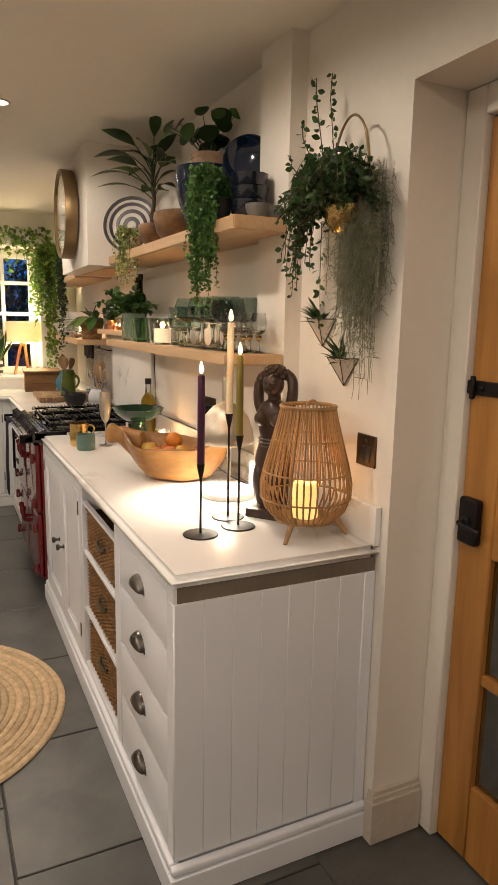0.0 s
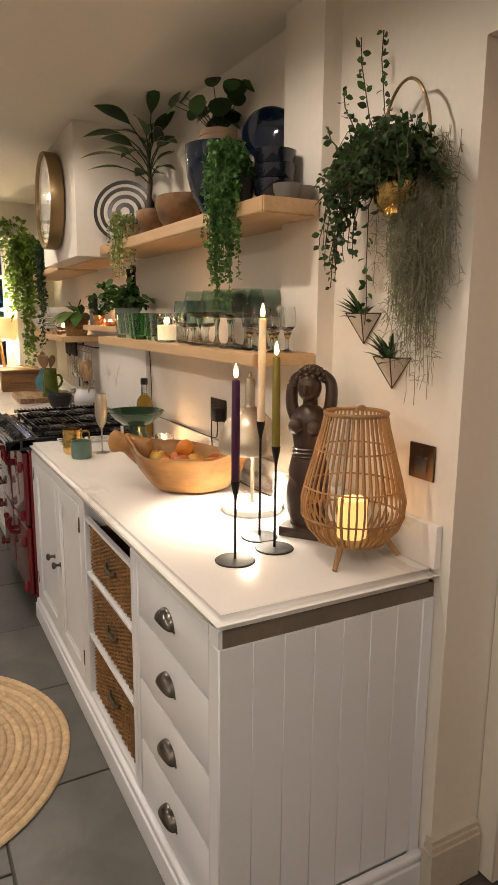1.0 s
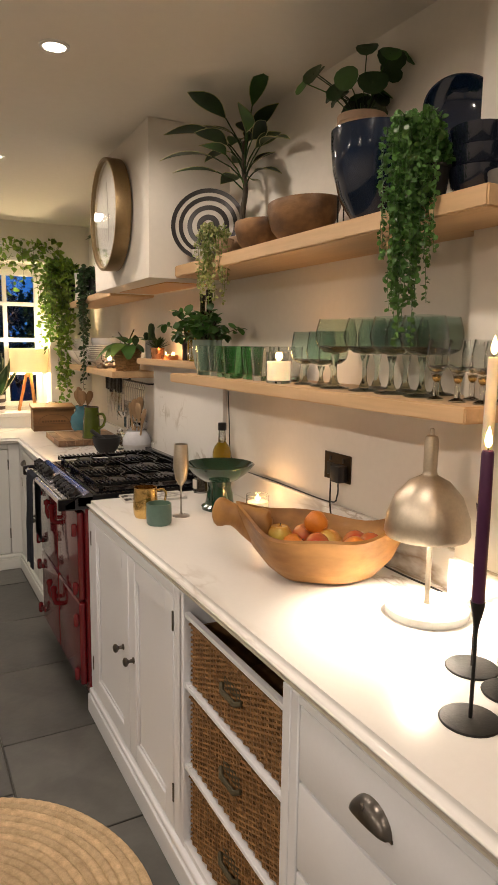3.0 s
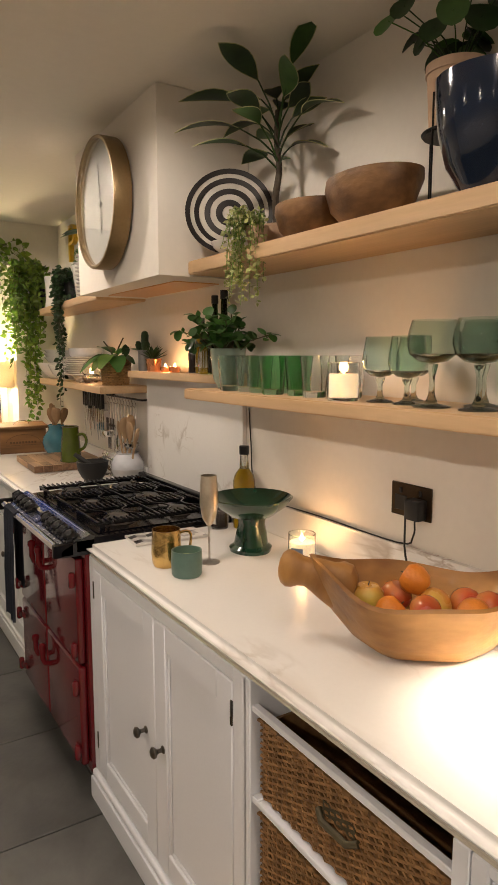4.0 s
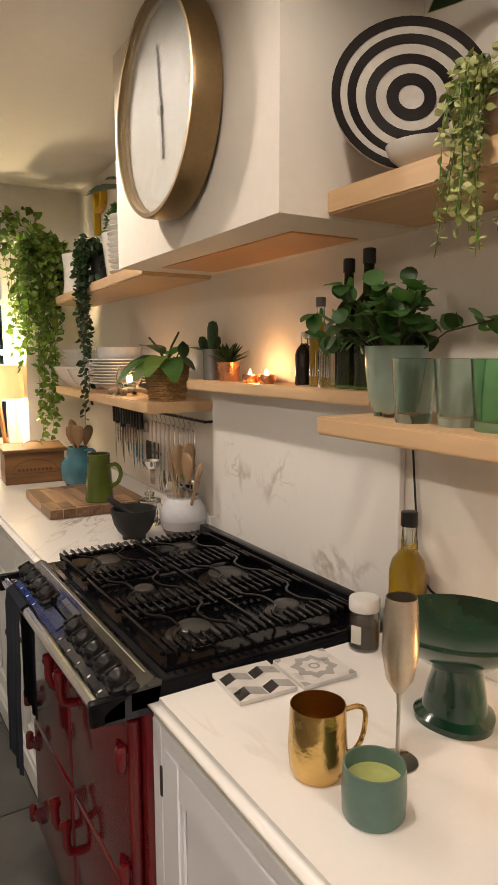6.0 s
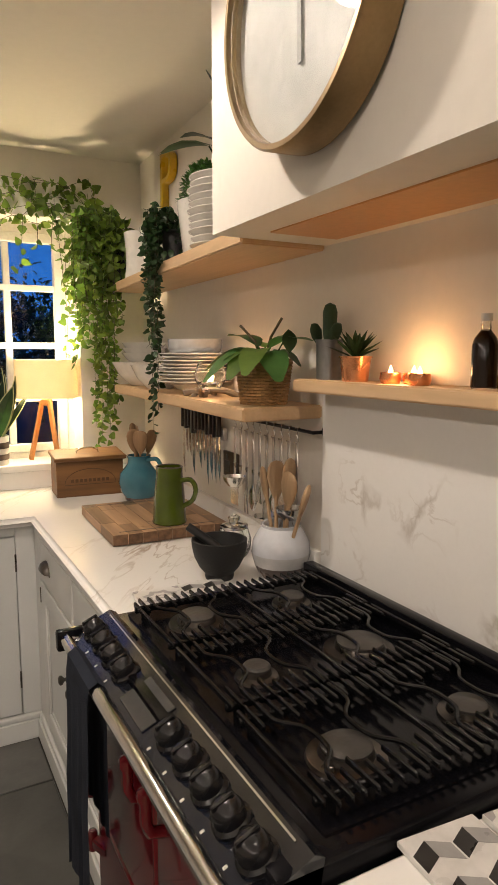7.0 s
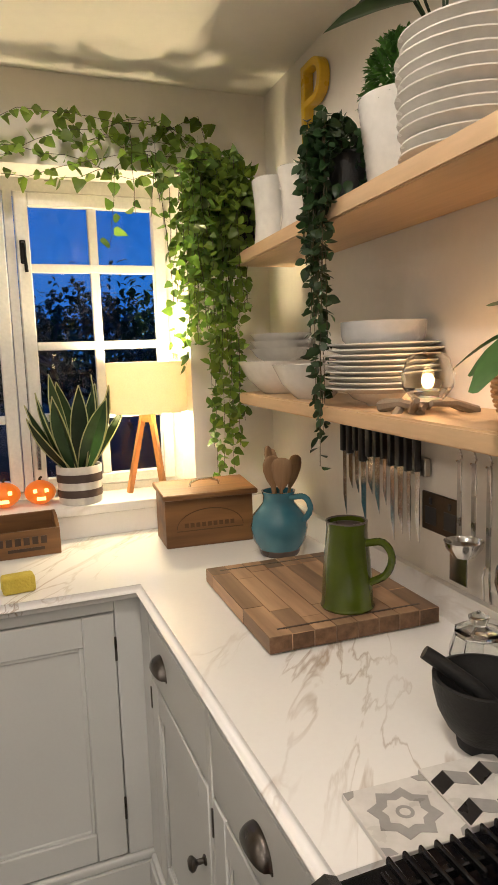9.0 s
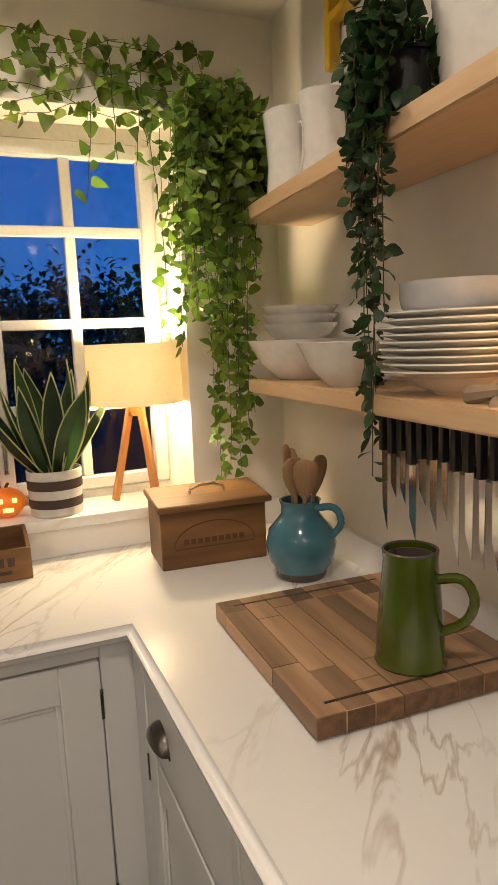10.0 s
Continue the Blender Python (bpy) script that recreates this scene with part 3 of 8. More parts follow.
bm = boxed(DX - 0.030, DX - 0.001, 2.180, 2.248, 0.955, 1.085, 0.010, 3)
tube(bm, [(DX - 0.03, 2.215, 1.02), (DX - 0.055, 2.215, 1.02), (DX - 0.060, 2.19, 1.018), (DX - 0.058, 2.135, 1.012)], 0.007, 8)
lathe(bm, [(0.016, 0), (0.016, 0.004), (0.010, 0.008)], 14, m=Matrix.Translation((DX - 0.030, 2.215, 1.02)) @ Euler((0, radians(-90), 0)).to_matrix().to_4x4())
part("rim_latch", bm, "iron", door)

# closed box added behind the door, to keep the sky out of its panes
bm = bmesh.new()
box(bm, 2.45, 3.7, 1.0, 1.1, 0, 2.4)
box(bm, 2.45, 3.7, 2.9, 3.0, 0, 2.4)
box(bm, 3.6, 3.7, 1.1, 2.9, 0, 2.4)
box(bm, 2.45, 3.7, 1.0, 3.0, 2.4, 2.5)
box(bm, 2.45, 3.7, 1.0, 3.0, -0.15, -0.01)
solo("wall_passage", bm, "plaster", ORIGIN, "plain walls of the unlit passage behind the door", "wall", kind="structure", smooth=False)

# chimney-breast hood
bm = bmesh.new()
prism(bm, [(1.742, 4.50), (WX - 0.001, 4.50), (WX - 0.001, 5.425), (1.772, 5.425)], 1.822, CEIL - 0.002)
hood = solo("cooker_hood", bm, "plaster", ORIGIN, "boxed plaster extractor hood over the range", "hood", kind="", smooth=False)
bm = boxed(1.868, 2.055, 4.640, 5.318, 1.8185, 1.8235, 0.001)
part("filter_panel", bm, "filter", hood, "copper-toned recessed filter panel")
# splashback and upstands
solo("splashback", boxed(2.082, WX - 0.001, 4.515, 5.405, 0.921, 1.446, 0.002), "marble_bold", ORIGIN, "white marble splashback with brown veins behind the range", "splashback", kind="structure")
for y0, y1, x1 in ((2.372, 2.868, WX), (2.87, 3.078, 2.04), (3.082, 4.512, WX)):
    solo("upstand", boxed(x1 - 0.021, x1 - 0.001, y0, y1, 0.921, 1.035, 0.002), "marble", ORIGIN, "white marble upstand against the wall", "upstand", kind="structure")
ang = math.atan2(WFAR - WX, WN - 5.42)
solo("upstand", boxed(-0.021, -0.002, 0.0, 1.66, 0.921, 1.0), "marble", pose(WX, 5.425, 0, 0, 0, -math.degrees(ang)), "white marble upstand against the wall", "upstand", kind="structure")
solo("upstand", boxed(-0.6, WFAR - 0.03, WN - 0.018, WN - 0.001, 0.921, 1.0), "marble", ORIGIN, "white marble upstand below the window", "upstand", kind="structure")

# ceiling downlights, the seen and the added ones alike
for dx, dy in SEEN_AND_ADDED_DOWNLIGHTS:
    d = thing("ceiling_downlight", (dx, dy, CEIL), "round recessed white ceiling downlight, switched on", "downlight", "ceiling downlights")
    bm = bmesh.new()
    lathe(bm, [(0.034, 0.0), (0.045, 0.0), (0.045, -0.005), (0.034, -0.006), (0.034, 0.0)], 28)
    part("bezel", bm, "white_plastic", d)
    part("lens", lathed([(0.0, -0.004), (0.033, -0.004), (0.033, -0.001), (0.0, -0.001)], n=24), "lamp_disc", d)

# oak shelves
def shelf(y0, y1, x0, x1, z0, z1, label, xf=None, xb=None):
    bm = bmesh.new()
    prism(bm, [(x0, y0), (x1, y0), (xb or x1, y1), (xf or x0, y1)], z0, z1)
    bmesh.ops.bevel(bm, geom=list(bm.edges), offset=0.004, segments=2, affect="EDGES")
    return solo("wall_shelf", bm, "oak", ORIGIN, label, "shelf", "floating oak shelves")


def wall_at(y):
    return WX + (WFAR - WX) * max(0.0, y - 5.42) / (WN - 5.42)


UP, MID, HOODSH, LOWF, UPF = 1.872, 1.438, 1.480, 1.406, 1.850
for x0, y1, z0, z1, lab in ((1.850, 4.497, UP - 0.045, UP, "thick pale oak floating shelf crowded with plants"), (1.825, 4.490, MID - 0.036, MID, "pale oak floating shelf holding green glassware")):
    bm = bmesh.new()
    prism(bm, [(x0, 2.868), (2.038, 2.868), (2.038, 3.083), (WX - 0.002, 3.083), (WX - 0.002, y1), (x0, y1)], z0, z1)
    bmesh.ops.bevel(bm, geom=list(bm.edges), offset=0.004, segments=2, affect="EDGES")
    solo("wall_shelf", bm, "oak", ORIGIN, lab, "shelf", "floating oak shelves")
shelf(4.505, 5.395, 1.980, WX - 0.002, HOODSH - 0.032, HOODSH, "narrow pale oak shelf above the range")
shelf(5.430, 6.83, 1.856, WX - 0.002, LOWF - 0.036, LOWF, "pale oak floating shelf stacked with plates", 1.942, wall_at(6.83) - 0.002)
shelf(5.430, 6.86, 1.850, WX - 0.002, UPF - 0.040, UPF, "pale oak floating shelf with plates and ivy", 1.958, wall_at(6.86) - 0.002)
# ---- cabinets ----
CT = 0.92
def cup_pull(parent, x, y, z, face=-1, along="y"):
    """A half-dome bin pull on a drawer front."""
    bm = bmesh.new()
    n, k = 12, 6
    rows = []
    for i in range(k + 1):
        a = math.pi / 2 * i / k
        row = []
        for j in range(n + 1):
            b = math.pi * j / n
            u = 0.047 * math.cos(b)
            w = 0.042 * math.sin(b) * (0.25 + 0.75 * math.cos(a)) if i else 0.042 * math.sin(b)
            row.append(bm.verts.new((-0.026 * math.sin(a) * (math.sin(b) ** 0.5 if 0 < j < n else 0), u, w - 0.016)))
        rows.append(row)
    for a, b in zip(rows, rows[1:]):
        for j in range(n):
            try:
                bm.faces.new((a[j], a[j + 1], b[j + 1], b[j]))
            except ValueError:
                pass
    bmesh.ops.remove_doubles(bm, verts=bm.verts, dist=0.0005)
    bmesh.ops.solidify(bm, geom=bm.faces, thickness=0.002)
    box(bm, -0.003, 0.0, -0.050, 0.050, -0.020, -0.014)
    m = pose(x, y, z) if along == "y" else pose(x, y, z, 0, 0, 90)
    return part("cup_pull", bm, "pewter", parent, "dark pewter cup pull", at=m)


def knob(parent, x, y, z, m="pewter", along="y"):
    bm = lathed([(0.011, 0), (0.011, 0.003), (0.006, 0.006), (0.006, 0.018), (0.015, 0.026), (0.016, 0.032), (0.010, 0.037), (0.0, 0.038)], n=18)
    return part("knob", bm, m, parent, "dark metal knob", at=pose(x, y, z, 0, -90, 0) if along == "y" else pose(x, y, z, 90, 0, 0))


def framed_door(unit, m, w, z0, z1, material, s=0.07):
    """A framed door, facing -x, of width w along y: panel, stiles, rails and beading."""
    d = part("door", boxed(-0.008, 0, s - 0.004, w - s + 0.004, z0 + s - 0.004, z1 - s + 0.004), material, unit, at=m)
    for ya, yb in ((0, s), (w - s, w)):
        part("stile", boxed(-0.020, 0, ya, yb, z0, z1, 0.003), material, d)
    for za, zb in ((z0, z0 + s), (z1 - s, z1)):
        part("rail", boxed(-0.0196, 0, s, w - s, za, zb, 0.003), material, d)
    for ya, yb in ((s, s + 0.012), (w - s - 0.012, w - s)):
        part("bead", boxed(-0.014, -0.008, ya, yb, z0 + s, z1 - s, 0.003), material, d)
    for za, zb in ((z0 + s, z0 + s + 0.012), (z1 - s - 0.012, z1 - s)):
        part("bead", boxed(-0.0137, -0.008, s + 0.012, w - s - 0.012, za, zb, 0.003), material, d)
    return d


FX = 1.505
# drawer unit at the end of the run
unit = thing("drawer_unit", ORIGIN, "white-painted kitchen unit with four drawers", "cabinet", "painted base units")
bm = bmesh.new()
box(bm, FX, 2.098, 2.399, 2.868, 0.0, 0.840)
box(bm, FX, 2.098, 2.418, 2.868, 0.840, 0.878)
box(bm, FX, 2.038, 2.868, 2.955, 0.0, 0.878)
box(bm, FX - 0.020, FX, 2.385, 2.437, 0.105, 0.842, 0.003)
box(bm, FX - 0.0185, FX - 0.009, 2.3885, 2.437, 0.842, 0.8835)
box(bm, FX - 0.020, FX, 2.925, 2.955, 0.105, 0.878, 0.003)
box(bm, FX - 0.020, FX, 2.437, 2.925, 0.862, 0.878)
part("body", bm, "paint", unit)
for z0, z1 in ((0.700, 0.858), (0.503, 0.694), (0.306, 0.497), (0.108, 0.300)):
    dr = part("drawer", boxed(FX - 0.019, FX + 0.004, 2.440, 2.922, z0, z1, 0.004, 2), "paint", unit)
    cup_pull(dr, FX - 0.019, 2.690, (z0 + z1) / 2 + 0.006)
# boarded end panel
xs = [FX - 0.018 + i * (2.060 - FX + 0.018) / 7 for i in range(8)]
for a, b in zip(xs, xs[1:]):
    part("board", boxed(a + 0.0001, b - 0.0001, 2.384, 2.398, 0.105, 0.842, 0.0014), "paint", unit)
# dark strip paints the shadow that the worktop throws on the end panel
part("worktop_shadow_strip", boxed(FX - 0.0085, 2.0975, 2.388, 2.417, 0.8425, 0.8835), "worktop_shadow_brown", unit, "dark strip standing in for the worktop's shadow")
part("batten", boxed(2.060, 2.098, 2.382, 2.398, 0.0, 0.842, 0.003), "paint", unit)

# basket unit
unit = thing("basket_unit", ORIGIN, "white-painted open unit holding wicker basket drawers", "cabinet", "painted base units")
Y0, Y1 = 2.957, 3.545
part("side_panel", boxed(FX - 0.020, 2.035, Y0, Y0 + 0.030, 0.0, 0.878, 0.002), "paint", unit)
part("side_panel", boxed(FX - 0.020, 2.098, Y1 - 0.024, Y1, 0.0, 0.878, 0.002), "paint", unit)
part("back_panel", boxed(2.015, 2.035, Y0 + 0.030, Y1 - 0.024, 0.10, 0.878), "paint", unit)
part("bottom_panel", boxed(FX - 0.018, 2.015, Y0 + 0.030, Y1 - 0.024, 0.10, 0.122), "paint", unit)
for z in (0.352, 0.600):
    for ya, yb in ((Y0 + 0.030, Y0 + 0.052), (Y1 - 0.046, Y1 - 0.024)):
        part("runner", boxed(FX - 0.016, 2.015, ya, yb, z, z + 0.016, 0.002), "paint", unit)
    part("cross_rail", boxed(FX - 0.016, FX + 0.006, Y0 + 0.052, Y1 - 0.046, z, z + 0.014, 0.002), "paint", unit)
part("top_rail", boxed(FX - 0.016, FX + 0.002, Y0 + 0.030, Y1 - 0.024, 0.808, 0.822, 0.002), "paint", unit)


def weave(bm, w, h, d, m):
    """Woven front of bowed strands over upright stakes: width along y, height along z."""
    rows, cols = int(h / 0.0070), 15
    for i in range(rows):
        z = (i + 0.5) * h / rows
        pts = []
        for j in range(cols * 2 + 1):
            y = -w / 2 + w * j / (cols * 2)
            pts.append(m @ Vector((0.0035 * math.cos(math.pi * j + math.pi * (i % 2)) - 0.001, y, z)))
        tube(bm, pts, 0.0037, 5)
    for j in range(cols):
        y = -w / 2 + w * (j + 0.5) / cols
        tube(bm, [m @ Vector((0, y, 0)), m @ Vector((0, y, h))], 0.004, 5)


def basket(y0, y1, z, h):
    b = thing("wicker_basket", (FX, (y0 + y1) / 2, z), "brown woven wicker basket drawer with a handle slot", "basket", "wicker basket drawers")
    w = y1 - y0
    bm = bmesh.new()
    weave(bm, w - 0.014, h, 0.4, Matrix.Translation((0.004, 0, 0)))
    part("woven_front", bm, "wicker", b)["kind"] = "stuff"
    bm = bmesh.new()
    for s in (-1, 1):
        box(bm, 0.012, 0.46, s * (w / 2 - 0.004) - 0.004, s * (w / 2 - 0.004) + 0.004, 0.0, h - 0.004)
    box(bm, 0.452, 0.46, -w / 2 + 0.01, w / 2 - 0.01, 0, h - 0.004)
    box(bm, 0.012, 0.46, -w / 2 + 0.01, w / 2 - 0.01, 0.0, 0.008)
    part("sides", bm, "wicker", b)
    bm = bmesh.new()
    for k in range(22):
        y = -w / 2 + w * k / 21
        tube(bm, [(0.004, max(y - 0.012, -w / 2), h), (-0.002, y, h + 0.004), (0.004, min(y + 0.012, w / 2), h)], 0.0045, 5)
    part("rim", bm, "wicker", b)
    bm = bmesh.new()
    tube(bm, [(-0.002, -0.055, h * 0.58), (-0.012, -0.035, h * 0.52), (-0.012, 0.035, h * 0.52), (-0.002, 0.055, h * 0.58)], 0.007, 7)
    box(bm, -0.001, 0.001, -0.045, 0.045, h * 0.56, h * 0.72)
    part("handle", bm, "stem", b)


for z, h in ((0.124, 0.200), (0.368, 0.200), (0.616, 0.168)):
    basket(Y0 + 0.036, Y1 - 0.030, z, h)

# cupboard beside the range
unit = thing("cupboard_unit", ORIGIN, "white-painted kitchen cupboard with two framed doors", "cabinet", "painted base units")
part("body", boxed(FX, 2.098, 3.547, 4.545, 0.0, 0.878), "paint", unit)
for a in ((3.537, 3.592, 0.105, 0.878), (4.505, 4.545, 0.105, 0.878), (3.592, 4.505, 0.845, 0.878)):
    part("face_frame", boxed(FX - 0.020, FX, *a, 0.002), "paint", unit)
for y0, y1, ky in ((3.595, 4.013, 3.962), (4.017, 4.502, 4.078)):
    d = framed_door(unit, pose(FX - 0.001, y0, 0), y1 - y0, 0.110, 0.842, "paint")
    knob(d, -0.020, ky - y0, 0.484)
    hy = y0 if ky > (y0 + y1) / 2 else y1
    for z in (0.20, 0.74):
        part("hinge", boxed(-0.023, -0.019, hy - y0 - 0.004, hy - y0 + 0.004, z, z + 0.06, 0.001), "pewter", d)


def plinth(poly_pts, label):
    """Moulded plinth: a board with a stepped, rounded top."""
    bm = bmesh.new()
    for (x0, x1, y0, y1) in poly_pts:
        box(bm, x0, x1, y0, y1, 0.0, 0.078, 0.002)
    for (x0, x1, y0, y1) in poly_pts:
        dx = 0.006
        box(bm, x0 + dx, x1, y0 + (0.006 if x1 - x0 > 0.1 else 0.0), y1, 0.078, 0.104, 0.008, 3)
    return solo("plinth", bm, "paint", ORIGIN, label, "plinth", kind="structure")


plinth([(1.466, 1.504, 2.384, 4.545), (1.466, 2.098, 2.352, 2.3835)], "white moulded plinth running along the units")


def worktop(poly, label, stone="marble"):
    bm = bmesh.new()
    prism(bm, poly, CT - 0.036, CT)
    bmesh.ops.bevel(bm, geom=[e for e in bm.edges if abs(e.verts[0].co.z - e.verts[1].co.z) < 0.001], offset=0.0165, segments=5, affect="EDGES")
    top = solo("worktop", bm, stone, ORIGIN, label, "worktop")
    for e in top.data.edges:
        za, zb = (top.data.vertices[i].co.z for i in e.vertices)
        e.use_edge_sharp = (abs(za - CT) < 1e-5 and abs(zb - CT) < 1e-5) or (abs(za - CT + 0.036) < 1e-5 and abs(zb - CT + 0.036) < 1e-5)
    return top


worktop([(1.477, 2.374), (WX - 0.001, 2.374), (WX - 0.001, 2.868), (2.039, 2.868), (2.039, 3.081), (WX - 0.001, 3.081), (WX - 0.001, 4.546), (1.477, 4.546)], "white veined marble worktop with rounded edge")
for box_ in ((1.488, 1.502, 2.420, 4.545), (1.502, 2.095, 2.420, 2.430)):
    solo("trim", boxed(*box_, 0.8785, 0.8835), "skirting", ORIGIN, "shadow gap strip under the worktop", "trim", kind="structure")

# far run: drawers over doors, and the run under the window
FX2 = 1.545
unit = thing("corner_drawer_unit", ORIGIN, "pale painted unit with drawers over doors beside the range", "cabinet", "painted base units")
bm = bmesh.new()
box(bm, FX2, 2.098, 5.425, 6.560, 0.0, 0.878)
for ya, yb in ((5.425, 5.450), (5.940, 5.965), (6.460, 6.560)):
    box(bm, FX2 - 0.020, FX2, ya, yb, 0.105, 0.878, 0.003)
box(bm, FX2 - 0.019, FX2, 5.450, 6.460, 0.852, 0.878, 0.002)
part("body", bm, "paint_shaded", unit)
for ya, yb, py in ((5.453, 5.937, 5.690), (5.968, 6.457, 6.330)):
    dr = part("drawer", boxed(FX2 - 0.019, FX2 + 0.003, ya, yb, 0.690, 0.848, 0.004, 2), "paint_shaded", unit)
    cup_pull(dr, FX2 - 0.019, py, 0.772)
    d = framed_door(unit, pose(FX2 - 0.001, ya, 0), yb - ya, 0.110, 0.684, "paint_shaded")
    knob(d, -0.020, 0.035 if py > 6 else (yb - ya - 0.035), 0.50)
    part("hinge", boxed(-0.023, -0.019, yb - ya - 0.004, yb - ya + 0.004, 0.60, 0.66, 0.001), "pewter", d)

BY = 6.585
unit = thing("window_run_unit", ORIGIN, "pale painted cupboards under the window worktop", "cabinet", "painted base units")
bm = bmesh.new()
box(bm, -0.60, 2.098, BY, 7.08, 0.0, 0.878)
box(bm, 1.455, 1.544, BY - 0.020, BY, 0.105, 0.878, 0.003)
box(bm, -0.60, 1.455, BY - 0.020, BY, 0.842, 0.878, 0.003)
part("body", bm, "paint_shaded", unit)
for xa, xb in ((0.985, 1.452), (0.512, 0.981), (0.040, 0.508), (-0.50, 0.036)):
    d = framed_door(unit, pose(xb, BY - 0.001, 0, 0, 0, 90), xb - xa, 0.110, 0.838, "paint_shaded", 0.085)
    part("knob", lathed([(0.011, 0), (0.006, 0.006), (0.006, 0.018), (0.018, 0.027), (0.019, 0.032), (0.010, 0.037), (0.0, 0.038)], n=18), "iron", d, "black round knob", at=pose(-0.021, xb - xa - 0.04, 0.56, 0, -90, 0))
    for z in (0.22, 0.70):
        part("hinge", boxed(-0.024, -0.020, -0.004, 0.003, z, z + 0.07, 0.001), "pewter", d)
plinth([(1.508, 1.544, 5.425, 6.548), (-0.60, 1.544, 6.549, 6.584)], "pale moulded plinth of the window run").data.materials[0] = M["paint_shaded"]
worktop([(1.505, 5.418), (WX - 0.001, 5.418), (WFAR - 0.002, WN - 0.001), (-0.60, WN - 0.001), (-0.60, 6.535), (1.508, 6.515)], "white veined marble worktop turning the corner", "marble_far")

# ---- range cooker ----
ck = thing("range_cooker", ORIGIN, "burgundy enamel range cooker with black gas hob", "cooker")
CY0, CY1 = 4.552, 5.412
bm = boxed(1.475, 2.055, CY0, CY1, 0.075, 0.885, 0.006, 2)
part("body", bm, "burgundy", ck)
part("base", boxed(1.515, 2.05, CY0 + 0.01, CY1 - 0.01, 0.0, 0.075), "black_enamel", ck)
part("hob", boxed(1.44, 2.058, CY0, CY1, 0.886, 0.938, 0.008, 2), "black_enamel", ck)
bm = bmesh.new()
prism(bm, [(0.0, 0.0), (0.105, 0.0), (0.115, 0.062), (0.100, 0.070), (0.012, 0.030), (0.0, 0.020)], 0, CY1 - CY0)
panel = part("control_panel", turned(bm, pose(1.395, CY1, 0.880, 90, 0, 0)), "panel_enamel", ck)
fascia = part("fascia", boxed(-0.046, 0.046, -0.400, 0.400, 0.0, 0.003, 0.001), "display", panel, "glossy blue-black control fascia", at=pose(1.4465, 4.985, 0.9245, 0, -24, 0))
for dx in (-0.0475, 0.0475):
    part("fascia_trim", boxed(dx - 0.0015, dx + 0.0015, -0.400, 0.400, 0.0, 0.005), "chrome", panel, at=pose(1.4465, 4.985, 0.9245, 0, -24, 0))
for i, y in enumerate((4.605, 4.675, 4.745, 4.815, 4.885, 5.135, 5.205, 5.275, 5.345)):
    part("index_mark", boxed(-0.041, -0.034, y - 4.985 + 0.018, y - 4.985 + 0.023, 0.0028, 0.0036), "label", panel, at=pose(1.4465, 4.985, 0.9245, 0, -24, 0))
    bm = lathed([(0.029, 0), (0.029, 0.005), (0.024, 0.009), (0.0245, 0.022), (0.019, 0.032), (0.010, 0.037), (0.0, 0.038)], n=22)
    box(bm, -0.018, 0.018, -0.003, 0.003, 0.028, 0.041, 0.002)
    part("control_knob", bm, "knob_black", panel, at=pose(1.446, y, 0.9285, 0, -24, 0))
part("clock_display", boxed(-0.034, 0.034, -0.062, 0.062, 0, 0.003, 0.001), "grey_display", panel, at=pose(1.4452, 5.012, 0.9278, 0, -24, 0))
bm = tubed([(1.388, CY0 + 0.015, 0.908), (1.388, CY1 - 0.015, 0.908)], 0.014, n=14)
for y in (CY0 + 0.03, CY1 - 0.03):
    tube(bm, [(1.388, y, 0.908), (1.42, y, 0.904)], 0.010, 10)
part("towel_rail", bm, "chrome", ck, "polished chrome rail")
for y in (CY0 + 0.012, CY1 - 0.012):
    part("rail_bracket", boxed(1.368, 1.44, y - 0.012, y + 0.012, 0.880, 0.928, 0.006, 2), "black_enamel", ck)


def oven_door(y0, y1, z0, z1, hinge_left):
    d = part("oven_door", boxed(1.446, 1.474, y0, y1, z0, z1, 0.010, 3), "burgundy", ck)
    y = (y1 - 0.045) if hinge_left else (y0 + 0.045)
    bm = tubed([(1.447, y, z1 - 0.13), (1.420, y, z1 - 0.122), (1.413, y, z1 - 0.100), (1.413, y, z1 - 0.06)], 0.011, n=10)
    lathe(bm, [(0.0, -0.016), (0.014, -0.010), (0.016, 0.0), (0.014, 0.010), (0.0, 0.016)], 14, at=(1.413, y, z1 - 0.052))
    part("handle", bm, "burgundy", d)
    yh, s = (y0 + 0.004, 1) if hinge_left else (y1 - 0.004, -1)
    for z in (z0 + 0.045, z1 - 0.085):
        bm = bmesh.new()
        prism(bm, [(1.4465, yh + s * 0.062), (1.4465, yh - s * 0.004), (1.428, yh - s * 0.004), (1.426, yh + s * 0.012), (1.438, yh + s * 0.045)], z, z + 0.026)
        bmesh.ops.bevel(bm, geom=list(bm.edges), offset=0.004, segments=2, affect="EDGES")
        lathe(bm, [(0.0, -0.014), (0.009, -0.012), (0.012, -0.006), (0.012, 0.034), (0.008, 0.040), (0.0, 0.042)], 12, at=(1.432, yh, z))
        part("hinge", bm, "burgundy", d)


mid = 4.985
for z0, z1 in ((0.480, 0.862), (0.100, 0.470)):
    oven_door(CY0 + 0.02, mid - 0.005, z0, z1, True)
    oven_door(mid + 0.005, CY1 - 0.02, z0, z1, False)
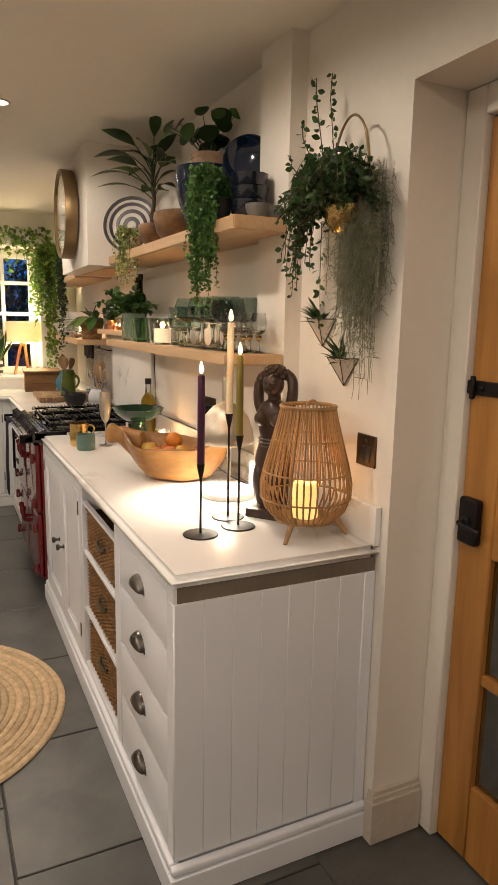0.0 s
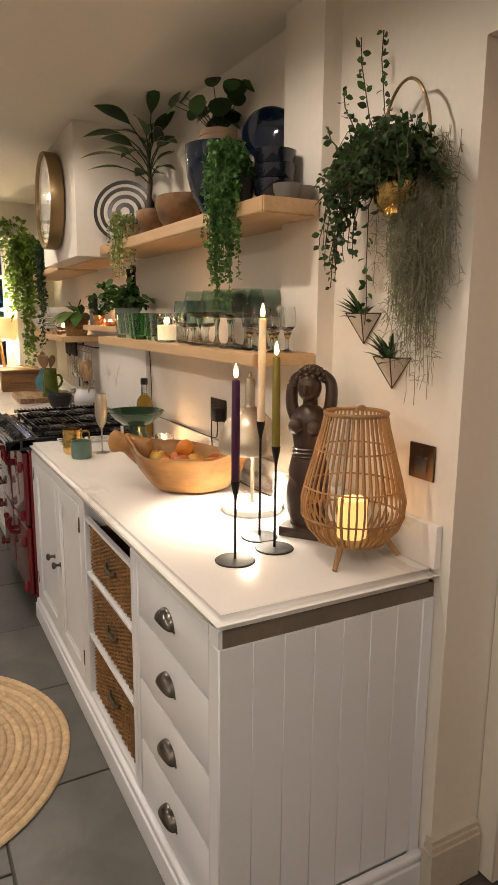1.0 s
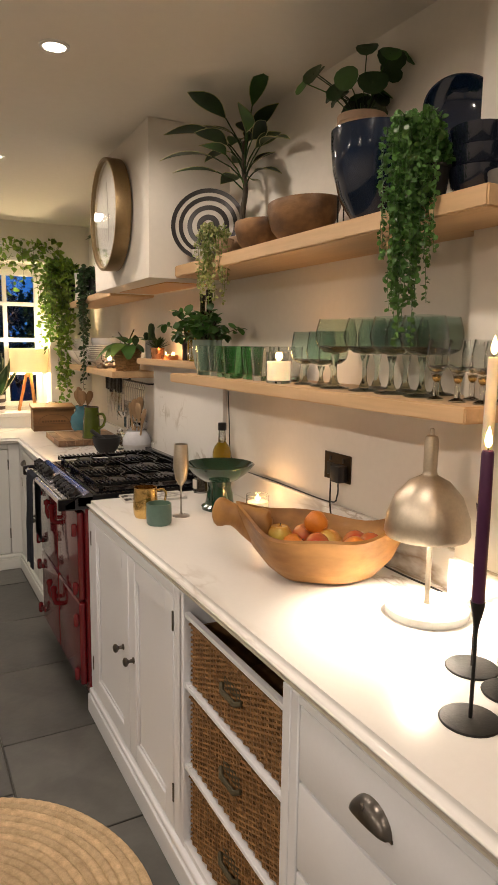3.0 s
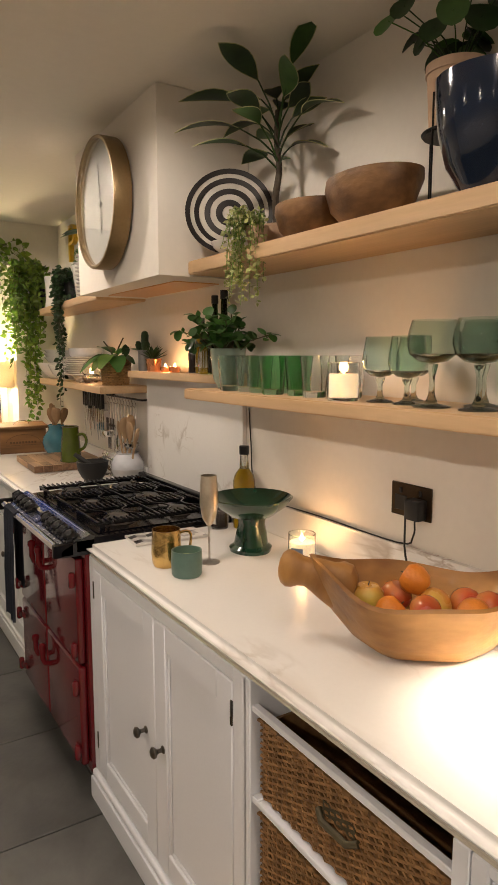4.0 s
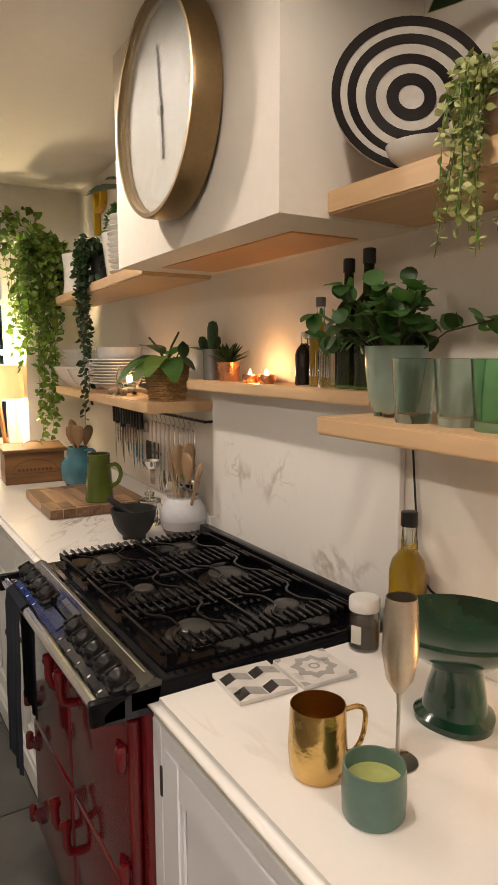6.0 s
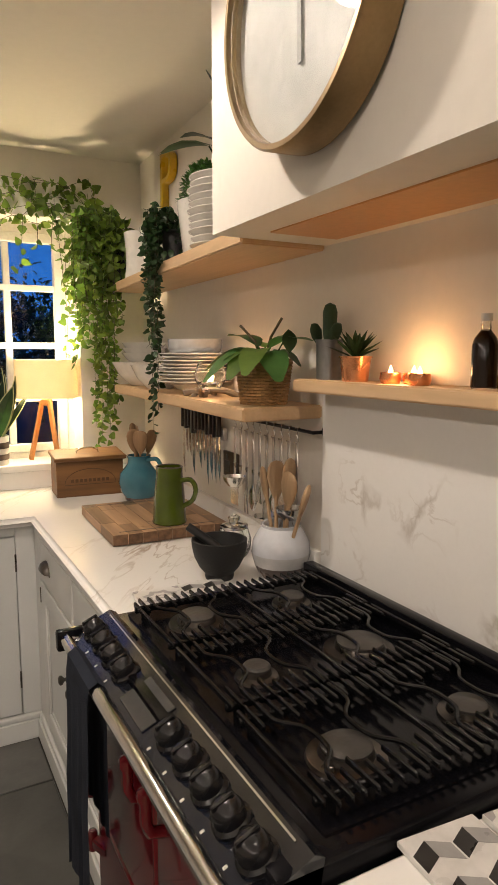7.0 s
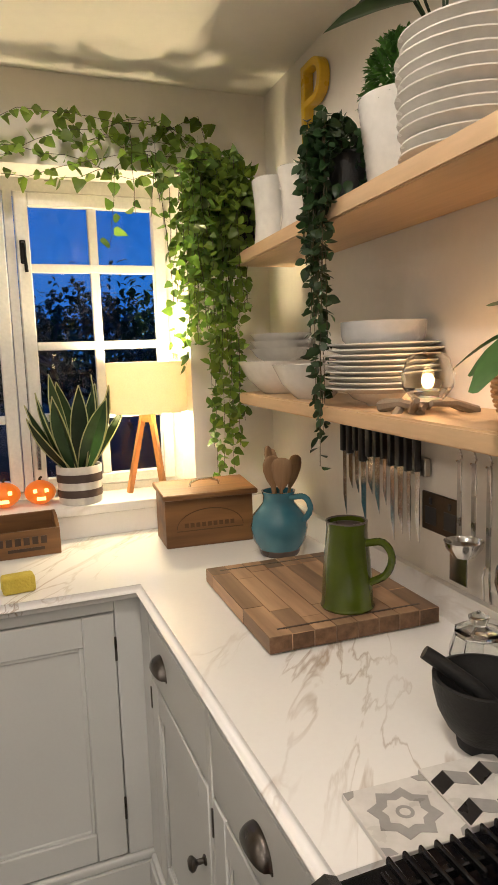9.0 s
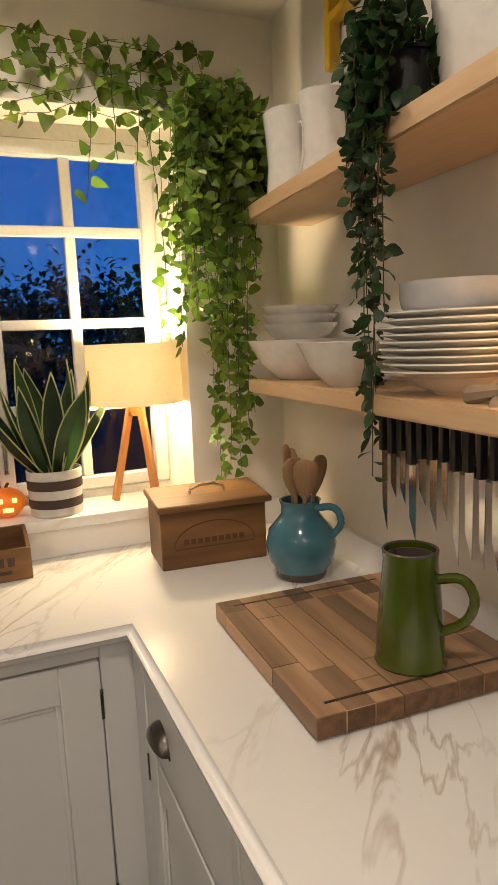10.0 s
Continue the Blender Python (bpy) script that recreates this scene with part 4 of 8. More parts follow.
# hob: spill tray, burners, grates
part("spill_tray", boxed(1.530, 2.030, CY0 + 0.03, CY1 - 0.03, 0.938, 0.942), "black_enamel", ck)
for bx, by, r in ((1.65, 4.70, 0.042), (1.90, 4.70, 0.034), (1.89, 4.98, 0.050), (1.65, 5.26, 0.042), (1.90, 5.26, 0.032), (1.65, 4.98, 0.028)):
    bn = part("burner", lathed([(r * 1.5, 0.0), (r * 1.45, 0.006), (r * 1.05, 0.009), (r, 0.016), (r * 0.98, 0.018)], n=28), "pewter", ck, at=(bx, by, 0.942))
    bm = lathed([(r * 0.92, 0.0), (r * 0.95, 0.005), (r * 0.8, 0.009), (0, 0.010)], n=28)
    part("burner_cap", bm, "burner_grey", bn, at=(0, 0, 0.018))
GZ = 0.976
gw = (CY1 - CY0 - 0.08) / 3
for g in range(3):
    y0 = CY0 + 0.04 + g * gw + 0.003
    y1 = y0 + gw - 0.006
    bm = bmesh.new()
    for y in (y0 + 0.022, y1 - 0.022):
        box(bm, 1.535, 2.025, y - 0.005, y + 0.005, GZ - 0.020, GZ - 0.006, 0.002)
    for x in (1.541, 1.777, 2.019):
        box(bm, x - 0.0035, x + 0.0035, y0 + 0.004, y1 - 0.004, GZ - 0.012, GZ, 0.002)
    for x in (1.56, 2.00):
        for y in (y0 + 0.022, y1 - 0.022):
            box(bm, x - 0.008, x + 0.008, y - 0.006, y + 0.006, 0.942, GZ - 0.018)
    nb = 22
    for i in range(nb):
        x = 1.556 + (2.004 - 1.556) * i / (nb - 1)
        reach = 0.050 if i % 3 else 0.066
        for ya, yb in ((y0 - 0.010, y0 + reach), (y1 - reach, y1 + 0.010)):
            box(bm, x - 0.0030, x + 0.0030, ya, yb, GZ - 0.009, GZ + 0.002, 0.0022)
    for cx in (1.65, 1.90):
        for s in (-1, 1):
            bend = [(0.070, 0.0), (0.070, 0.22), (0.040, 0.36), (0.034, 0.50), (0.040, 0.64), (0.070, 0.78), (0.070, 1.0)]
            tube(bm, eased([(cx + s * u, y0 + (y1 - y0) * v, GZ - 0.003) for u, v in bend], 3), 0.0040, 8)
    part("pan_support", bm, "cast_iron", ck)
part("back_trim", boxed(2.030, 2.062, CY0, CY1, 0.938, 0.985, 0.005, 2), "black_enamel", ck)
# ---- things on the near worktop ----
FLAME = [(0.0, 0.0), (0.0045, 0.004), (0.0065, 0.011), (0.0055, 0.019), (0.003, 0.028), (0.0, 0.036)]


def flame(parent, at, size=1.0, watts=0.35):
    part("wick", lathed([(0.0012, -0.006), (0.001, 0.004)], n=6), "wick", parent, at=at)
    part("flame", lathed([(r * size, z * size) for r, z in FLAME], n=12), "flame", parent, at=(at[0], at[1], at[2] + 0.003))
    if watts:
        root = parent if not parent.parent else parent.parent
        c = root.matrix_basis @ Vector(at)
        lamp("candle_light", "POINT", (c.x, c.y, c.z + 0.02 * size), watts, CANDLE, 0.012)


def taper_candle(x, y, stem, length, wax, label, lean=0.0):
    c = thing("candlestick", (x, y, CT), label, "candlestick", "taper candlesticks")
    part("base", lathed([(0.0, 0.0), (0.052, 0.0), (0.053, 0.002), (0.051, 0.004), (0.006, 0.006), (0.0, 0.006)], n=36), "iron", c)
    part("stem", lathed([(0.0036, 0.005), (0.0033, stem - 0.055), (0.0042, stem - 0.045), (0.011, stem - 0.012), (0.0125, stem), (0.0, stem)], n=14), "iron", c)
    w = part("candle", lathed([(0.0108, 0.0), (0.0108, length * 0.6), (0.0102, length - 0.006), (0.0085, length - 0.001), (0.004, length - 0.003), (0.0, length - 0.003)], n=18), wax, c, at=pose(0, 0, stem - 0.008, lean, lean * 0.6, 0))
    flame(c, (-lean * 0.0 + length * math.sin(radians(lean * 0.6)), -length * math.sin(radians(lean)), stem - 0.008 + length), 1.0, 0.30)


taper_candle(1.664, 2.660, 0.215, 0.265, "purple_wax", "black iron candlestick with a lit deep purple taper")
taper_candle(1.811, 2.795, 0.338, 0.290, "cream_wax", "tall black iron candlestick with a lit cream taper", 0.4)
taper_candle(1.801, 2.692, 0.286, 0.245, "olive_wax", "black iron candlestick with a lit olive green taper", -0.6)

# rattan lantern
ln = thing("rattan_lantern", (1.955, 2.553, CT), "pear-shaped rattan lantern with a glowing candle inside", "lantern")
LPROF = [(0.088, 0.052), (0.118, 0.085), (0.133, 0.125), (0.134, 0.160), (0.122, 0.215), (0.104, 0.280), (0.088, 0.340), (0.078, 0.385)]
for i in range(44):
    a = 2 * math.pi * i / 44
    pts = [(r * math.cos(a), r * math.sin(a), z) for r, z in LPROF]
    if i % 11 != 5:
        part("cane", tubed(pts, 0.0030, n=5), "rattan", ln)
    else:
        part("cane", tubed(pts, 0.0042, n=5), "rattan", ln)
for r, z, w in ((0.088, 0.052, 0.005), (0.1335, 0.118, 0.0026), (0.127, 0.196, 0.0026), (0.1005, 0.292, 0.0026), (0.079, 0.385, 0.006)):
    part("hoop", tubed(arc((0, 0, z), r, 0, 360, 40, "xy"), w, n=6, caps=False), "rattan", ln)
for i in range(3):
    a = radians(215 + 120 * i)
    part("leg", tubed([(0.078 * math.cos(a), 0.078 * math.sin(a), 0.066), (0.128 * math.cos(a), 0.128 * math.sin(a), 0.003)], 0.0105, n=8, taper=0.006), "rattan", ln)
part("floor_disc", lathed([(0.0, 0.050), (0.090, 0.050), (0.090, 0.055), (0.0, 0.055)], n=30), "rattan", ln)
part("handle_loop", tubed(arc((0, -0.02, 0.388), 0.016, 0, 180, 8), 0.004, n=6), "rattan", ln)
cd = part("candle", lathed([(0.0, 0.0), (0.038, 0.0), (0.039, 0.004), (0.038, 0.100), (0.034, 0.104), (0.028, 0.094), (0.0, 0.092)], n=28), "led_wax", ln, "glowing ivory pillar candle", at=(0, 0, 0.055))
lamp("lantern_light", "POINT", (1.955, 2.553, CT + 0.185), 0.5, CANDLE, 0.012)

# carved figure: one plain shape
def blob(bm, c, rx, ry, rz, tilt=0.0, turn=0.0):
    bmesh.ops.create_uvsphere(bm, u_segments=16, v_segments=10, radius=1.0, matrix=pose(*c, 0, tilt, turn) @ Matrix.Diagonal((rx, ry, rz, 1)))


bm = bmesh.new()
box(bm, -0.068, 0.068, -0.058, 0.058, 0.0, 0.030, 0.004, 2)
lathe(bm, [(0.050, 0.028), (0.056, 0.06), (0.055, 0.11), (0.058, 0.155), (0.060, 0.190), (0.054, 0.215), (0.046, 0.240), (0.043, 0.262), (0.048, 0.290), (0.055, 0.320), (0.054, 0.345), (0.040, 0.368), (0.022, 0.380), (0.020, 0.402), (0.0, 0.404)], 24, squash=0.80, wob=0.03)
for k in range(4):
    lathe(bm, [(0.046, -0.004), (0.0505, 0.0), (0.046, 0.004), (0.042, 0.0)], 24, at=(0, 0, 0.222 + 0.011 * k), squash=0.82)
blob(bm, (0.022, -0.024, 0.110), 0.036, 0.034, 0.085, 6)
blob(bm, (-0.024, -0.020, 0.105), 0.034, 0.034, 0.082, -5)
for sx in (-1, 1):
    blob(bm, (sx * 0.027, -0.034, 0.322), 0.024, 0.022, 0.024)
    tube(bm, eased([(sx * 0.043, 0.004, 0.340), (sx * 0.056, 0.006, 0.372), (sx * 0.059, 0.010, 0.412), (sx * 0.052, 0.016, 0.446), (sx * 0.026, 0.022, 0.466)]), 0.019, 12, taper=0.016)
blob(bm, (0.0, -0.008, 0.432), 0.034, 0.037, 0.044)
blob(bm, (0.0, -0.045, 0.428), 0.006, 0.008, 0.012)
blob(bm, (0.0, -0.040, 0.408), 0.012, 0.007, 0.004)
for sx in (-1, 1):
    blob(bm, (sx * 0.013, -0.040, 0.437), 0.009, 0.005, 0.004)
for i in range(46):
    a = 2 * math.pi * i * 0.382
    f = i / 46
    blob(bm, (0.038 * math.cos(a) * math.cos(1.4 * f), 0.006 + 0.038 * math.sin(a) * math.cos(1.4 * f), 0.450 + 0.036 * math.sin(1.5 * f)), 0.009, 0.009, 0.008)
solo("wooden_statue", bm, "ebony", (1.952, 2.762, CT), "dark carved wooden statue on a square base", "statue", rz=-52)

# desk lamp
dl = thing("desk_lamp", (1.922, 3.045, CT), "brushed metal dome desk lamp with round marble base, switched on", "lamp")
part("base", lathed([(0.0, 0.0), (0.097, 0.0), (0.100, 0.004), (0.100, 0.020), (0.096, 0.025), (0.0, 0.026)], n=40), "marble", dl)
part("stem", lathed([(0.010, 0.024), (0.0065, 0.034), (0.0065, 0.34)], n=14), "nickel", dl)
part("shade", lathed([(0.096, 0.196), (0.100, 0.205), (0.096, 0.245), (0.078, 0.292), (0.048, 0.326), (0.018, 0.342), (0.016, 0.350), (0.014, 0.346), (0.045, 0.322), (0.074, 0.289), (0.092, 0.244), (0.095, 0.200), (0.096, 0.196)], n=40), "nickel", dl, at=pose(-0.012, 0, 0.0, 0, 0, 0))
part("finial", lathed([(0.016, 0.342), (0.0165, 0.420), (0.014, 0.432), (0.006, 0.436), (0.005, 0.450), (0.0, 0.452)], n=18), "nickel", dl, at=(-0.012, 0, 0))
part("bulb", lathed([(0.0, 0.225), (0.022, 0.235), (0.028, 0.258), (0.020, 0.285), (0.012, 0.30)], n=18), "bulb", dl, at=(-0.012, 0, 0))
lamp("desk_lamp_light", "SPOT", (1.910, 3.045, CT + 0.214), 21, (1.0, 0.86, 0.68), 0.03, (1.875, 3.02, CT), 122, 0.45)
part("flex", tubed(eased([(0.09, 0.02, 0.008), (0.125, 0.08, 0.006), (0.120, 0.22, 0.006), (0.13, 0.40, 0.008), (0.135, 0.55, 0.03), (0.135, 0.60, 0.10), (0.135, 0.605, 0.21)]), 0.003, n=6), "black_plastic", dl)

# dough bowl with fruit
db = thing("wooden_bowl", (1.838, 3.375, CT), "carved olive-wood dough bowl with handles, holding fruit", "bowl", rz=-45)


def dough(k, lift):
    bm = bmesh.new()
    n, rows = 44, []
    prof = [(0.0, 0.004), (0.42, 0.0), (0.62, 0.010), (0.80, 0.040), (0.93, 0.080), (1.0, 0.112), (0.955, 0.116), (0.86, 0.082), (0.70, 0.046), (0.45, 0.026), (0.0, 0.022)]
    for f, z in prof:
        ring = []
        for i in range(n):
            a = 2 * math.pi * i / n
            ex = 0.205 * (1 + 0.16 * max(0, math.cos(a)) ** 10 + 0.24 * max(0, -math.cos(a)) ** 8 + 0.04 * math.sin(3 * a + 0.5))
            ey = 0.158 * (1 + 0.07 * math.sin(2 * a + 1) + 0.03 * math.sin(5 * a))
            flick = 0.046 * (f ** 4) * abs(math.cos(a)) ** 6 + 0.016 * (f ** 4) * max(0, math.cos(a - 2.2)) ** 8 - 0.014 * (f ** 4) * abs(math.sin(a)) ** 4 + 0.007 * math.sin(4 * a + 0.7) * f ** 3
            ring.append(bm.verts.new((max(f, 0.003) * ex * math.cos(a), max(f, 0.003) * ey * math.sin(a), z * 1.28 + flick)))
        rows.append(ring)
    for a, b in zip(rows, rows[1:]):
        for i in range(n):
            bm.faces.new((a[i], a[(i + 1) % n], b[(i + 1) % n], b[i]))
    bmesh.ops.remove_doubles(bm, verts=bm.verts, dist=0.0008)
    return bm


part("bowl", dough(1, 0), "bowl_wood", db)
# gnarled root-like handle at one end, a stub at the other
bm = lathed([(0.0, 0.0), (0.016, 0.0005), (0.028, 0.004), (0.037, 0.012), (0.041, 0.024), (0.040, 0.036), (0.036, 0.050), (0.034, 0.064), (0.036, 0.080), (0.041, 0.098), (0.048, 0.118), (0.054, 0.138), (0.050, 0.158), (0.030, 0.174), (0.0, 0.182)], n=40, squash=0.80)
for v in bm.verts:
    q = v.co
    k = 1 + 0.13 * math.sin(46 * q.x + 30 * q.z + 1.0) * math.sin(38 * q.y + 22 * q.z) + 0.07 * math.sin(90 * q.z + 60 * q.y)
    v.co = Vector((q.x * k, q.y * k, q.z + 0.10 * q.x * (1 - q.z / 0.18)))
part("handle", bm, "bowl_wood", db, at=pose(-0.318, 0.0, 0.166, 0, 106, 0))
bm = lathed([(0.0, -0.026), (0.020, -0.022), (0.028, -0.002), (0.026, 0.012), (0.016, 0.024), (0.0, 0.026)], n=18, wob=0.12, squash=1.25)
part("handle", bm, "bowl_wood", db, at=pose(0.236, 0.0, 0.168, 0, 12, 0))
m0 = pose(1.838, 3.375, CT, 0, 0, -45)
for k, (fx, fy, fz, r, mt, lab, cat) in enumerate((
        (-0.12, 0.00, 0.104, 0.037, "apple", "yellow and red apple in the bowl", "apple"), (-0.06, 0.045, 0.096, 0.036, "red_apple", "red apple in the bowl", "apple"),
        (-0.07, -0.04, 0.088, 0.037, "orange", "ripe orange in the bowl", "orange"), (0.02, 0.0, 0.098, 0.038, "apple", "yellow and red apple in the bowl", "apple"),
        (0.00, -0.065, 0.108, 0.034, "red_apple", "red apple in the bowl", "apple"), (0.09, 0.03, 0.096, 0.036, "red_apple", "red apple in the bowl", "apple"),
        (0.10, -0.035, 0.096, 0.037, "orange", "ripe orange in the bowl", "orange"), (0.135, 0.0, 0.104, 0.034, "red_apple", "red apple in the bowl", "apple"),
        (-0.02, 0.02, 0.146, 0.034, "orange", "ripe orange in the bowl", "orange"))):
    f = thing(cat, m0 @ pose(fx, fy, fz, 20 * k, 15 * k, 40 * k), lab, cat, "fruit in the bowl")
    part("flesh", lathed([(0.0, -0.88 * r), (0.35 * r, -0.93 * r), (0.75 * r, -0.66 * r), (0.99 * r, 0.0), (0.92 * r, 0.45 * r), (0.62 * r, 0.80 * r), (0.25 * r, 0.84 * r), (0.0, 0.72 * r)], n=18), mt, f)
    part("stalk", tubed([(0, 0, 0.7 * r), (0.003, 0, 1.02 * r)], 0.0014, n=5), "stem", f)


def jar_candle(x, y, z, r, h, label, watts=0.4, lid=False):
    c = thing("jar_candle", (x, y, z), label, "candle", "jar candles")
    # the wax itself emits, imitating flame light inside it
    part("wax", lathed([(0.0, 0.010), (r - 0.0036, 0.010), (r - 0.0032, 0.014), (r - 0.0032, h * 0.70), (r * 0.85, h * 0.71), (r * 0.5, h * 0.69), (0.0, h * 0.685)], n=26), "lit_wax", c, "cream wax")
    part("jar", lathed([(0.0, 0.0), (r - 0.002, 0.0), (r, 0.004), (r, h - 0.001), (r - 0.001, h), (r - 0.0026, h - 0.001), (r - 0.003, 0.009), (0.0, 0.009)], n=26), "clear_glass", c).visible_shadow = False
    part("flame", lathed([(a * 0.9, b * 0.75) for a, b in FLAME], n=10), "flame", c, at=(0, 0, h * 0.71))
    part("wick", lathed([(0.0012, -0.004), (0.001, 0.006)], n=6), "wick", c, at=(0, 0, h * 0.69))
    if watts:
        lamp("candle_light", "POINT", (x, y, z + h * 0.71 + 0.016), watts * 1.5, CANDLE, 0.012)
    return c


jc = jar_candle(1.985, 4.010, CT, 0.043, 0.088, "lit white candle in a glass jar with a paper label", 0.7)
part("paper_label", boxed(-0.0455, -0.0445, -0.018, 0.020, 0.016, 0.050), "label_ink", jc, "dark printed label", at=pose(0, 0, 0, 0, 0, 35))

# pedestal bowl
cs = thing("pedestal_bowl", (1.912, 4.188, CT), "bottle-green glazed pedestal bowl", "bowl")
part("bowl", lathed([(0.0, 0.112), (0.035, 0.112), (0.070, 0.118), (0.110, 0.148), (0.132, 0.173), (0.136, 0.179), (0.131, 0.181), (0.105, 0.158), (0.065, 0.132), (0.0, 0.126)], n=44), "bottle_green", cs)
part("foot", lathed([(0.0, 0.0), (0.068, 0.0), (0.070, 0.012), (0.056, 0.022), (0.050, 0.060), (0.043, 0.090), (0.046, 0.1118), (0.0, 0.1118)], n=36, wob=0.05), "bottle_green", cs)

# oil bottle
def bottle(x, y, z, r, h, glassy, fill, cap, label, rz=0, lab=None, name="bottle", group=""):
    b = thing(name, (x, y, z), label, "bottle", group, rz)
    sh = h * 0.58
    part("glass", lathed([(0.0, 0.0), (r * 0.96, 0.0), (r, 0.004), (r, sh), (r * 0.86, sh + r * 0.55), (r * 0.42, sh + r * 1.1), (r * 0.36, h * 0.90), (r * 0.40, h * 0.905), (r * 0.40, h * 0.93), (r * 0.30, h * 0.93), (r * 0.28, sh + r * 1.1), (r * 0.80, sh + r * 0.45), (r * 0.93, sh - 0.004), (r * 0.92, 0.008), (0.0, 0.008)], n=24), glassy, b).visible_shadow = False
    if fill:
        part("filling", lathed([(0.0, 0.004), (r + 0.0006, 0.003), (r + 0.0008, sh), (r * 0.865, sh + r * 0.56), (r * 0.45, sh + r * 1.12), (0.0, sh + r * 1.12)], n=22), fill, b)
    part("cap", lathed([(r * 0.44, h * 0.895), (r * 0.46, h * 0.90), (r * 0.46, h * 0.995), (r * 0.40, h), (0.0, h)], n=18), cap, b)
    if lab:
        part("paper_label", lathed([(r + 0.0006, h * 0.12), (r + 0.0006, h * 0.42)], n=24), lab, b)
    return b


bottle(2.045, 4.445, CT, 0.040, 0.306, "clear_glass", "oil", "black_plastic", "glass bottle of golden olive oil with a black cap")
# spice jar
j = thing("spice_jar", (1.965, 4.492, CT), "small glass jar with a white lid and label", "jar")
part("glass", lathed([(0.0, 0.0), (0.032, 0.0), (0.034, 0.004), (0.034, 0.078), (0.029, 0.090), (0.027, 0.090), (0.031, 0.076), (0.031, 0.006), (0.0, 0.006)], n=24), "clear_glass", j).visible_shadow = False
part("filling", lathed([(0.0, 0.007), (0.030, 0.007), (0.030, 0.058), (0.0, 0.060)], n=20), "ink_liquid", j)
part("lid", lathed([(0.033, 0.088), (0.034, 0.091), (0.034, 0.112), (0.031, 0.116), (0.0, 0.117)], n=24), "white_plastic", j, "white screw lid")
part("paper_label", boxed(-0.0352, -0.0345, -0.012, 0.012, 0.02, 0.06), "label", j, at=pose(0, 0, 0, 0, 0, 20))

# metal flute, brass mug, green cup
fl = thing("champagne_flute", (1.735, 4.150, CT), "tall brushed metal champagne flute", "glass")
part("foot", lathed([(0.0, 0.0), (0.033, 0.0), (0.033, 0.002), (0.008, 0.006), (0.0035, 0.012), (0.0, 0.012)], n=28), "steel", fl)
part("stem", lathed([(0.0035, 0.010), (0.003, 0.09), (0.005, 0.118)], n=12), "steel", fl)
part("cup", lathed([(0.0, 0.114), (0.008, 0.118), (0.021, 0.140), (0.0285, 0.185), (0.027, 0.240), (0.024, 0.272), (0.0232, 0.272), (0.026, 0.240), (0.027, 0.185), (0.019, 0.142), (0.0, 0.122)], n=30), "nickel", fl)
mg = thing("brass_mug", (1.612, 4.196, CT), "hammered brass mug with a looped handle", "mug", rz=-25)
part("cup", lathed([(0.0, 0.0), (0.038, 0.0), (0.043, 0.010), (0.046, 0.040), (0.044, 0.080), (0.043, 0.112), (0.0415, 0.112), (0.0425, 0.080), (0.044, 0.040), (0.040, 0.012), (0.0, 0.005)], n=32), "brass", mg)
part("handle", tubed(eased([(0.042, 0, 0.100), (0.062, 0, 0.104), (0.074, 0, 0.094), (0.072, 0, 0.060), (0.060, 0, 0.034), (0.044, 0, 0.028)]), 0.0042, n=8), "brass", mg)
gc = thing("ceramic_cup", (1.622, 4.080, CT), "sage-green ceramic cup of dried petals", "cup")
part("cup", lathed([(0.0, 0.0), (0.040, 0.0), (0.044, 0.006), (0.0455, 0.040), (0.044, 0.076), (0.041, 0.076), (0.041, 0.014), (0.0, 0.012)], n=32), "sage_glaze", gc)
part("filling", lathed([(0.0, 0.014), (0.0405, 0.014), (0.0405, 0.052), (0.0, 0.050)], n=24), "leaf_yellow", gc, "pale dried petals")


# patterned tiles used as trivets
def cube_tile(t, s):
    h = s / 2
    part("tile_body", boxed(-h, h, -h, h, 0, 0.009, 0.001), "tile_white", t)
    u = s / 4
    for i in range(-1, 2, 2):
        for j in range(-1, 2, 2):
            cx, cy = i * h / 2, j * h / 2
            for k, mt in enumerate(("tile_black", "tile_grey", "tile_black")):
                if k == 2:
                    continue
                bm = bmesh.new()
                sh = u * 0.95
                a = [(cx - sh, cy), (cx, cy + sh * 0.55), (cx, cy - sh * 0.45), (cx - sh, cy - sh)] if k == 0 else [(cx, cy + sh * 0.55), (cx + sh, cy), (cx + sh, cy - sh), (cx, cy - sh * 0.45)]
                prism(bm, [(max(-h + 0.001, min(h - 0.001, x)), max(-h + 0.001, min(h - 0.001, y))) for x, y in a], 0.0085, 0.0096)
                part("glazed_shape", bm, mt, t)


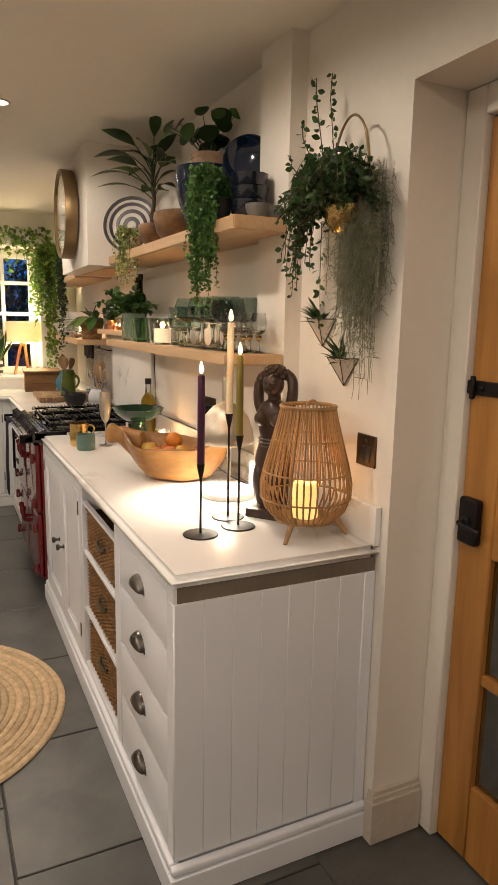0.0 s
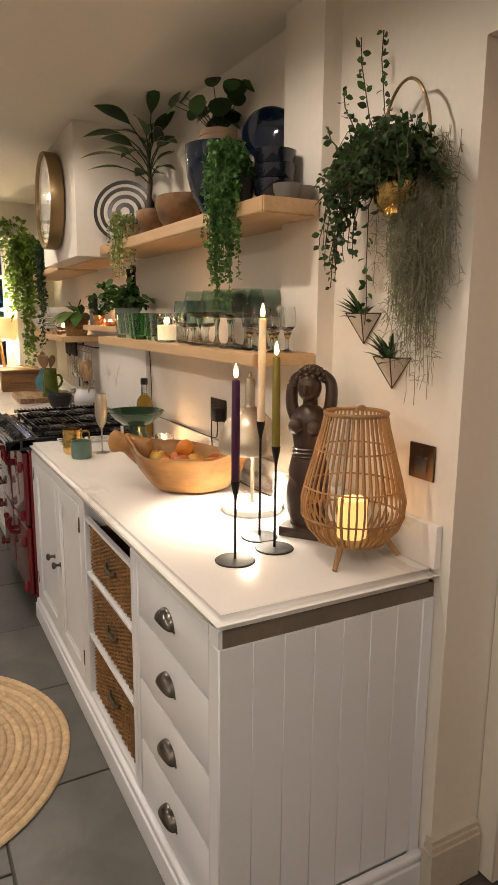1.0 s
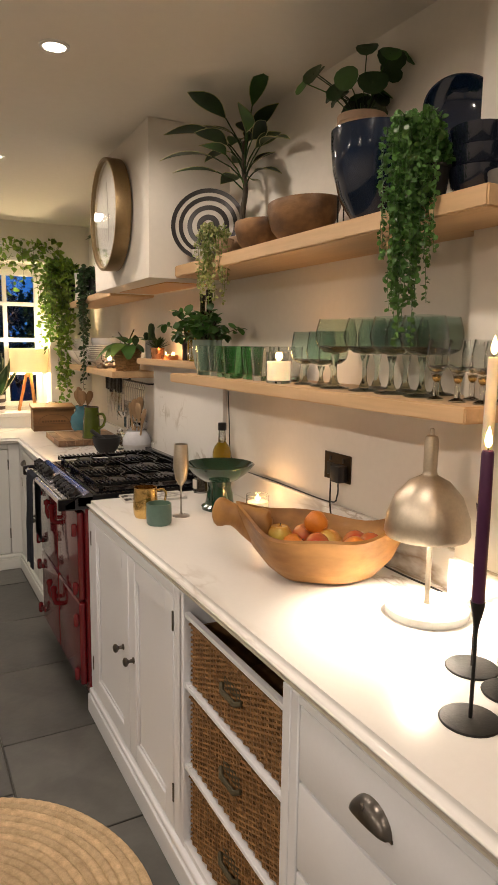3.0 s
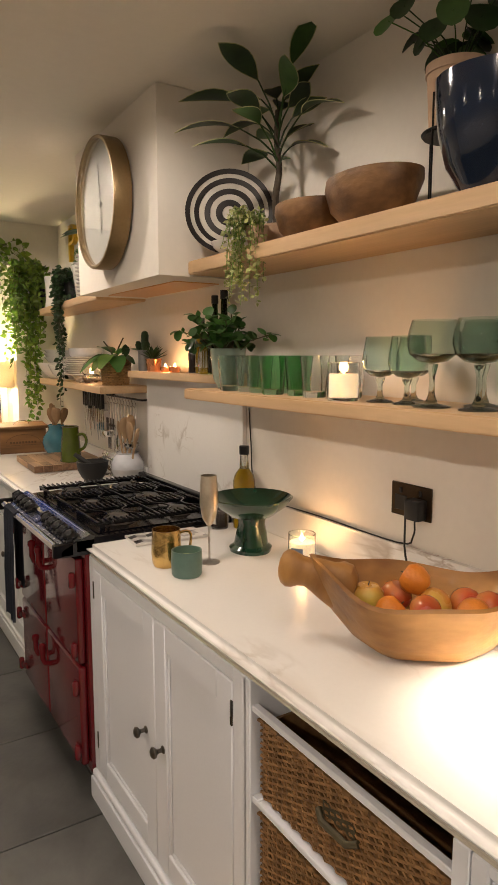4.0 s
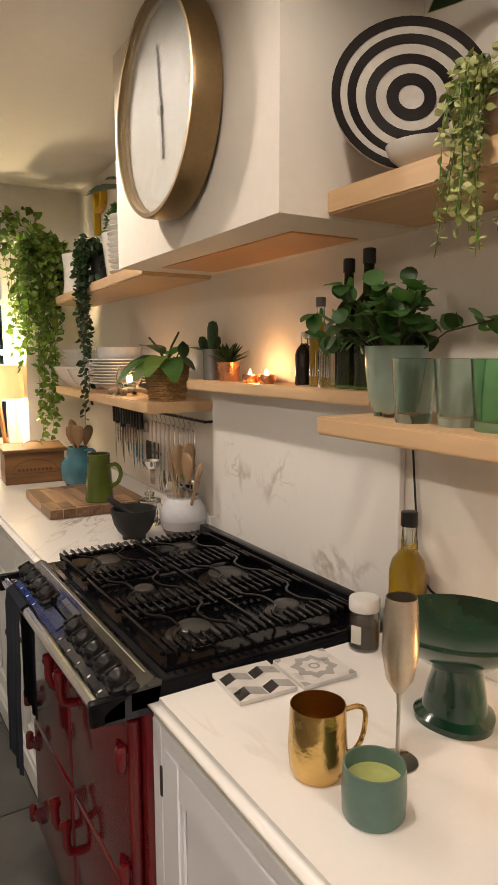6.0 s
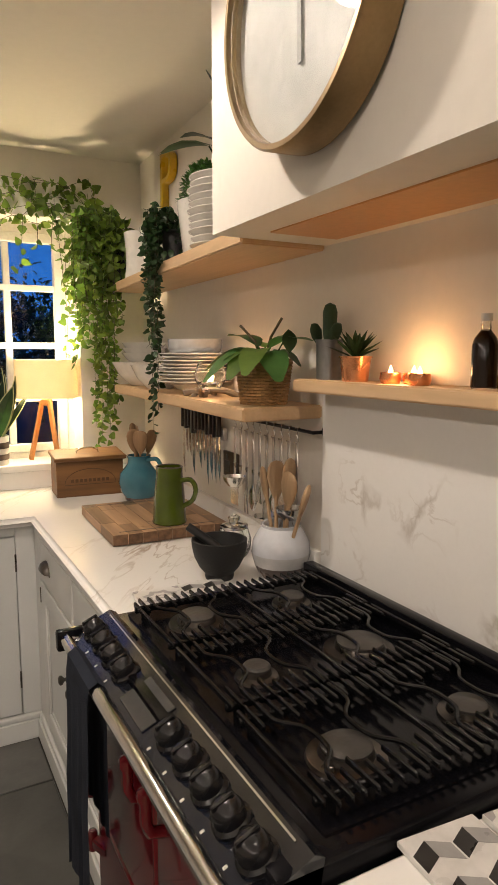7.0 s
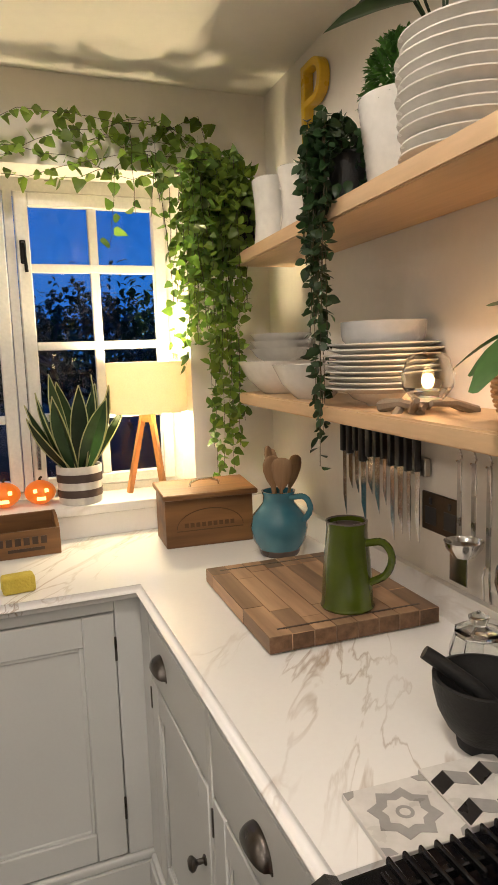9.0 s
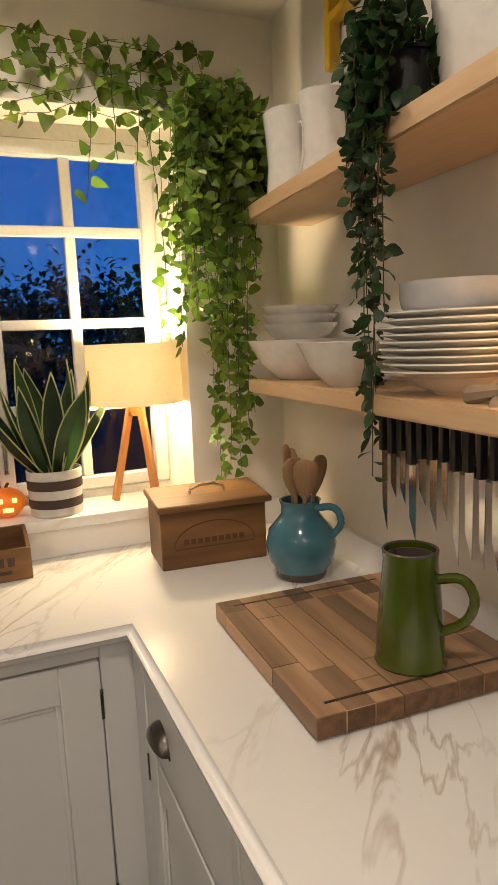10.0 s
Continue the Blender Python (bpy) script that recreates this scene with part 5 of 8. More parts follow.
def star_tile(t, s):
    h = s / 2
    part("tile_body", boxed(-h, h, -h, h, 0, 0.009, 0.001), "tile_white", t)
    bm = bmesh.new()
    n = 16
    outer = [((0.40 if i % 2 else 0.31) * s * math.cos(2 * math.pi * i / n), (0.40 if i % 2 else 0.31) * s * math.sin(2 * math.pi * i / n)) for i in range(n)]
    prism(bm, outer, 0.0085, 0.0096)
    part("glazed_shape", bm, "tile_grey", t)
    bm = bmesh.new()
    prism(bm, [((0.24 if i % 2 else 0.19) * s * math.cos(2 * math.pi * i / n), (0.24 if i % 2 else 0.19) * s * math.sin(2 * math.pi * i / n)) for i in range(n)], 0.0087, 0.0099)
    part("glazed_shape", bm, "tile_white", t)
    bm = lathed([(0.10 * s, 0.0089), (0.10 * s, 0.0102), (0.06 * s, 0.0102), (0.06 * s, 0.0089)], n=16)
    part("glazed_shape", bm, "tile_grey", t)
    for sx in (-1, 1):
        for sy in (-1, 1):
            bm = bmesh.new()
            prism(bm, [(sx * h * 0.98, sy * h * 0.98), (sx * h * 0.98, sy * h * 0.72), (sx * h * 0.80, sy * h * 0.80), (sx * h * 0.72, sy * h * 0.98)], 0.0085, 0.0096)
            part("glazed_shape", bm, "tile_grey", t)


TS = 0.124
for x, y, kind, lab in ((1.672, 4.478, "cube", "patterned tile trivet with grey and black cubes"), (1.806, 4.462, "star", "patterned tile trivet with a grey star"),
                        (1.650, 5.481, "star", "patterned tile trivet with a grey star"), (1.776, 5.483, "cube", "patterned tile trivet with grey and black cubes")):
    t = thing("trivet_tile", (x, y, CT + 0.001), lab, "tile", "patterned trivet tiles", rz=-4)
    (cube_tile if kind == "cube" else star_tile)(t, TS)


# sockets
def socket(m, label, plug=False, gangs=2):
    s = thing("wall_socket", m, label, "socket", "wall sockets")
    half = 0.073 if gangs == 2 else 0.046
    part("plate", boxed(-0.006, 0.0, -half, half, -0.046, 0.046, 0.002), "bronze", s)
    for y in ((-0.036, 0.036) if gangs == 2 else (0.0, )):
        part("outlet", boxed(-0.0072, -0.0055, y - 0.022, y + 0.022, -0.030, 0.012, 0.001), "black_plastic", s)
        part("switch", boxed(-0.009, -0.0055, y - 0.006, y + 0.006, 0.018, 0.034, 0.002), "black_plastic", s)
    if plug:
        part("plug", boxed(-0.045, -0.0073, -0.062, -0.012, -0.042, 0.014, 0.006, 2), "black_plastic", s)


socket(pose(WX, 2.457, 1.183), "bronze single wall socket by the door", gangs=1)
socket(pose(WX, 3.668, 1.160), "bronze double wall socket with a black plug", True)
socket(pose(wall_at(6.02), 6.025, 1.150, 0, 0, -2.4), "bronze double wall socket behind the utensils")
# cable at the plug; its run along the upstand draws the shadow edge there
bm = tubed(eased([(WX - 0.026, 3.632, 1.120), (WX - 0.022, 3.640, 1.070), (WX - 0.016, 3.70, 1.0385), (WX - 0.012, 4.05, 1.0385), (WX - 0.012, 4.38, 1.0385), (WX - 0.010, 4.455, 1.10), (WX - 0.006, 4.475, 1.22), (WX - 0.006, 4.490, 1.36)]), 0.0026, n=6)
solo("power_cable", bm, "black_plastic", ORIGIN, "dark cable trailing along the wall", "cable")

# towel on the rail
bm = bmesh.new()
n = 14
yt0, yt1 = 5.125, 5.300
rows = []
for path_i, (px, pz) in enumerate(((1.402, 0.60), (1.402, 0.72), (1.404, 0.88), (1.403, 0.915), (1.388, 0.928), (1.371, 0.918), (1.366, 0.88), (1.363, 0.75), (1.358, 0.66), (1.358, 0.56), (1.356, 0.46))):
    row = []
    for i in range(n + 1):
        y = yt0 + (yt1 - yt0) * i / n
        hang = max(0.0, 0.93 - pz)
        row.append(bm.verts.new((px + 0.010 * hang * math.sin(i * 1.7 + path_i * 0.25) * (-1 if px > 1.39 else 1), y + 0.02 * hang * math.sin(i * 0.8), pz - 0.02 * math.sin(i * 0.55) * hang)))
    rows.append(row)
for a, b in zip(rows, rows[1:]):
    for i in range(n):
        bm.faces.new((a[i], a[i + 1], b[i + 1], b[i]))
bmesh.ops.solidify(bm, geom=bm.faces, thickness=0.010)
solo("tea_towel", bm, "towel", ORIGIN, "dark navy tea towel hung over the range rail", "towel")

# clock
ck2 = thing("wall_clock", pose(1.7455, 4.945, 2.128, 0, -90, -1.9), "large round brass-rimmed wall clock with a pale face", "clock")
R = 0.243
part("case", lathed([(R - 0.012, 0.0), (R, 0.0), (R + 0.001, 0.06), (R - 0.003, 0.066), (R - 0.012, 0.066), (R - 0.013, 0.058), (R - 0.012, 0.0)], n=72), "clock_case", ck2)
part("face", lathed([(0.0, 0.030), (R - 0.012, 0.030), (R - 0.012, 0.034), (0.0, 0.034)], n=64), "clock_face", ck2)
for a, l, w in ((8, 0.150, 0.004), (182, 0.110, 0.006)):
    bm = boxed(-0.02, l, -w, w, 0.037, 0.039)
    part("pointer", bm, "zinc", ck2, at=pose(0, 0, 0, 0, 0, a))
part("boss", lathed([(0.010, 0.034), (0.010, 0.042), (0.0, 0.043)], n=16), "zinc", ck2)
part("crystal", lathed([(0.0, 0.054), (R - 0.013, 0.054), (R - 0.013, 0.056), (0.0, 0.056)], n=48), "clear_glass", ck2).visible_shadow = False

# jute rug: a braid wound from the middle out
rug = thing("jute_rug", (0.775, 3.57, 0.0), "round braided natural jute rug on slate", "rug")
RR = 0.620
turns = 22
for k in range(turns):
    r = 0.02 + (RR - 0.02) * (k + 0.5) / turns
    w = (RR - 0.02) / turns / 2
    bm = bmesh.new()
    n = max(24, int(r * 2 * math.pi / 0.016))
    rings = []
    for i in range(n):
        a = 2 * math.pi * i / n
        lump = 0.0022 * math.sin(i * math.pi)
        ring = []
        for q in range(7):
            b = math.pi * q / 6
            rr = r + (w * 1.02) * math.cos(b) + 0.0015 * math.sin(7 * a + k)
            ring.append(bm.verts.new((rr * math.cos(a), rr * math.sin(a), 0.004 + (0.008 + 0.0035 * (i % 2)) * math.sin(b))))
        rings.append(ring)
    for i in range(n):
        a, b = rings[i], rings[(i + 1) % n]
        for q in range(6):
            bm.faces.new((a[q], a[q + 1], b[q + 1], b[q]))
    part("braid", bm, "jute", rug)
part("backing", lathed([(0.0, 0.001), (RR, 0.001), (RR, 0.005), (0.0, 0.005)], n=64), "jute", rug)
# ---- leaves and vines ----
rng = random.Random(7)


def leaf(bm, base, way, length, width, shape="oval", fold=0.25, droop=0.3, up=Vector((0, 0, 1)), segs=4):
    """A folded, drooping blade from base along way."""
    way = Vector(way).normalized()
    side = way.cross(up)
    if side.length < 0.05:
        side = way.cross(Vector((0.6, 0.8, 0.1)))
    side.normalize()
    nrm = side.cross(way)
    prof = {"oval": (0.0, 0.75, 1.0, 0.72, 0.0), "round": (0.25, 0.92, 1.0, 0.86, 0.25), "ivy": (0.60, 1.0, 0.74, 0.46, 0.0), "strap": (0.55, 0.9, 1.0, 0.72, 0.0), "heart": (0.6, 1.0, 0.85, 0.5, 0.0)}[shape]
    if segs > 4:
        prof = [p.x for p in eased([(v, 0, 0) for v in prof], segs // 4)]
        prof[-1] = 0.0 if prof[-1] < 0.05 else prof[-1]
    rows, rims = [], ([], [])
    for i, f in enumerate(prof):
        s = i / (len(prof) - 1)
        c = Vector(base) + way * (length * s) - nrm * (droop * length * s * s)
        h = width * 0.5 * f
        if h < 1e-5:
            rows.append([bm.verts.new(c)])
        else:
            rows.append([bm.verts.new(c - side * h + nrm * h * fold), bm.verts.new(c), bm.verts.new(c + side * h + nrm * h * fold)])
        rims[0].append(c - side * h + nrm * h * fold)
        rims[1].append(c + side * h + nrm * h * fold)
    for a, b in zip(rows, rows[1:]):
        if len(a) == 3 and len(b) == 3:
            bm.faces.new((a[0], a[1], b[1], b[0]))
            bm.faces.new((a[1], a[2], b[2], b[1]))
        elif len(a) == 1:
            bm.faces.new((a[0], b[1], b[0]))
            bm.faces.new((a[0], b[2], b[1]))
        else:
            bm.faces.new((a[0], a[1], b[0]))
            bm.faces.new((a[1], a[2], b[0]))
    return rims


def rand_way(r, flat=0.0):
    v = Vector((r.gauss(0, 1), r.gauss(0, 1), r.gauss(0, 1) * (1 - flat)))
    return v.normalized()


def strand(r, start, drop, sway, n=9, out=(0, 0)):
    """A hanging stem that wanders as it falls."""
    p = Vector(start)
    pts = [p.copy()]
    dx, dy = r.gauss(0, sway), r.gauss(0, sway)
    for i in range(n):
        k = 1 - i / n
        p = p + Vector((dx / n + out[0] * k / n + r.gauss(0, sway * 0.12), dy / n + out[1] * k / n + r.gauss(0, sway * 0.12), -drop / n))
        pts.append(p.copy())
    return pts


def dress(bm, r, pts, step, size, shape, spread=0.4, hang=0.5, aspect=0.85):
    """Leaves set along a stem."""
    for a, b in zip(pts, pts[1:]):
        a, b = Vector(a), Vector(b)
        k = max(1, int((b - a).length / step))
        for i in range(k):
            p = a.lerp(b, (i + r.random()) / k)
            w = rand_way(r, spread)
            w.z -= hang
            s = size * r.uniform(0.65, 1.25)
            leaf(bm, p + w * s * 0.12, w, s, s * aspect, shape, r.uniform(0.05, 0.4), r.uniform(0, 0.4), up=rand_way(r))


def pot(parent, r, h, m, rim=0.006, foot=0.78, name="pot", label=""):
    part(name, lathed([(0.0, 0.0), (r * foot, 0.0), (r * foot, 0.004), (r * (foot + 1) / 2, h * 0.5), (r, h - rim), (r + 0.003, h - rim), (r + 0.003, h), (r - 0.005, h), (r - 0.006, h * 0.86), (0.0, h * 0.84)], n=32), m, parent, label)
    part("soil", lathed([(0.0, h * 0.845), (r - 0.007, h * 0.855), (r - 0.007, h * 0.875), (0.0, h * 0.89)], n=24), "soil", parent)


# ---- upper shelf ----
def stripy_plate():
    p = thing("striped_plate", look((1.945, 4.375, UP + 0.148), (1.945 + 0.52, 4.375 + 0.83, UP + 0.148 - 0.22)), "round platter with black and cream concentric rings, propped up", "plate")
    rad = 0.146
    part("plate", lathed([(0.0, 0.0), (rad * 0.6, 0.0), (rad, 0.014), (rad, 0.018), (rad * 0.6, 0.005), (0.0, 0.004)], n=56), "cream_stripe", p)
    edges = [0.0, 0.16, 0.31, 0.44, 0.57, 0.69, 0.80, 0.89, 1.0]

    def zz(f):
        return 0.0052 if f <= 0.6 else 0.0052 + (f - 0.6) / 0.4 * 0.0135
    for i in range(1, len(edges) - 1, 2):
        a, b = edges[i], edges[i + 1]
        part("ring", lathed([(rad * a, zz(a)), (rad * b, zz(b)), (rad * b, zz(b) + 0.0012), (rad * a, zz(a) + 0.0012)], n=56), "black_stripe", p)


stripy_plate()
b = solo("shallow_bowl", lathed([(0.0, 0.0), (0.03, 0.0), (0.062, 0.024), (0.070, 0.042), (0.067, 0.042), (0.058, 0.026), (0.0, 0.006)], n=32), "white_glaze", (1.912, 4.300, UP), "small pale ceramic bowl on the oak shelf", "bowl")

# little trailing plant
tp = thing("trailing_plant", (1.892, 4.125, UP), "small trailing lime-green succulent in a clay pot", "plant")
pot(tp, 0.034, 0.06, "terracotta")
r = random.Random(11)
bl, bs = bmesh.new(), bmesh.new()
for k in range(40):
    a = r.uniform(0, 6.28)
    s0 = Vector((0.026 * math.cos(a) - 0.008, 0.03 * math.sin(a), 0.062))
    s1 = s0 + Vector((-0.035 + r.gauss(0, 0.012), r.gauss(0, 0.018), r.uniform(0.01, 0.045)))
    pts = [s0, s0.lerp(s1, 0.6) + Vector((0, 0, 0.02)), s1] + strand(r, s1, r.uniform(0.06, 0.27), 0.012, 7, (-0.012, 0))
    tube(bs, pts, 0.0009, 4)
    dress(bl, r, pts, 0.0080, 0.0145, "oval", 0.2, 0.3, 0.7)
part("stem", bs, "leaf_fresh", tp)["kind"] = "stuff"
part("leaves", bl, "leaf_yellow", tp)["kind"] = "stuff"


def wood_bowl(x, y, z, rx, h, label, rz=0, squash=0.8):
    solo("wooden_bowl", lathed([(0.0, 0.0), (rx * 0.55, 0.0), (rx * 0.85, h * 0.35), (rx, h * 0.8), (rx * 0.985, h), (rx * 0.93, h), (rx * 0.82, h * 0.42), (rx * 0.5, h * 0.12), (0.0, h * 0.1)], n=36, squash=squash, wob=0.025), "dark_bowl_wood", (x, y, z), label, "bowl", "wooden bowls on the shelf", rz)


wood_bowl(1.945, 3.945, UP, 0.086, 0.096, "rough hewn brown wooden bowl with a pale rim", -6, 1.45)
wood_bowl(1.950, 3.690, UP, 0.094, 0.118, "dark brown turned wooden bowl", 4, 1.5)

# dracaena
dr = thing("dracaena", (1.995, 4.165, UP), "dracaena with a bare stem and broad pale-edged leaves in a pot", "plant")
pot(dr, 0.052, 0.080, "terracotta")
part("trunk", tubed(eased([(0, 0, 0.07), (-0.006, 0.004, 0.16), (0.004, 0.0, 0.25), (-0.002, 0.006, 0.33), (-0.004, 0.0, 0.42)]), 0.0125, n=9, taper=0.007), "bark", dr)
r = random.Random(21)
for k in range(22):
    a = k * 2.4 + 0.5 + r.uniform(-0.25, 0.25)
    f = k / 21
    z = 0.27 + 0.15 * f
    dx, dy = math.cos(a), math.sin(a)
    near_wall = dx > 0.25
    w = Vector((dx * (0.3 if near_wall else 1.0), dy, 0.25 + 0.75 * f)).normalized()
    P = r.uniform(0.07, 0.14) * (0.6 if near_wall else 1.0)
    L = r.uniform(0.15, 0.205) * (0.75 if near_wall else 1.0)
    bm = bmesh.new()
    tip = Vector((0, 0, z)) + w * P
    flat = Vector((w.x, w.y, w.z * 0.55 - 0.02))
    rims = leaf(bm, tip, flat, L, r.uniform(0.054, 0.068), "oval", 0.28, r.uniform(0.12, 0.42), up=Vector((r.gauss(0, 0.35), r.gauss(0, 0.35), 1)), segs=8)
    tube(bm, [(0, 0, z - 0.03), Vector((0, 0, z - 0.005)) + w * P * 0.45, tip, tip + flat.normalized() * L * 0.2], 0.0032, 5, taper=0.002)
    lf = part("leaf", bm, "leaf_dark" if k % 4 else "leaf_mid", dr)
    bm = bmesh.new()
    for rim in rims:
        tube(bm, rim, 0.0013, 4)
    part("leaf_margin", bm, "leaf_edge", lf, "cream leaf margin")

# pilea on a wire stand
ws = thing("plant_stand", (2.015, 3.495, UP), "thin black wire plant stand on the shelf", "stand")
for a in range(4):
    b = radians(90 * a)
    part("leg", tubed([(0.072 * math.cos(b), 0.072 * math.sin(b), 0.0), (0.072 * math.cos(b), 0.072 * math.sin(b), 0.25)], 0.0024, n=6), "iron", ws)
part("ring", tubed(arc((0, 0, 0.176), 0.072, 0, 360, 28, "xy"), 0.003, n=6, caps=False), "iron", ws)
part("tray", lathed([(0.0, 0.170), (0.071, 0.170), (0.071, 0.176), (0.0, 0.176)], n=24), "iron", ws)
pl = thing("pilea", (2.015, 3.495, UP + 0.177), "pilea with round coin leaves in a clay pot on a stand", "plant")
pot(pl, 0.066, 0.142, "terracotta", 0.02, 0.88)
r = random.Random(5)
for k in range(22):
    a = k * 2.4
    w = Vector((math.cos(a) * 0.8, math.sin(a), r.uniform(0.2, 0.95))).normalized()
    L = r.uniform(0.09, 0.18) * (0.55 if w.x > 0.45 else 1)
    tip = Vector((0, 0, 0.140)) + w * L + Vector((0, 0, 0.02))
    bm = bmesh.new()
    tube(bm, [(w.x * 0.01, w.y * 0.01, 0.130), Vector((0, 0, 0.145)) + w * L * 0.55 + Vector((0, 0, 0.018)), tip], 0.0016, 5)
    s = r.uniform(0.058, 0.084)
    nrm = (w + Vector((-0.5, -0.4, r.uniform(-0.2, 0.6)))).normalized()
    t1 = nrm.cross(Vector((0, 0, 1))).normalized()
    t2 = nrm.cross(t1)
    ring = [bm.verts.new(tip + (t1 * math.cos(q * math.pi / 6) + t2 * math.sin(q * math.pi / 6)) * s / 2 + nrm * 0.004 * math.cos(q * math.pi / 3)) for q in range(12)]
    c = bm.verts.new(tip - nrm * 0.004)
    for q in range(12):
        bm.faces.new((c, ring[q], ring[(q + 1) % 12]))
    part("leaf", bm, "leaf_dark" if k % 3 else "leaf_mid", pl)

# big blue bowl, plate, dark stack
solo("blue_bowl", lathed([(0.0, 0.0), (0.055, 0.0), (0.058, 0.012), (0.088, 0.06), (0.106, 0.125), (0.112, 0.19), (0.1125, 0.226), (0.1065, 0.228), (0.104, 0.19), (0.080, 0.06), (0.0, 0.022)], n=44, wob=0.008), "blue_glaze", (1.940, 3.335, UP), "large deep blue glazed pot with a dripped rim", "bowl")
solo("blue_dish", lathed([(0.0, -0.030), (0.045, -0.030), (0.072, -0.010), (0.086, 0.018), (0.082, 0.019), (0.070, -0.004), (0.040, -0.022), (0.0, -0.024)], n=44), "blue_glaze", look((2.010, 3.115, UP + 0.222), (2.010 + 0.60, 3.115 + 0.75, UP + 0.222 - 0.25)), "dark blue glazed dish tipped up on the stacked bowls", "dish")
z = UP
for k in range(3):
    solo("dark_bowl", lathed([(0.0, 0.0), (0.036, 0.0), (0.040, 0.006), (0.058, 0.03), (0.064, 0.066), (0.061, 0.067), (0.053, 0.03), (0.0, 0.010)], n=36, wob=0.01), "dark_glaze", (1.965 + 0.003 * (k % 2), 3.005, z), "inky glazed bowl in a stack with pale rim line", "bowl", "stack of dark bowls")
    z += 0.042
solo("stoneware_bowl", lathed([(0.0, 0.0), (0.028, 0.0), (0.040, 0.022), (0.042, 0.042), (0.038, 0.042), (0.035, 0.022), (0.0, 0.008)], n=28), "grey_stone", (1.955, 2.913, UP), "small grey stoneware bowl at the shelf end", "bowl", "small stoneware bowls")
solo("stoneware_bowl", lathed([(0.0, 0.0), (0.028, 0.0), (0.038, 0.020), (0.040, 0.038), (0.036, 0.038), (0.033, 0.022), (0.0, 0.008)], n=28), "grey_stone", (2.000, 2.910, UP), "small grey stoneware bowl at the shelf end", "bowl", "small stoneware bowls")

# string of pearls
sp_ = thing("string_of_pearls", (1.888, 3.062, UP), "dense trailing string-of-pearls plant spilling over the shelf", "plant")
pot(sp_, 0.036, 0.075, "matt_black")
r = random.Random(3)
bl, bs = bmesh.new(), bmesh.new()
for k in range(78):
    a = r.uniform(0, 6.28)
    s0 = Vector((0.03 * math.cos(a), 0.04 * math.sin(a), 0.083))
    s1 = s0 + Vector((-0.052 - 0.03 * r.random(), r.gauss(0, 0.024), r.uniform(0.02, 0.095)))
    drop = r.uniform(0.20, 0.49) * (1 - 0.5 * min(1, abs(s1.y) / 0.055))
    pts = [s0, s0.lerp(s1, 0.5) + Vector((0, 0, 0.035)), s1] + strand(r, s1, drop, 0.008, 12, (-0.004, -s1.y * 0.35))
    tube(bs, pts, 0.0008, 3)
    dress(bl, r, pts, 0.0060, 0.0110, "round", 0.1, 0.15, 0.95)
part("stem", bs, "leaf_mid", sp_)["kind"] = "stuff"
part("leaves", bl, "leaf_pearl", sp_)["kind"] = "stuff"

# ---- middle shelf ----
def glass_tumbler(x, y, z, r, h, m, label, foot=0.74, group="green glass tumblers"):
    return solo("glass_tumbler", lathed([(0.0, 0.0), (r * foot, 0.0), (r * foot + 0.002, 0.005), (r * (foot + 1) / 2 + 0.001, h * 0.5), (r, h - 0.003), (r + 0.0006, h), (r - 0.0022, h + 0.0006), (r - 0.003, h - 0.004), (r * (foot + 1) / 2 - 0.0025, h * 0.5), (r * foot - 0.002, 0.018), (0.0, 0.015)], n=36, wob=0.018), m, (x, y, z), label, "glass", group)


gp = thing("plant_in_glass_pot", (1.955, 4.405, MID), "bushy round-leaved plant in a green glass footed pot", "plant")
part("pot", lathed([(0.0, 0.010), (0.040, 0.010), (0.052, 0.035), (0.060, 0.095), (0.062, 0.138), (0.058, 0.138), (0.056, 0.095), (0.048, 0.038), (0.0, 0.018)], n=32), "celadon", gp)
for a in range(3):
    part("foot", lathed([(0.0, 0.0), (0.008, 0.0), (0.009, 0.016), (0.0, 0.018)], n=10), "celadon", gp, at=(0.034 * math.cos(a * 2.09), 0.034 * math.sin(a * 2.09), 0))
part("soil", lathed([(0.0, 0.022), (0.046, 0.038), (0.054, 0.095), (0.054, 0.105), (0.0, 0.108)], n=20), "soil", gp)
r = random.Random(9)
bl, bs = bmesh.new(), bmesh.new()
for k in range(30):
    w = Vector((r.gauss(-0.2, 0.6), r.gauss(0, 0.8), r.uniform(0.25, 1.1))).normalized()
    L = r.uniform(0.07, 0.185)
    if w.x > 0.3:
        L *= 0.6
    s0 = Vector((0.02 * w.x, 0.02 * w.y, 0.105))
    pts = [s0, s0 + w * L * 0.5 + Vector((0, 0, 0.03)), s0 + w * L + Vector((0, 0, 0.02))]
    tube(bs, pts, 0.0018, 4)
    dress(bl, r, pts[1:], 0.014, 0.034, "round", 0.4, 0.0, 0.95)
    for q in range(3):
        leaf(bl, pts[-1], rand_way(r, 0.3), 0.036, 0.034, "round", 0.2, 0.2)
part("stem", bs, "stem", gp)["kind"] = "stuff"
part("leaves", bl, "leaf_mid", gp)["kind"] = "stuff"
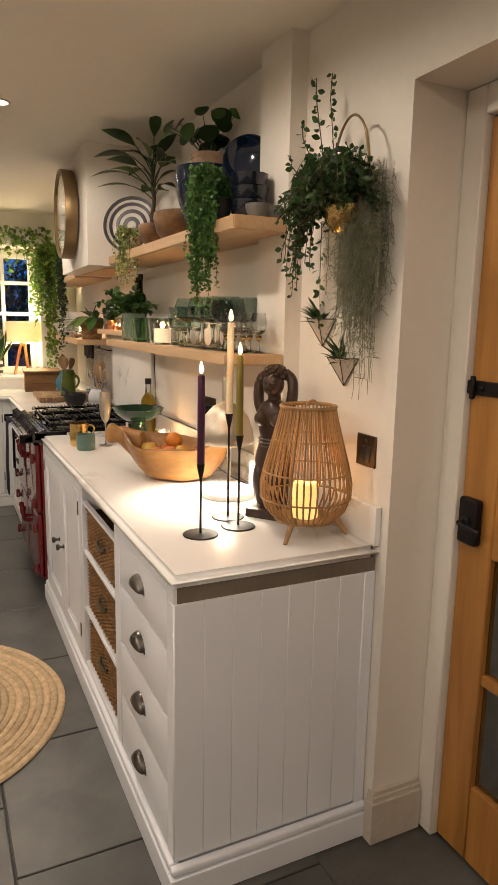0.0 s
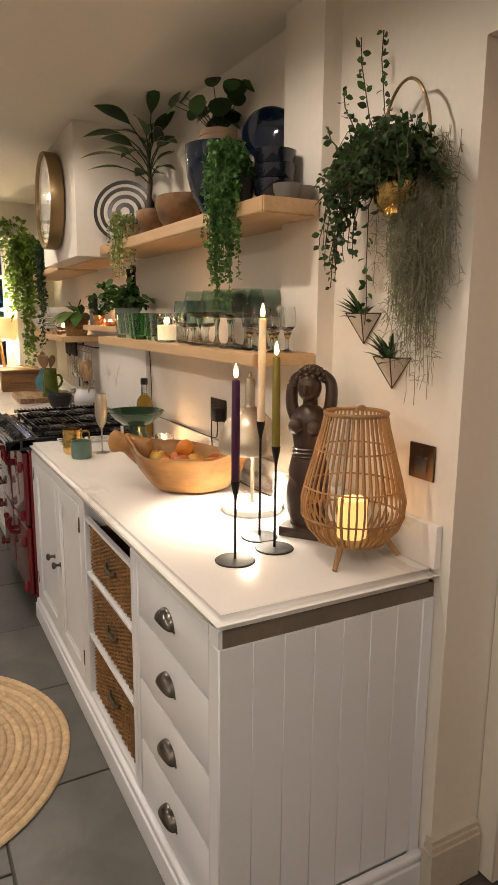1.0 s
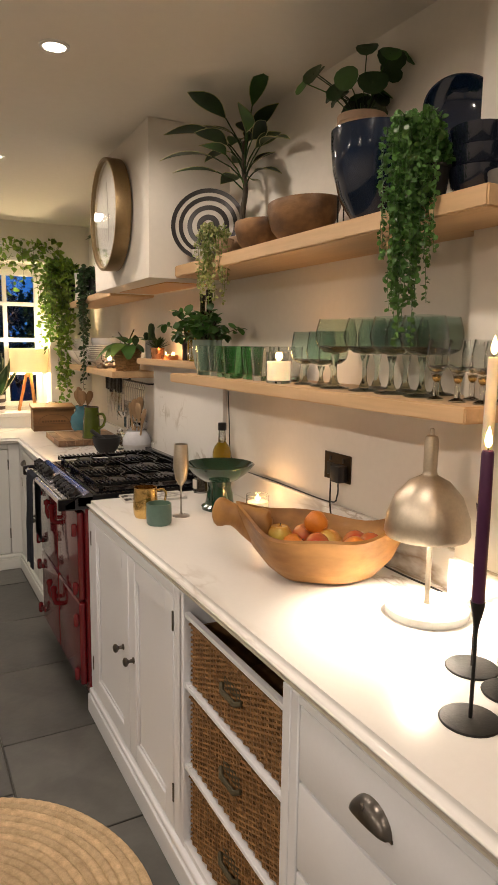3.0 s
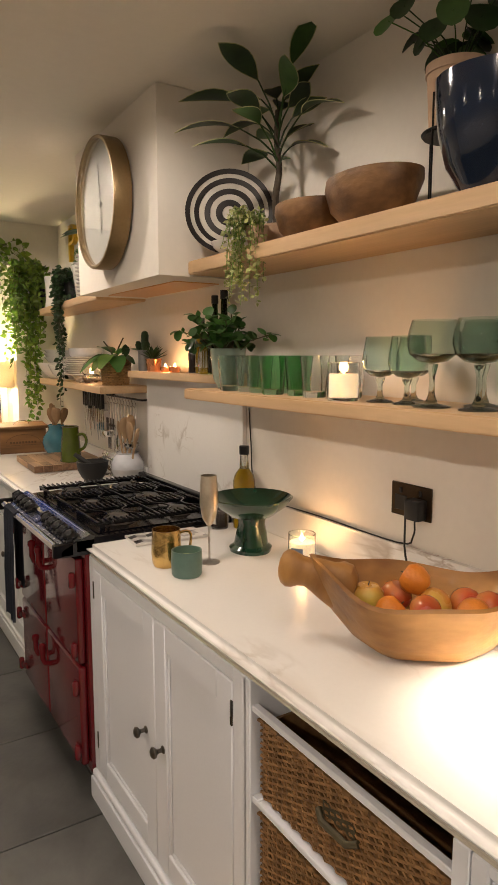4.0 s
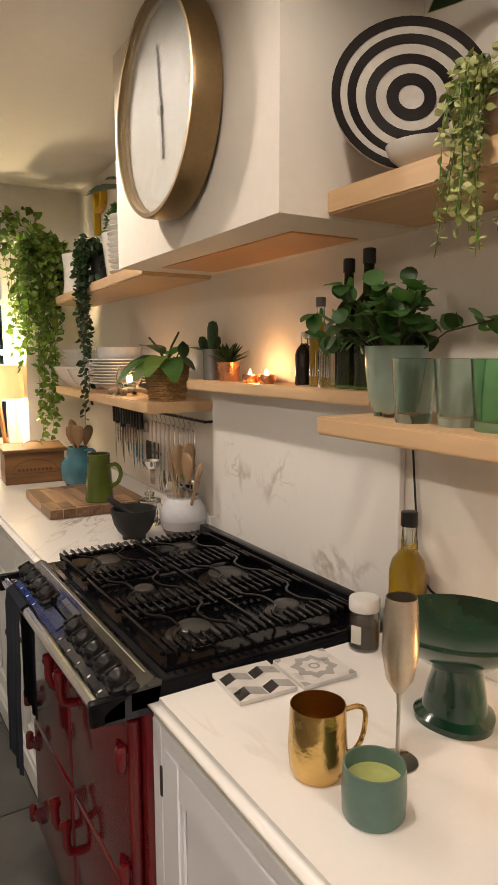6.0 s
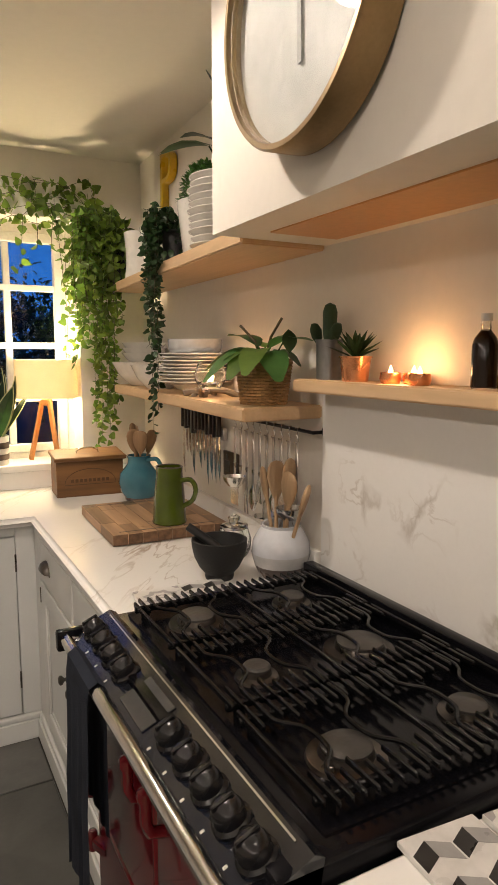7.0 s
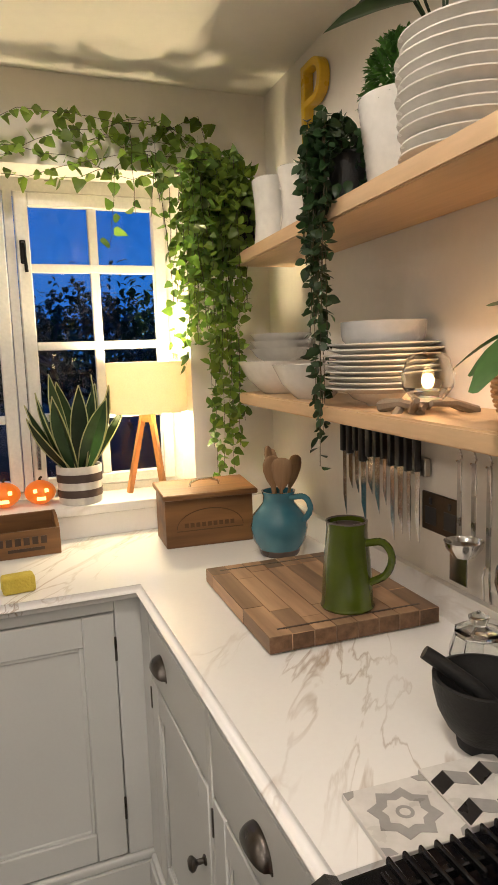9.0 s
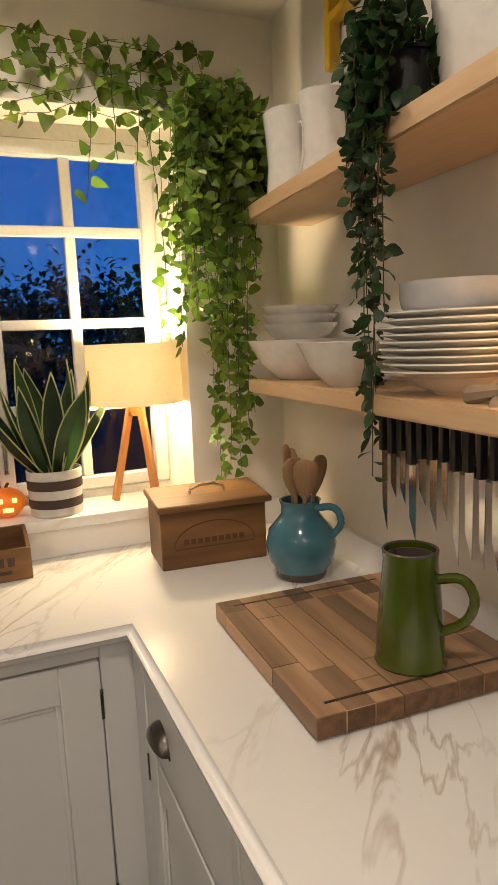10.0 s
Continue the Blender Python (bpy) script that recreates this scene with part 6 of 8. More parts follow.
for y, m, x in ((4.300, "aqua_glass", 1.90), (4.214, "aqua_glass", 1.915), (4.128, "green_glass", 1.905), (4.042, "green_glass", 1.895), (4.070, "green_glass", 1.990), (3.955, "green_glass", 1.925), (3.868, "clear_glass", 1.915), (3.80, "clear_glass", 1.985), (3.89, "clear_glass", 2.005)):
    glass_tumbler(x, y, MID, 0.0415, 0.114, m, {"green_glass": "bright green glass tumbler on the shelf", "aqua_glass": "pale aqua glass tumbler on the shelf", "clear_glass": "clear glass tumbler on the shelf"}[m])
jar_candle(1.895, 3.722, MID, 0.041, 0.098, "lit cream candle in a clear glass tumbler", 0.5)


def goblet(x, y, z, r, h, m, label, bowl=0.62, group="green goblets"):
    g = thing("goblet", (x, y, z), label, "glass", group)
    st = h * (1 - bowl)
    part("bowl", lathed([(0.0, st), (r * 0.55, st + h * 0.03), (r * 0.88, st + h * 0.11), (r, st + h * 0.23), (r * 0.97, st + h * 0.33), (r * 0.82, h), (r * 0.82 - 0.002, h), (r * 0.94, st + h * 0.34), (r * 0.965, st + h * 0.23), (r * 0.84, st + h * 0.12), (0.0, st + h * 0.04)], n=30), m, g)
    part("stem", lathed([(r * 0.72, 0.0), (r * 0.72, 0.003), (r * 0.25, 0.009), (0.007, st * 0.3), (0.006, st * 0.7), (0.013, st)], n=22), m, g)
    return g


for x, y, r_, h in ((1.935, 3.630, 0.046, 0.160), (1.93, 3.535, 0.046, 0.160), (2.01, 3.59, 0.046, 0.16)):
    goblet(x, y, MID, r_, h, "sea_glass", "sea-green glass goblet on the shelf")
for x, y in ((1.915, 3.445), (1.93, 3.330), (1.925, 3.215), (2.02, 3.39), (2.02, 3.27), (2.02, 3.15), (1.93, 3.11)):
    goblet(x, y, MID, 0.058, 0.192, "sea_glass", "large sea-green glass goblet", 0.50)
for x, y in ((1.90, 3.03), (1.90, 2.965), (1.905, 2.90), (1.97, 2.99), (1.975, 2.93)):
    g = goblet(x, y, MID, 0.026, 0.135, "clear_glass", "small clear glass with an amber stem ball", 0.55, "small stemmed glasses")
    part("amber_ball", lathed([(0.0, -0.010), (0.008, -0.006), (0.010, 0.0), (0.008, 0.006), (0.0, 0.010)], n=12), "brass", g, at=(0, 0, 0.050))

# ---- narrow shelf above the range ----
bottle(2.050, 4.665, HOODSH, 0.030, 0.300, "dark_glass", None, "black_plastic", "tall dark wine bottle with black foil", name="bottle", group="bottles")
bottle(2.052, 4.598, HOODSH, 0.032, 0.315, "dark_glass", None, "black_plastic", "tall dark wine bottle with black foil", name="bottle", group="bottles")
bottle(2.045, 4.765, HOODSH, 0.027, 0.220, "clear_glass", "oil", "grey_stone", "small bottle of oil with a pale label", lab="label", group="bottles")
bottle(2.030, 4.712, HOODSH, 0.026, 0.150, "clear_glass", None, "zinc", "small empty glass bottle", group="bottles")
bottle(2.045, 4.832, HOODSH, 0.023, 0.138, "clear_glass", "ink_liquid", "white_plastic", "small jar of dark seasoning with a pale cap", group="bottles")
for y in (5.075, 4.985, 5.03):
    tl = thing("tealight_holder", (2.030 if y != 5.03 else 2.055, y, HOODSH), "small copper tealight holder, lit", "candle", "tealights")
    part("cup", lathed([(0.0, 0.0), (0.020, 0.0), (0.024, 0.010), (0.022, 0.024), (0.020, 0.024), (0.021, 0.010), (0.0, 0.004)], n=20), "copper", tl)
    part("wax", lathed([(0.0, 0.004), (0.019, 0.004), (0.019, 0.017), (0.0, 0.016)], n=16), "cream_wax", tl)
    part("flame", lathed([(a * 0.8, b * 0.6) for a, b in FLAME], n=10), "flame", tl, at=(0, 0, 0.018))
lamp("candle_light", "POINT", (2.030, 5.03, HOODSH + 0.038), 0.6, CANDLE, 0.015)
cp = thing("cactus_pot", (2.040, 5.320, HOODSH), "cactus in a zinc cylinder pot", "plant")
pot(cp, 0.033, 0.098, "zinc", 0.004, 0.95)
part("cactus", lathed([(0.012, 0.08), (0.017, 0.12), (0.018, 0.165), (0.013, 0.182), (0.0, 0.188)], n=14, wob=0.06), "cactus", cp)
for dx, dy, s in ((-0.012, 0.030, 1.0), (-0.008, -0.022, 0.7)):
    part("pad", lathed([(0.004, 0.0), (0.016, 0.02), (0.018, 0.04), (0.010, 0.056), (0.0, 0.058)], n=12, squash=0.4), "cactus", cp, at=pose(dx, dy, 0.085, -20 if dy > 0 else 25, 0, 0))
sc = thing("succulent_pot", (2.030, 5.200, HOODSH), "spiky succulent in a copper-toned pot", "plant")
pot(sc, 0.036, 0.058, "copper", 0.004, 0.85)
r = random.Random(2)
for k in range(24):
    w = Vector((math.cos(k * 2.4), math.sin(k * 2.4), 0.3 + 1.5 * k / 24))
    bm = bmesh.new()
    leaf(bm, (0, 0, 0.052), w, 0.075, 0.016, "oval", 0.5, -0.05)
    part("leaf", bm, "leaf_dark", sc)
# ---- far shelves ----
wp = thing("plant_in_wicker_pot", (1.975, 5.535, LOWF), "broad-leaved plant in a woven wicker pot", "plant")
part("liner", lathed([(0.0, 0.004), (0.055, 0.004), (0.068, 0.118), (0.064, 0.118), (0.0, 0.10)], n=28), "soil", wp)
bm = bmesh.new()
for i in range(15):
    z = 0.004 + i * 0.0083
    rr = 0.059 + 0.016 * z / 0.125
    n = 40
    pts = [((rr + 0.0028 * math.cos(math.pi * q + math.pi * (i % 2))) * math.cos(2 * math.pi * q / n), (rr + 0.0028 * math.cos(math.pi * q + math.pi * (i % 2))) * math.sin(2 * math.pi * q / n), z) for q in range(n + 1)]
    tube(bm, pts, 0.0044, 5)
part("wicker_pot", bm, "rattan", wp)["kind"] = "stuff"
r = random.Random(31)
for k in range(13):
    a = k * 2.4 + 0.4
    low = k % 3 != 2
    w = Vector((math.cos(a) - 0.2, math.sin(a), r.uniform(0.05, 0.35) if low else r.uniform(0.5, 0.9)))
    L = r.uniform(0.105, 0.135) * (0.6 if w.x > 0.3 else 1)
    bm = bmesh.new()
    s0 = Vector((0, 0, 0.11))
    s1 = s0 + w.normalized() * 0.030 + Vector((0, 0, 0.028))
    tube(bm, [s0, s0.lerp(s1, 0.5) + Vector((0, 0, 0.008)), s1], 0.0026, 6)
    leaf(bm, s1, w, L, r.uniform(0.066, 0.084), "round", 0.18, 0.80 if low else 0.50, segs=8)
    part("leaf", bm, "leaf_mid" if k % 4 else "leaf_fresh", wp)
# two bare flower stalks and one leaf held out on a long stalk
for dx, dy, h in ((-0.02, 0.10, 0.105), (0.02, -0.06, 0.12)):
    part("flower_stalk", tubed([(0, 0, 0.11), (dx * 0.4, dy * 0.4, 0.11 + h * 0.6), (dx, dy, 0.11 + h)], 0.0038, n=6), "stem", wp, "brown flower stalk")
bm = tubed([(0, 0, 0.115), (0.01, -0.06, 0.145), (0.01, -0.115, 0.195)], 0.0022, n=6)
leaf(bm, (0.01, -0.110, 0.200), (-0.1, -0.35, -0.9), 0.062, 0.040, "oval", 0.2, 0.2, segs=8)
part("leaf", bm, "leaf_dark", wp)
wb = thing("woven_jar", (2.030, 5.690, LOWF), "small round woven cane jar on the shelf", "jar")
bm = bmesh.new()
for i in range(13):
    z = 0.006 + i * 0.0082
    rr = 0.026 + 0.020 * math.sin(math.pi * (i + 1.5) / 15)
    tube(bm, [((rr + 0.002 * math.cos(math.pi * q + math.pi * (i % 2))) * math.cos(2 * math.pi * q / 32), (rr + 0.002 * math.cos(math.pi * q + math.pi * (i % 2))) * math.sin(2 * math.pi * q / 32), z) for q in range(33)], 0.0042, 5)
part("woven_body", bm, "rattan", wb)["kind"] = "stuff"
part("mouth", lathed([(0.0, 0.086), (0.024, 0.086), (0.024, 0.100), (0.0, 0.098)], n=20), "soil", wb)

gl = thing("globe_tealight", (1.965, 5.862, LOWF), "clear glass globe tealight holder on driftwood, lit", "candle")
r = random.Random(14)
for k in range(9):
    a = r.uniform(0, 6.28)
    p = Vector((0.045 * math.cos(a), 0.055 * math.sin(a), 0.012))
    d = Vector((r.gauss(0, 1), r.gauss(0, 1), r.uniform(-0.1, 0.4))).normalized() * 0.058
    part("driftwood", tubed([p - d, p + Vector((0, 0, 0.008)), p + d], r.uniform(0.009, 0.014), n=7, taper=0.006), "driftwood", gl)
part("globe", lathed([(0.0, 0.020), (0.028, 0.024), (0.048, 0.050), (0.051, 0.075), (0.040, 0.105), (0.028, 0.114), (0.026, 0.113), (0.038, 0.103), (0.0485, 0.075), (0.046, 0.051), (0.0, 0.024)], n=30), "clear_glass", gl).visible_shadow = False
part("wax", lathed([(0.0, 0.026), (0.019, 0.026), (0.019, 0.040), (0.0, 0.039)], n=16), "cream_wax", gl)
part("flame", lathed([(a * 0.9, b * 0.8) for a, b in FLAME], n=10), "flame", gl, at=(0, 0, 0.042))
lamp("candle_light", "POINT", (1.965, 5.862, LOWF + 0.065), 0.5, CANDLE, 0.012)


def plate(x, y, z, rad, m, label, group, name="dinner_plate", tilt=0.0):
    return solo(name, lathed([(0.0, 0.0), (rad * 0.55, 0.0), (rad * 0.72, 0.004), (rad, 0.0135), (rad * 1.003, 0.016), (rad * 0.98, 0.0165), (rad * 0.70, 0.0075), (0.0, 0.005)], n=40, wob=0.006), m, pose(x, y, z, tilt, 0, 0), label, "plate", group)


def deep_bowl(x, y, z, rad, h, m, label, group, rz=0.0):
    return solo("ceramic_bowl", lathed([(0.0, 0.0), (rad * 0.42, 0.0), (rad * 0.48, 0.006), (rad * 0.78, h * 0.45), (rad, h), (rad * 0.97, h), (rad * 0.72, h * 0.45), (rad * 0.4, 0.012), (0.0, 0.010)], n=40, wob=0.008), m, pose(x, y, z, 0, 0, rz), label, "bowl", group)


px = 2.010
deep_bowl(px, 6.085, LOWF, 0.085, 0.034, "white_glaze", "shallow cream bowl under the plate stack", "stacked crockery")
for k in range(9):
    plate(px + 0.004 * math.sin(k * 2), 6.085 + 0.004 * math.cos(k * 3), LOWF + 0.028 + 0.0118 * k, 0.130 - 0.002 * (k % 3), "white_glaze", "cream glazed dinner plate in a stack", "stacked crockery")
solo("serving_dish", lathed([(0.0, 0.0), (0.084, 0.0), (0.090, 0.006), (0.093, 0.020), (0.094, 0.046), (0.090, 0.046), (0.087, 0.012), (0.0, 0.008)], n=40), "grey_glaze", (px, 6.085, LOWF + 0.1395), "straight-sided pale dish on top of the plates", "dish", "stacked crockery")
deep_bowl(2.035, 6.690, LOWF, 0.138, 0.100, "white_glaze", "large cream serving bowl", "serving bowls")
for k in range(3):
    deep_bowl(2.045, 6.715, LOWF + 0.088 + 0.022 * k, 0.098, 0.050, "white_glaze", "small cream bowl in a stack", "serving bowls")
deep_bowl(1.995, 6.395, LOWF, 0.112, 0.092, "white_glaze", "cream serving bowl with a flared rim", "serving bowls")

# upper far shelf
for k in range(11):
    plate(2.005 + 0.004 * math.sin(k * 2.2), 5.800 + 0.004 * math.cos(k * 1.7), UPF + 0.0195 * k, 0.128 - 0.0012 * abs(k - 6), "white_glaze", "cream ribbed plate in a tall stack", "tall plate stack")
wpot = thing("white_plant_pot", (2.028, 6.028, UPF), "ribbed white ceramic pot with a mossy plant", "plant")
prof = [(0.0, 0.0), (0.066, 0.0)]
for k in range(13):
    z = 0.006 + k * 0.0136
    prof += [(0.074 + 0.019 * k / 12, z), (0.0760 + 0.019 * k / 12, z + 0.0068)]
prof += [(0.094, 0.188), (0.087, 0.188), (0.083, 0.158), (0.0, 0.154)]
part("pot", lathed(prof, n=36), "white_glaze", wpot)
part("soil", lathed([(0.0, 0.156), (0.082, 0.160), (0.082, 0.168), (0.0, 0.175)], n=20), "soil", wpot)
r = random.Random(8)
bl = bmesh.new()
for k in range(1300):
    w = rand_way(r)
    w.z = abs(w.z) * 1.1 - 0.12
    p = Vector((0, 0.0, 0.195)) + Vector((w.x * 0.078, w.y * 0.082, w.z * 0.115)) * r.uniform(0.75, 1.05)
    leaf(bl, p, w + rand_way(r) * 0.7, 0.022, 0.010, "oval", 0.2, 0.2)
part("leaves", bl, "leaf_pearl", wpot)["kind"] = "stuff"

# mustard letter
lt = thing("decorative_letter", pose(wall_at(6.62) - 0.018, 6.640, 2.142, 0, 0, -90 - 2.5), "mustard yellow capital letter P hung on the wall", "letter")
fc = bpy.data.curves.new("letter_p", "FONT")
fc.body, fc.size, fc.extrude, fc.bevel_depth, fc.align_x, fc.offset = "P", 0.34, 0.012, 0.004, "CENTER", -0.008
tmp = bpy.data.objects.new("letter_p", fc)
scene.collection.objects.link(tmp)
bpy.context.view_layer.update()
me = bpy.data.meshes.new_from_object(tmp.evaluated_get(bpy.context.evaluated_depsgraph_get()))
bpy.data.objects.remove(tmp)
me.materials.clear()
me.materials.append(M["yellow"])
lo = new("letter_body", me)
lo.parent = lt
lo.matrix_basis = pose(0, 0, -0.002, 90, 0, 0)

for jx, jy, turn in ((2.030, 6.715, 0), (2.055, 6.580, 40)):
    jg = thing("white_jug", (jx, jy, UPF), "white ceramic pitcher with fluted sides", "jug", "white pitchers", turn)
    part("body", lathed([(0.0, 0.0), (0.056, 0.0), (0.059, 0.01), (0.052, 0.07), (0.055, 0.13), (0.066, 0.195), (0.063, 0.197), (0.051, 0.13), (0.048, 0.07), (0.0, 0.012)], n=36, wob=0.06), "white_glaze", jg)
    part("handle", tubed(eased([(0.0, -0.054, 0.16), (0.0, -0.074, 0.150), (0.0, -0.074, 0.09), (0.0, -0.050, 0.05)]), 0.006, n=8), "white_glaze", jg)

# trailing vine on the shelf edge
tv = thing("trailing_vine", (1.968, 6.160, UPF), "dark trailing vine in a black pot, hanging past the shelf below", "plant")
pot(tv, 0.045, 0.110, "matt_black")
r = random.Random(17)
bl, bs = bmesh.new(), bmesh.new()
for k in range(26):
    a = r.uniform(0, 6.28)
    s0 = Vector((0.04 * math.cos(a), 0.045 * math.sin(a), 0.112))
    s1 = s0 + Vector((-0.078 - s0.x * 0.8 + r.gauss(0, 0.012), r.gauss(0, 0.020), r.uniform(-0.02, 0.07)))
    drop = (0.15, 0.20, 0.24, 0.28, 0.33, 0.38, 0.30, 0.22, 0.48, 0.56, 0.64, 0.70, 0.74)[k % 13] * (0.6 if k > 12 else 1.0) * r.uniform(0.85, 1.05)
    pts = [s0, s0.lerp(s1, 0.5) + Vector((0, 0, 0.035)), s1] + strand(r, s1, drop, 0.012, 10, (0.0, -s1.y * 0.5))
    tube(bs, pts, 0.0011, 4)
    dress(bl, r, pts, 0.0125, 0.028, "oval", 0.3, 0.45, 0.66)
for k in range(130):
    w = rand_way(r)
    w.x -= 0.35
    leaf(bl, Vector((-0.012, -0.012, 0.085)) + Vector((w.x * 0.055, w.y * 0.062, w.z * 0.075)), w + Vector((0, 0, -0.3)), 0.034, 0.023, "oval", 0.25, 0.4, up=rand_way(r))
part("stem", bs, "stem", tv)["kind"] = "stuff"
part("leaves", bl, "leaf_dark", tv)["kind"] = "stuff"

# leafy plant beside the hood
lp = thing("leafy_plant", (2.072, 5.955, UPF), "tall plant with pointed dark leaves in a green glazed pot", "plant")
pot(lp, 0.045, 0.12, "green_glaze")
for k, (dx, dy, dz, L) in enumerate(((-0.5, 0.8, 0.25, 0.21), (-0.15, 0.1, 1.6, 0.20), (-0.6, 0.5, 0.1, 0.17), (-0.2, 0.6, 0.35, 0.18), (-0.3, -0.5, 0.7, 0.17))):
    bm = bmesh.new()
    w = Vector((dx, dy, dz)).normalized()
    s1 = Vector((0, 0, 0.11)) + w * 0.06 + Vector((0, 0, 0.24))
    tube(bm, [(0, 0, 0.10), (0, 0, 0.25), s1], 0.003, 5)
    leaf(bm, s1, w, L, 0.055, "oval", 0.3, 0.25)
    part("leaf", bm, "leaf_dark", lp)

# ---- big ivy over the window ----
iv = thing("hanging_ivy", (2.01, 6.905, UPF), "large cascading ivy in a dark pot, trained over the window", "plant")
pot(iv, 0.075, 0.15, "matt_black")
r = random.Random(41)
bl, bs, bf = bmesh.new(), bmesh.new(), bmesh.new()
for k in range(44):
    a = r.uniform(0, 6.28)
    s0 = Vector((0.05 * math.cos(a), 0.05 * math.sin(a), 0.145))
    f = r.random()
    s1 = Vector((-0.03 - 0.20 * f, -0.12 + r.uniform(0.0, 0.20), r.uniform(0.10, 0.30)))
    drop = r.choice((0.25, 0.35, 0.45, 0.6, 0.75, 0.85)) * r.uniform(0.8, 1.1) + 0.1
    if f > 0.6:
        drop *= 0.55
    pts = [s0, s0.lerp(s1, 0.5) + Vector((0, 0, 0.09)), s1] + strand(r, s1, drop, 0.025, 10, (-0.02 * f, -0.01))
    tube(bs, pts, 0.0009, 4)
    dress(bf if k % 2 else bl, r, pts, 0.017, 0.033, "ivy", 0.3, 0.35, 0.95)
for k in range(420):
    w = rand_way(r)
    leaf(bl, Vector((-0.07, -0.02, 0.15)) + Vector((w.x * 0.13, w.y * 0.10, w.z * 0.14)) * r.uniform(0.6, 1.0), w + Vector((0, 0, -0.4)), r.uniform(0.026, 0.042), 0.034, "ivy", 0.2, 0.4, up=rand_way(r))
# runners along the wall above the window, and tips over the panes
for k in range(7):
    z0 = r.uniform(0.32, 0.46)
    p = Vector((-0.05, r.uniform(0.02, 0.14), 0.20))
    pts = [Vector((0, 0, 0.145)), p + Vector((0, 0, 0.08))]
    end = -r.uniform(0.45, 1.05)
    for q in range(1, 11):
        s = q / 10
        pts.append(Vector((-0.05 + end * s, 0.13 + r.gauss(0, 0.02), z0 + 0.05 * math.sin(s * 5 + k) + r.gauss(0, 0.012) - 0.05 * s)))
    tube(bs, pts, 0.0010, 4)
    dress(bl, r, pts[1:], 0.020, 0.040, "ivy", 0.3, 0.3, 0.95)
    if k % 2 == 0:
        pts = strand(r, pts[4 + k // 2], r.uniform(0.15, 0.34), 0.03, 7)
        tube(bs, pts, 0.0012, 4)
        dress(bf, r, pts, 0.024, 0.038, "ivy", 0.3, 0.4, 0.95)
for k in range(4):
    pts = strand(r, (-0.15 - 0.035 * k, 0.06 + r.uniform(0, 0.08), 0.26 + r.gauss(0, 0.03)), r.uniform(0.25, 0.60), 0.03, 8)
    tube(bs, pts, 0.0012, 4)
    dress(bf, r, pts, 0.024, 0.038, "ivy", 0.3, 0.4, 0.95)
part("stem", bs, "stem", iv)["kind"] = "stuff"
part("leaves", bl, "leaf_ivy", iv)["kind"] = "stuff"
part("young_leaves", bf, "leaf_fresh", iv)["kind"] = "stuff"

# ---- knife rack and utensil rail under the far shelf ----
W2 = math.degrees(ang)
kr = thing("knife_rack", pose(wall_at(6.268) - 0.004, 6.268, 1.255, 0, 0, -W2), "magnetic rack with a row of black-handled kitchen knives", "knife rack")
part("bar", boxed(-0.018, 0.0, -0.205, 0.205, -0.022, 0.022, 0.003), "steel", kr)
r = random.Random(12)
for k in range(11):
    y = -0.185 + 0.037 * k
    L = r.choice((0.10, 0.12, 0.15, 0.17, 0.19))
    hw = r.uniform(0.007, 0.012)
    low = r.uniform(-0.028, 0.004)
    kn = part("knife_handle", boxed(-0.036, -0.018, y - hw, y + hw, low, low + r.uniform(0.098, 0.112), 0.004, 2), "black_plastic", kr, "black riveted knife handle")
    bm = bmesh.new()
    prism(bm, [(y - hw * 1.2, 0.0), (y + hw * 1.2, 0.0), (y + hw * 1.1, -L * 0.7), (y - hw * 0.9, -L)], -0.001, 0.001)
    part("blade", bm, "chrome", kn, "steel blade", at=Matrix.Translation((-0.024, 0, low + 0.001)) @ Matrix(((0, 0, 1, 0), (1, 0, 0, 0), (0, 1, 0, 0), (0, 0, 0, 1))))

rl = thing("utensil_rail", pose(wall_at(5.68) - 0.002, 5.68, 1.335, 0, 0, -W2), "wall rail with hooks", "rail")
part("bar", tubed([(-0.042, -0.275, 0.0), (-0.042, 0.275, 0.0)], 0.005, n=10), "iron", rl)
for y in (-0.270, 0.270):
    bm = tubed([(0.0, y, 0.0), (-0.042, y, 0.0)], 0.005, n=8)
    lathe(bm, [(0.014, 0), (0.014, 0.006), (0.006, 0.008)], 14, m=Matrix.Translation((0, y, 0)) @ Euler((0, radians(-90), 0)).to_matrix().to_4x4())
    part("bracket", bm, "iron", rl)
kinds = ("ladle", "whisk", "spatula", "spoon", "masher", "fork", "spoon", "tongs", "ladle", "spatula")
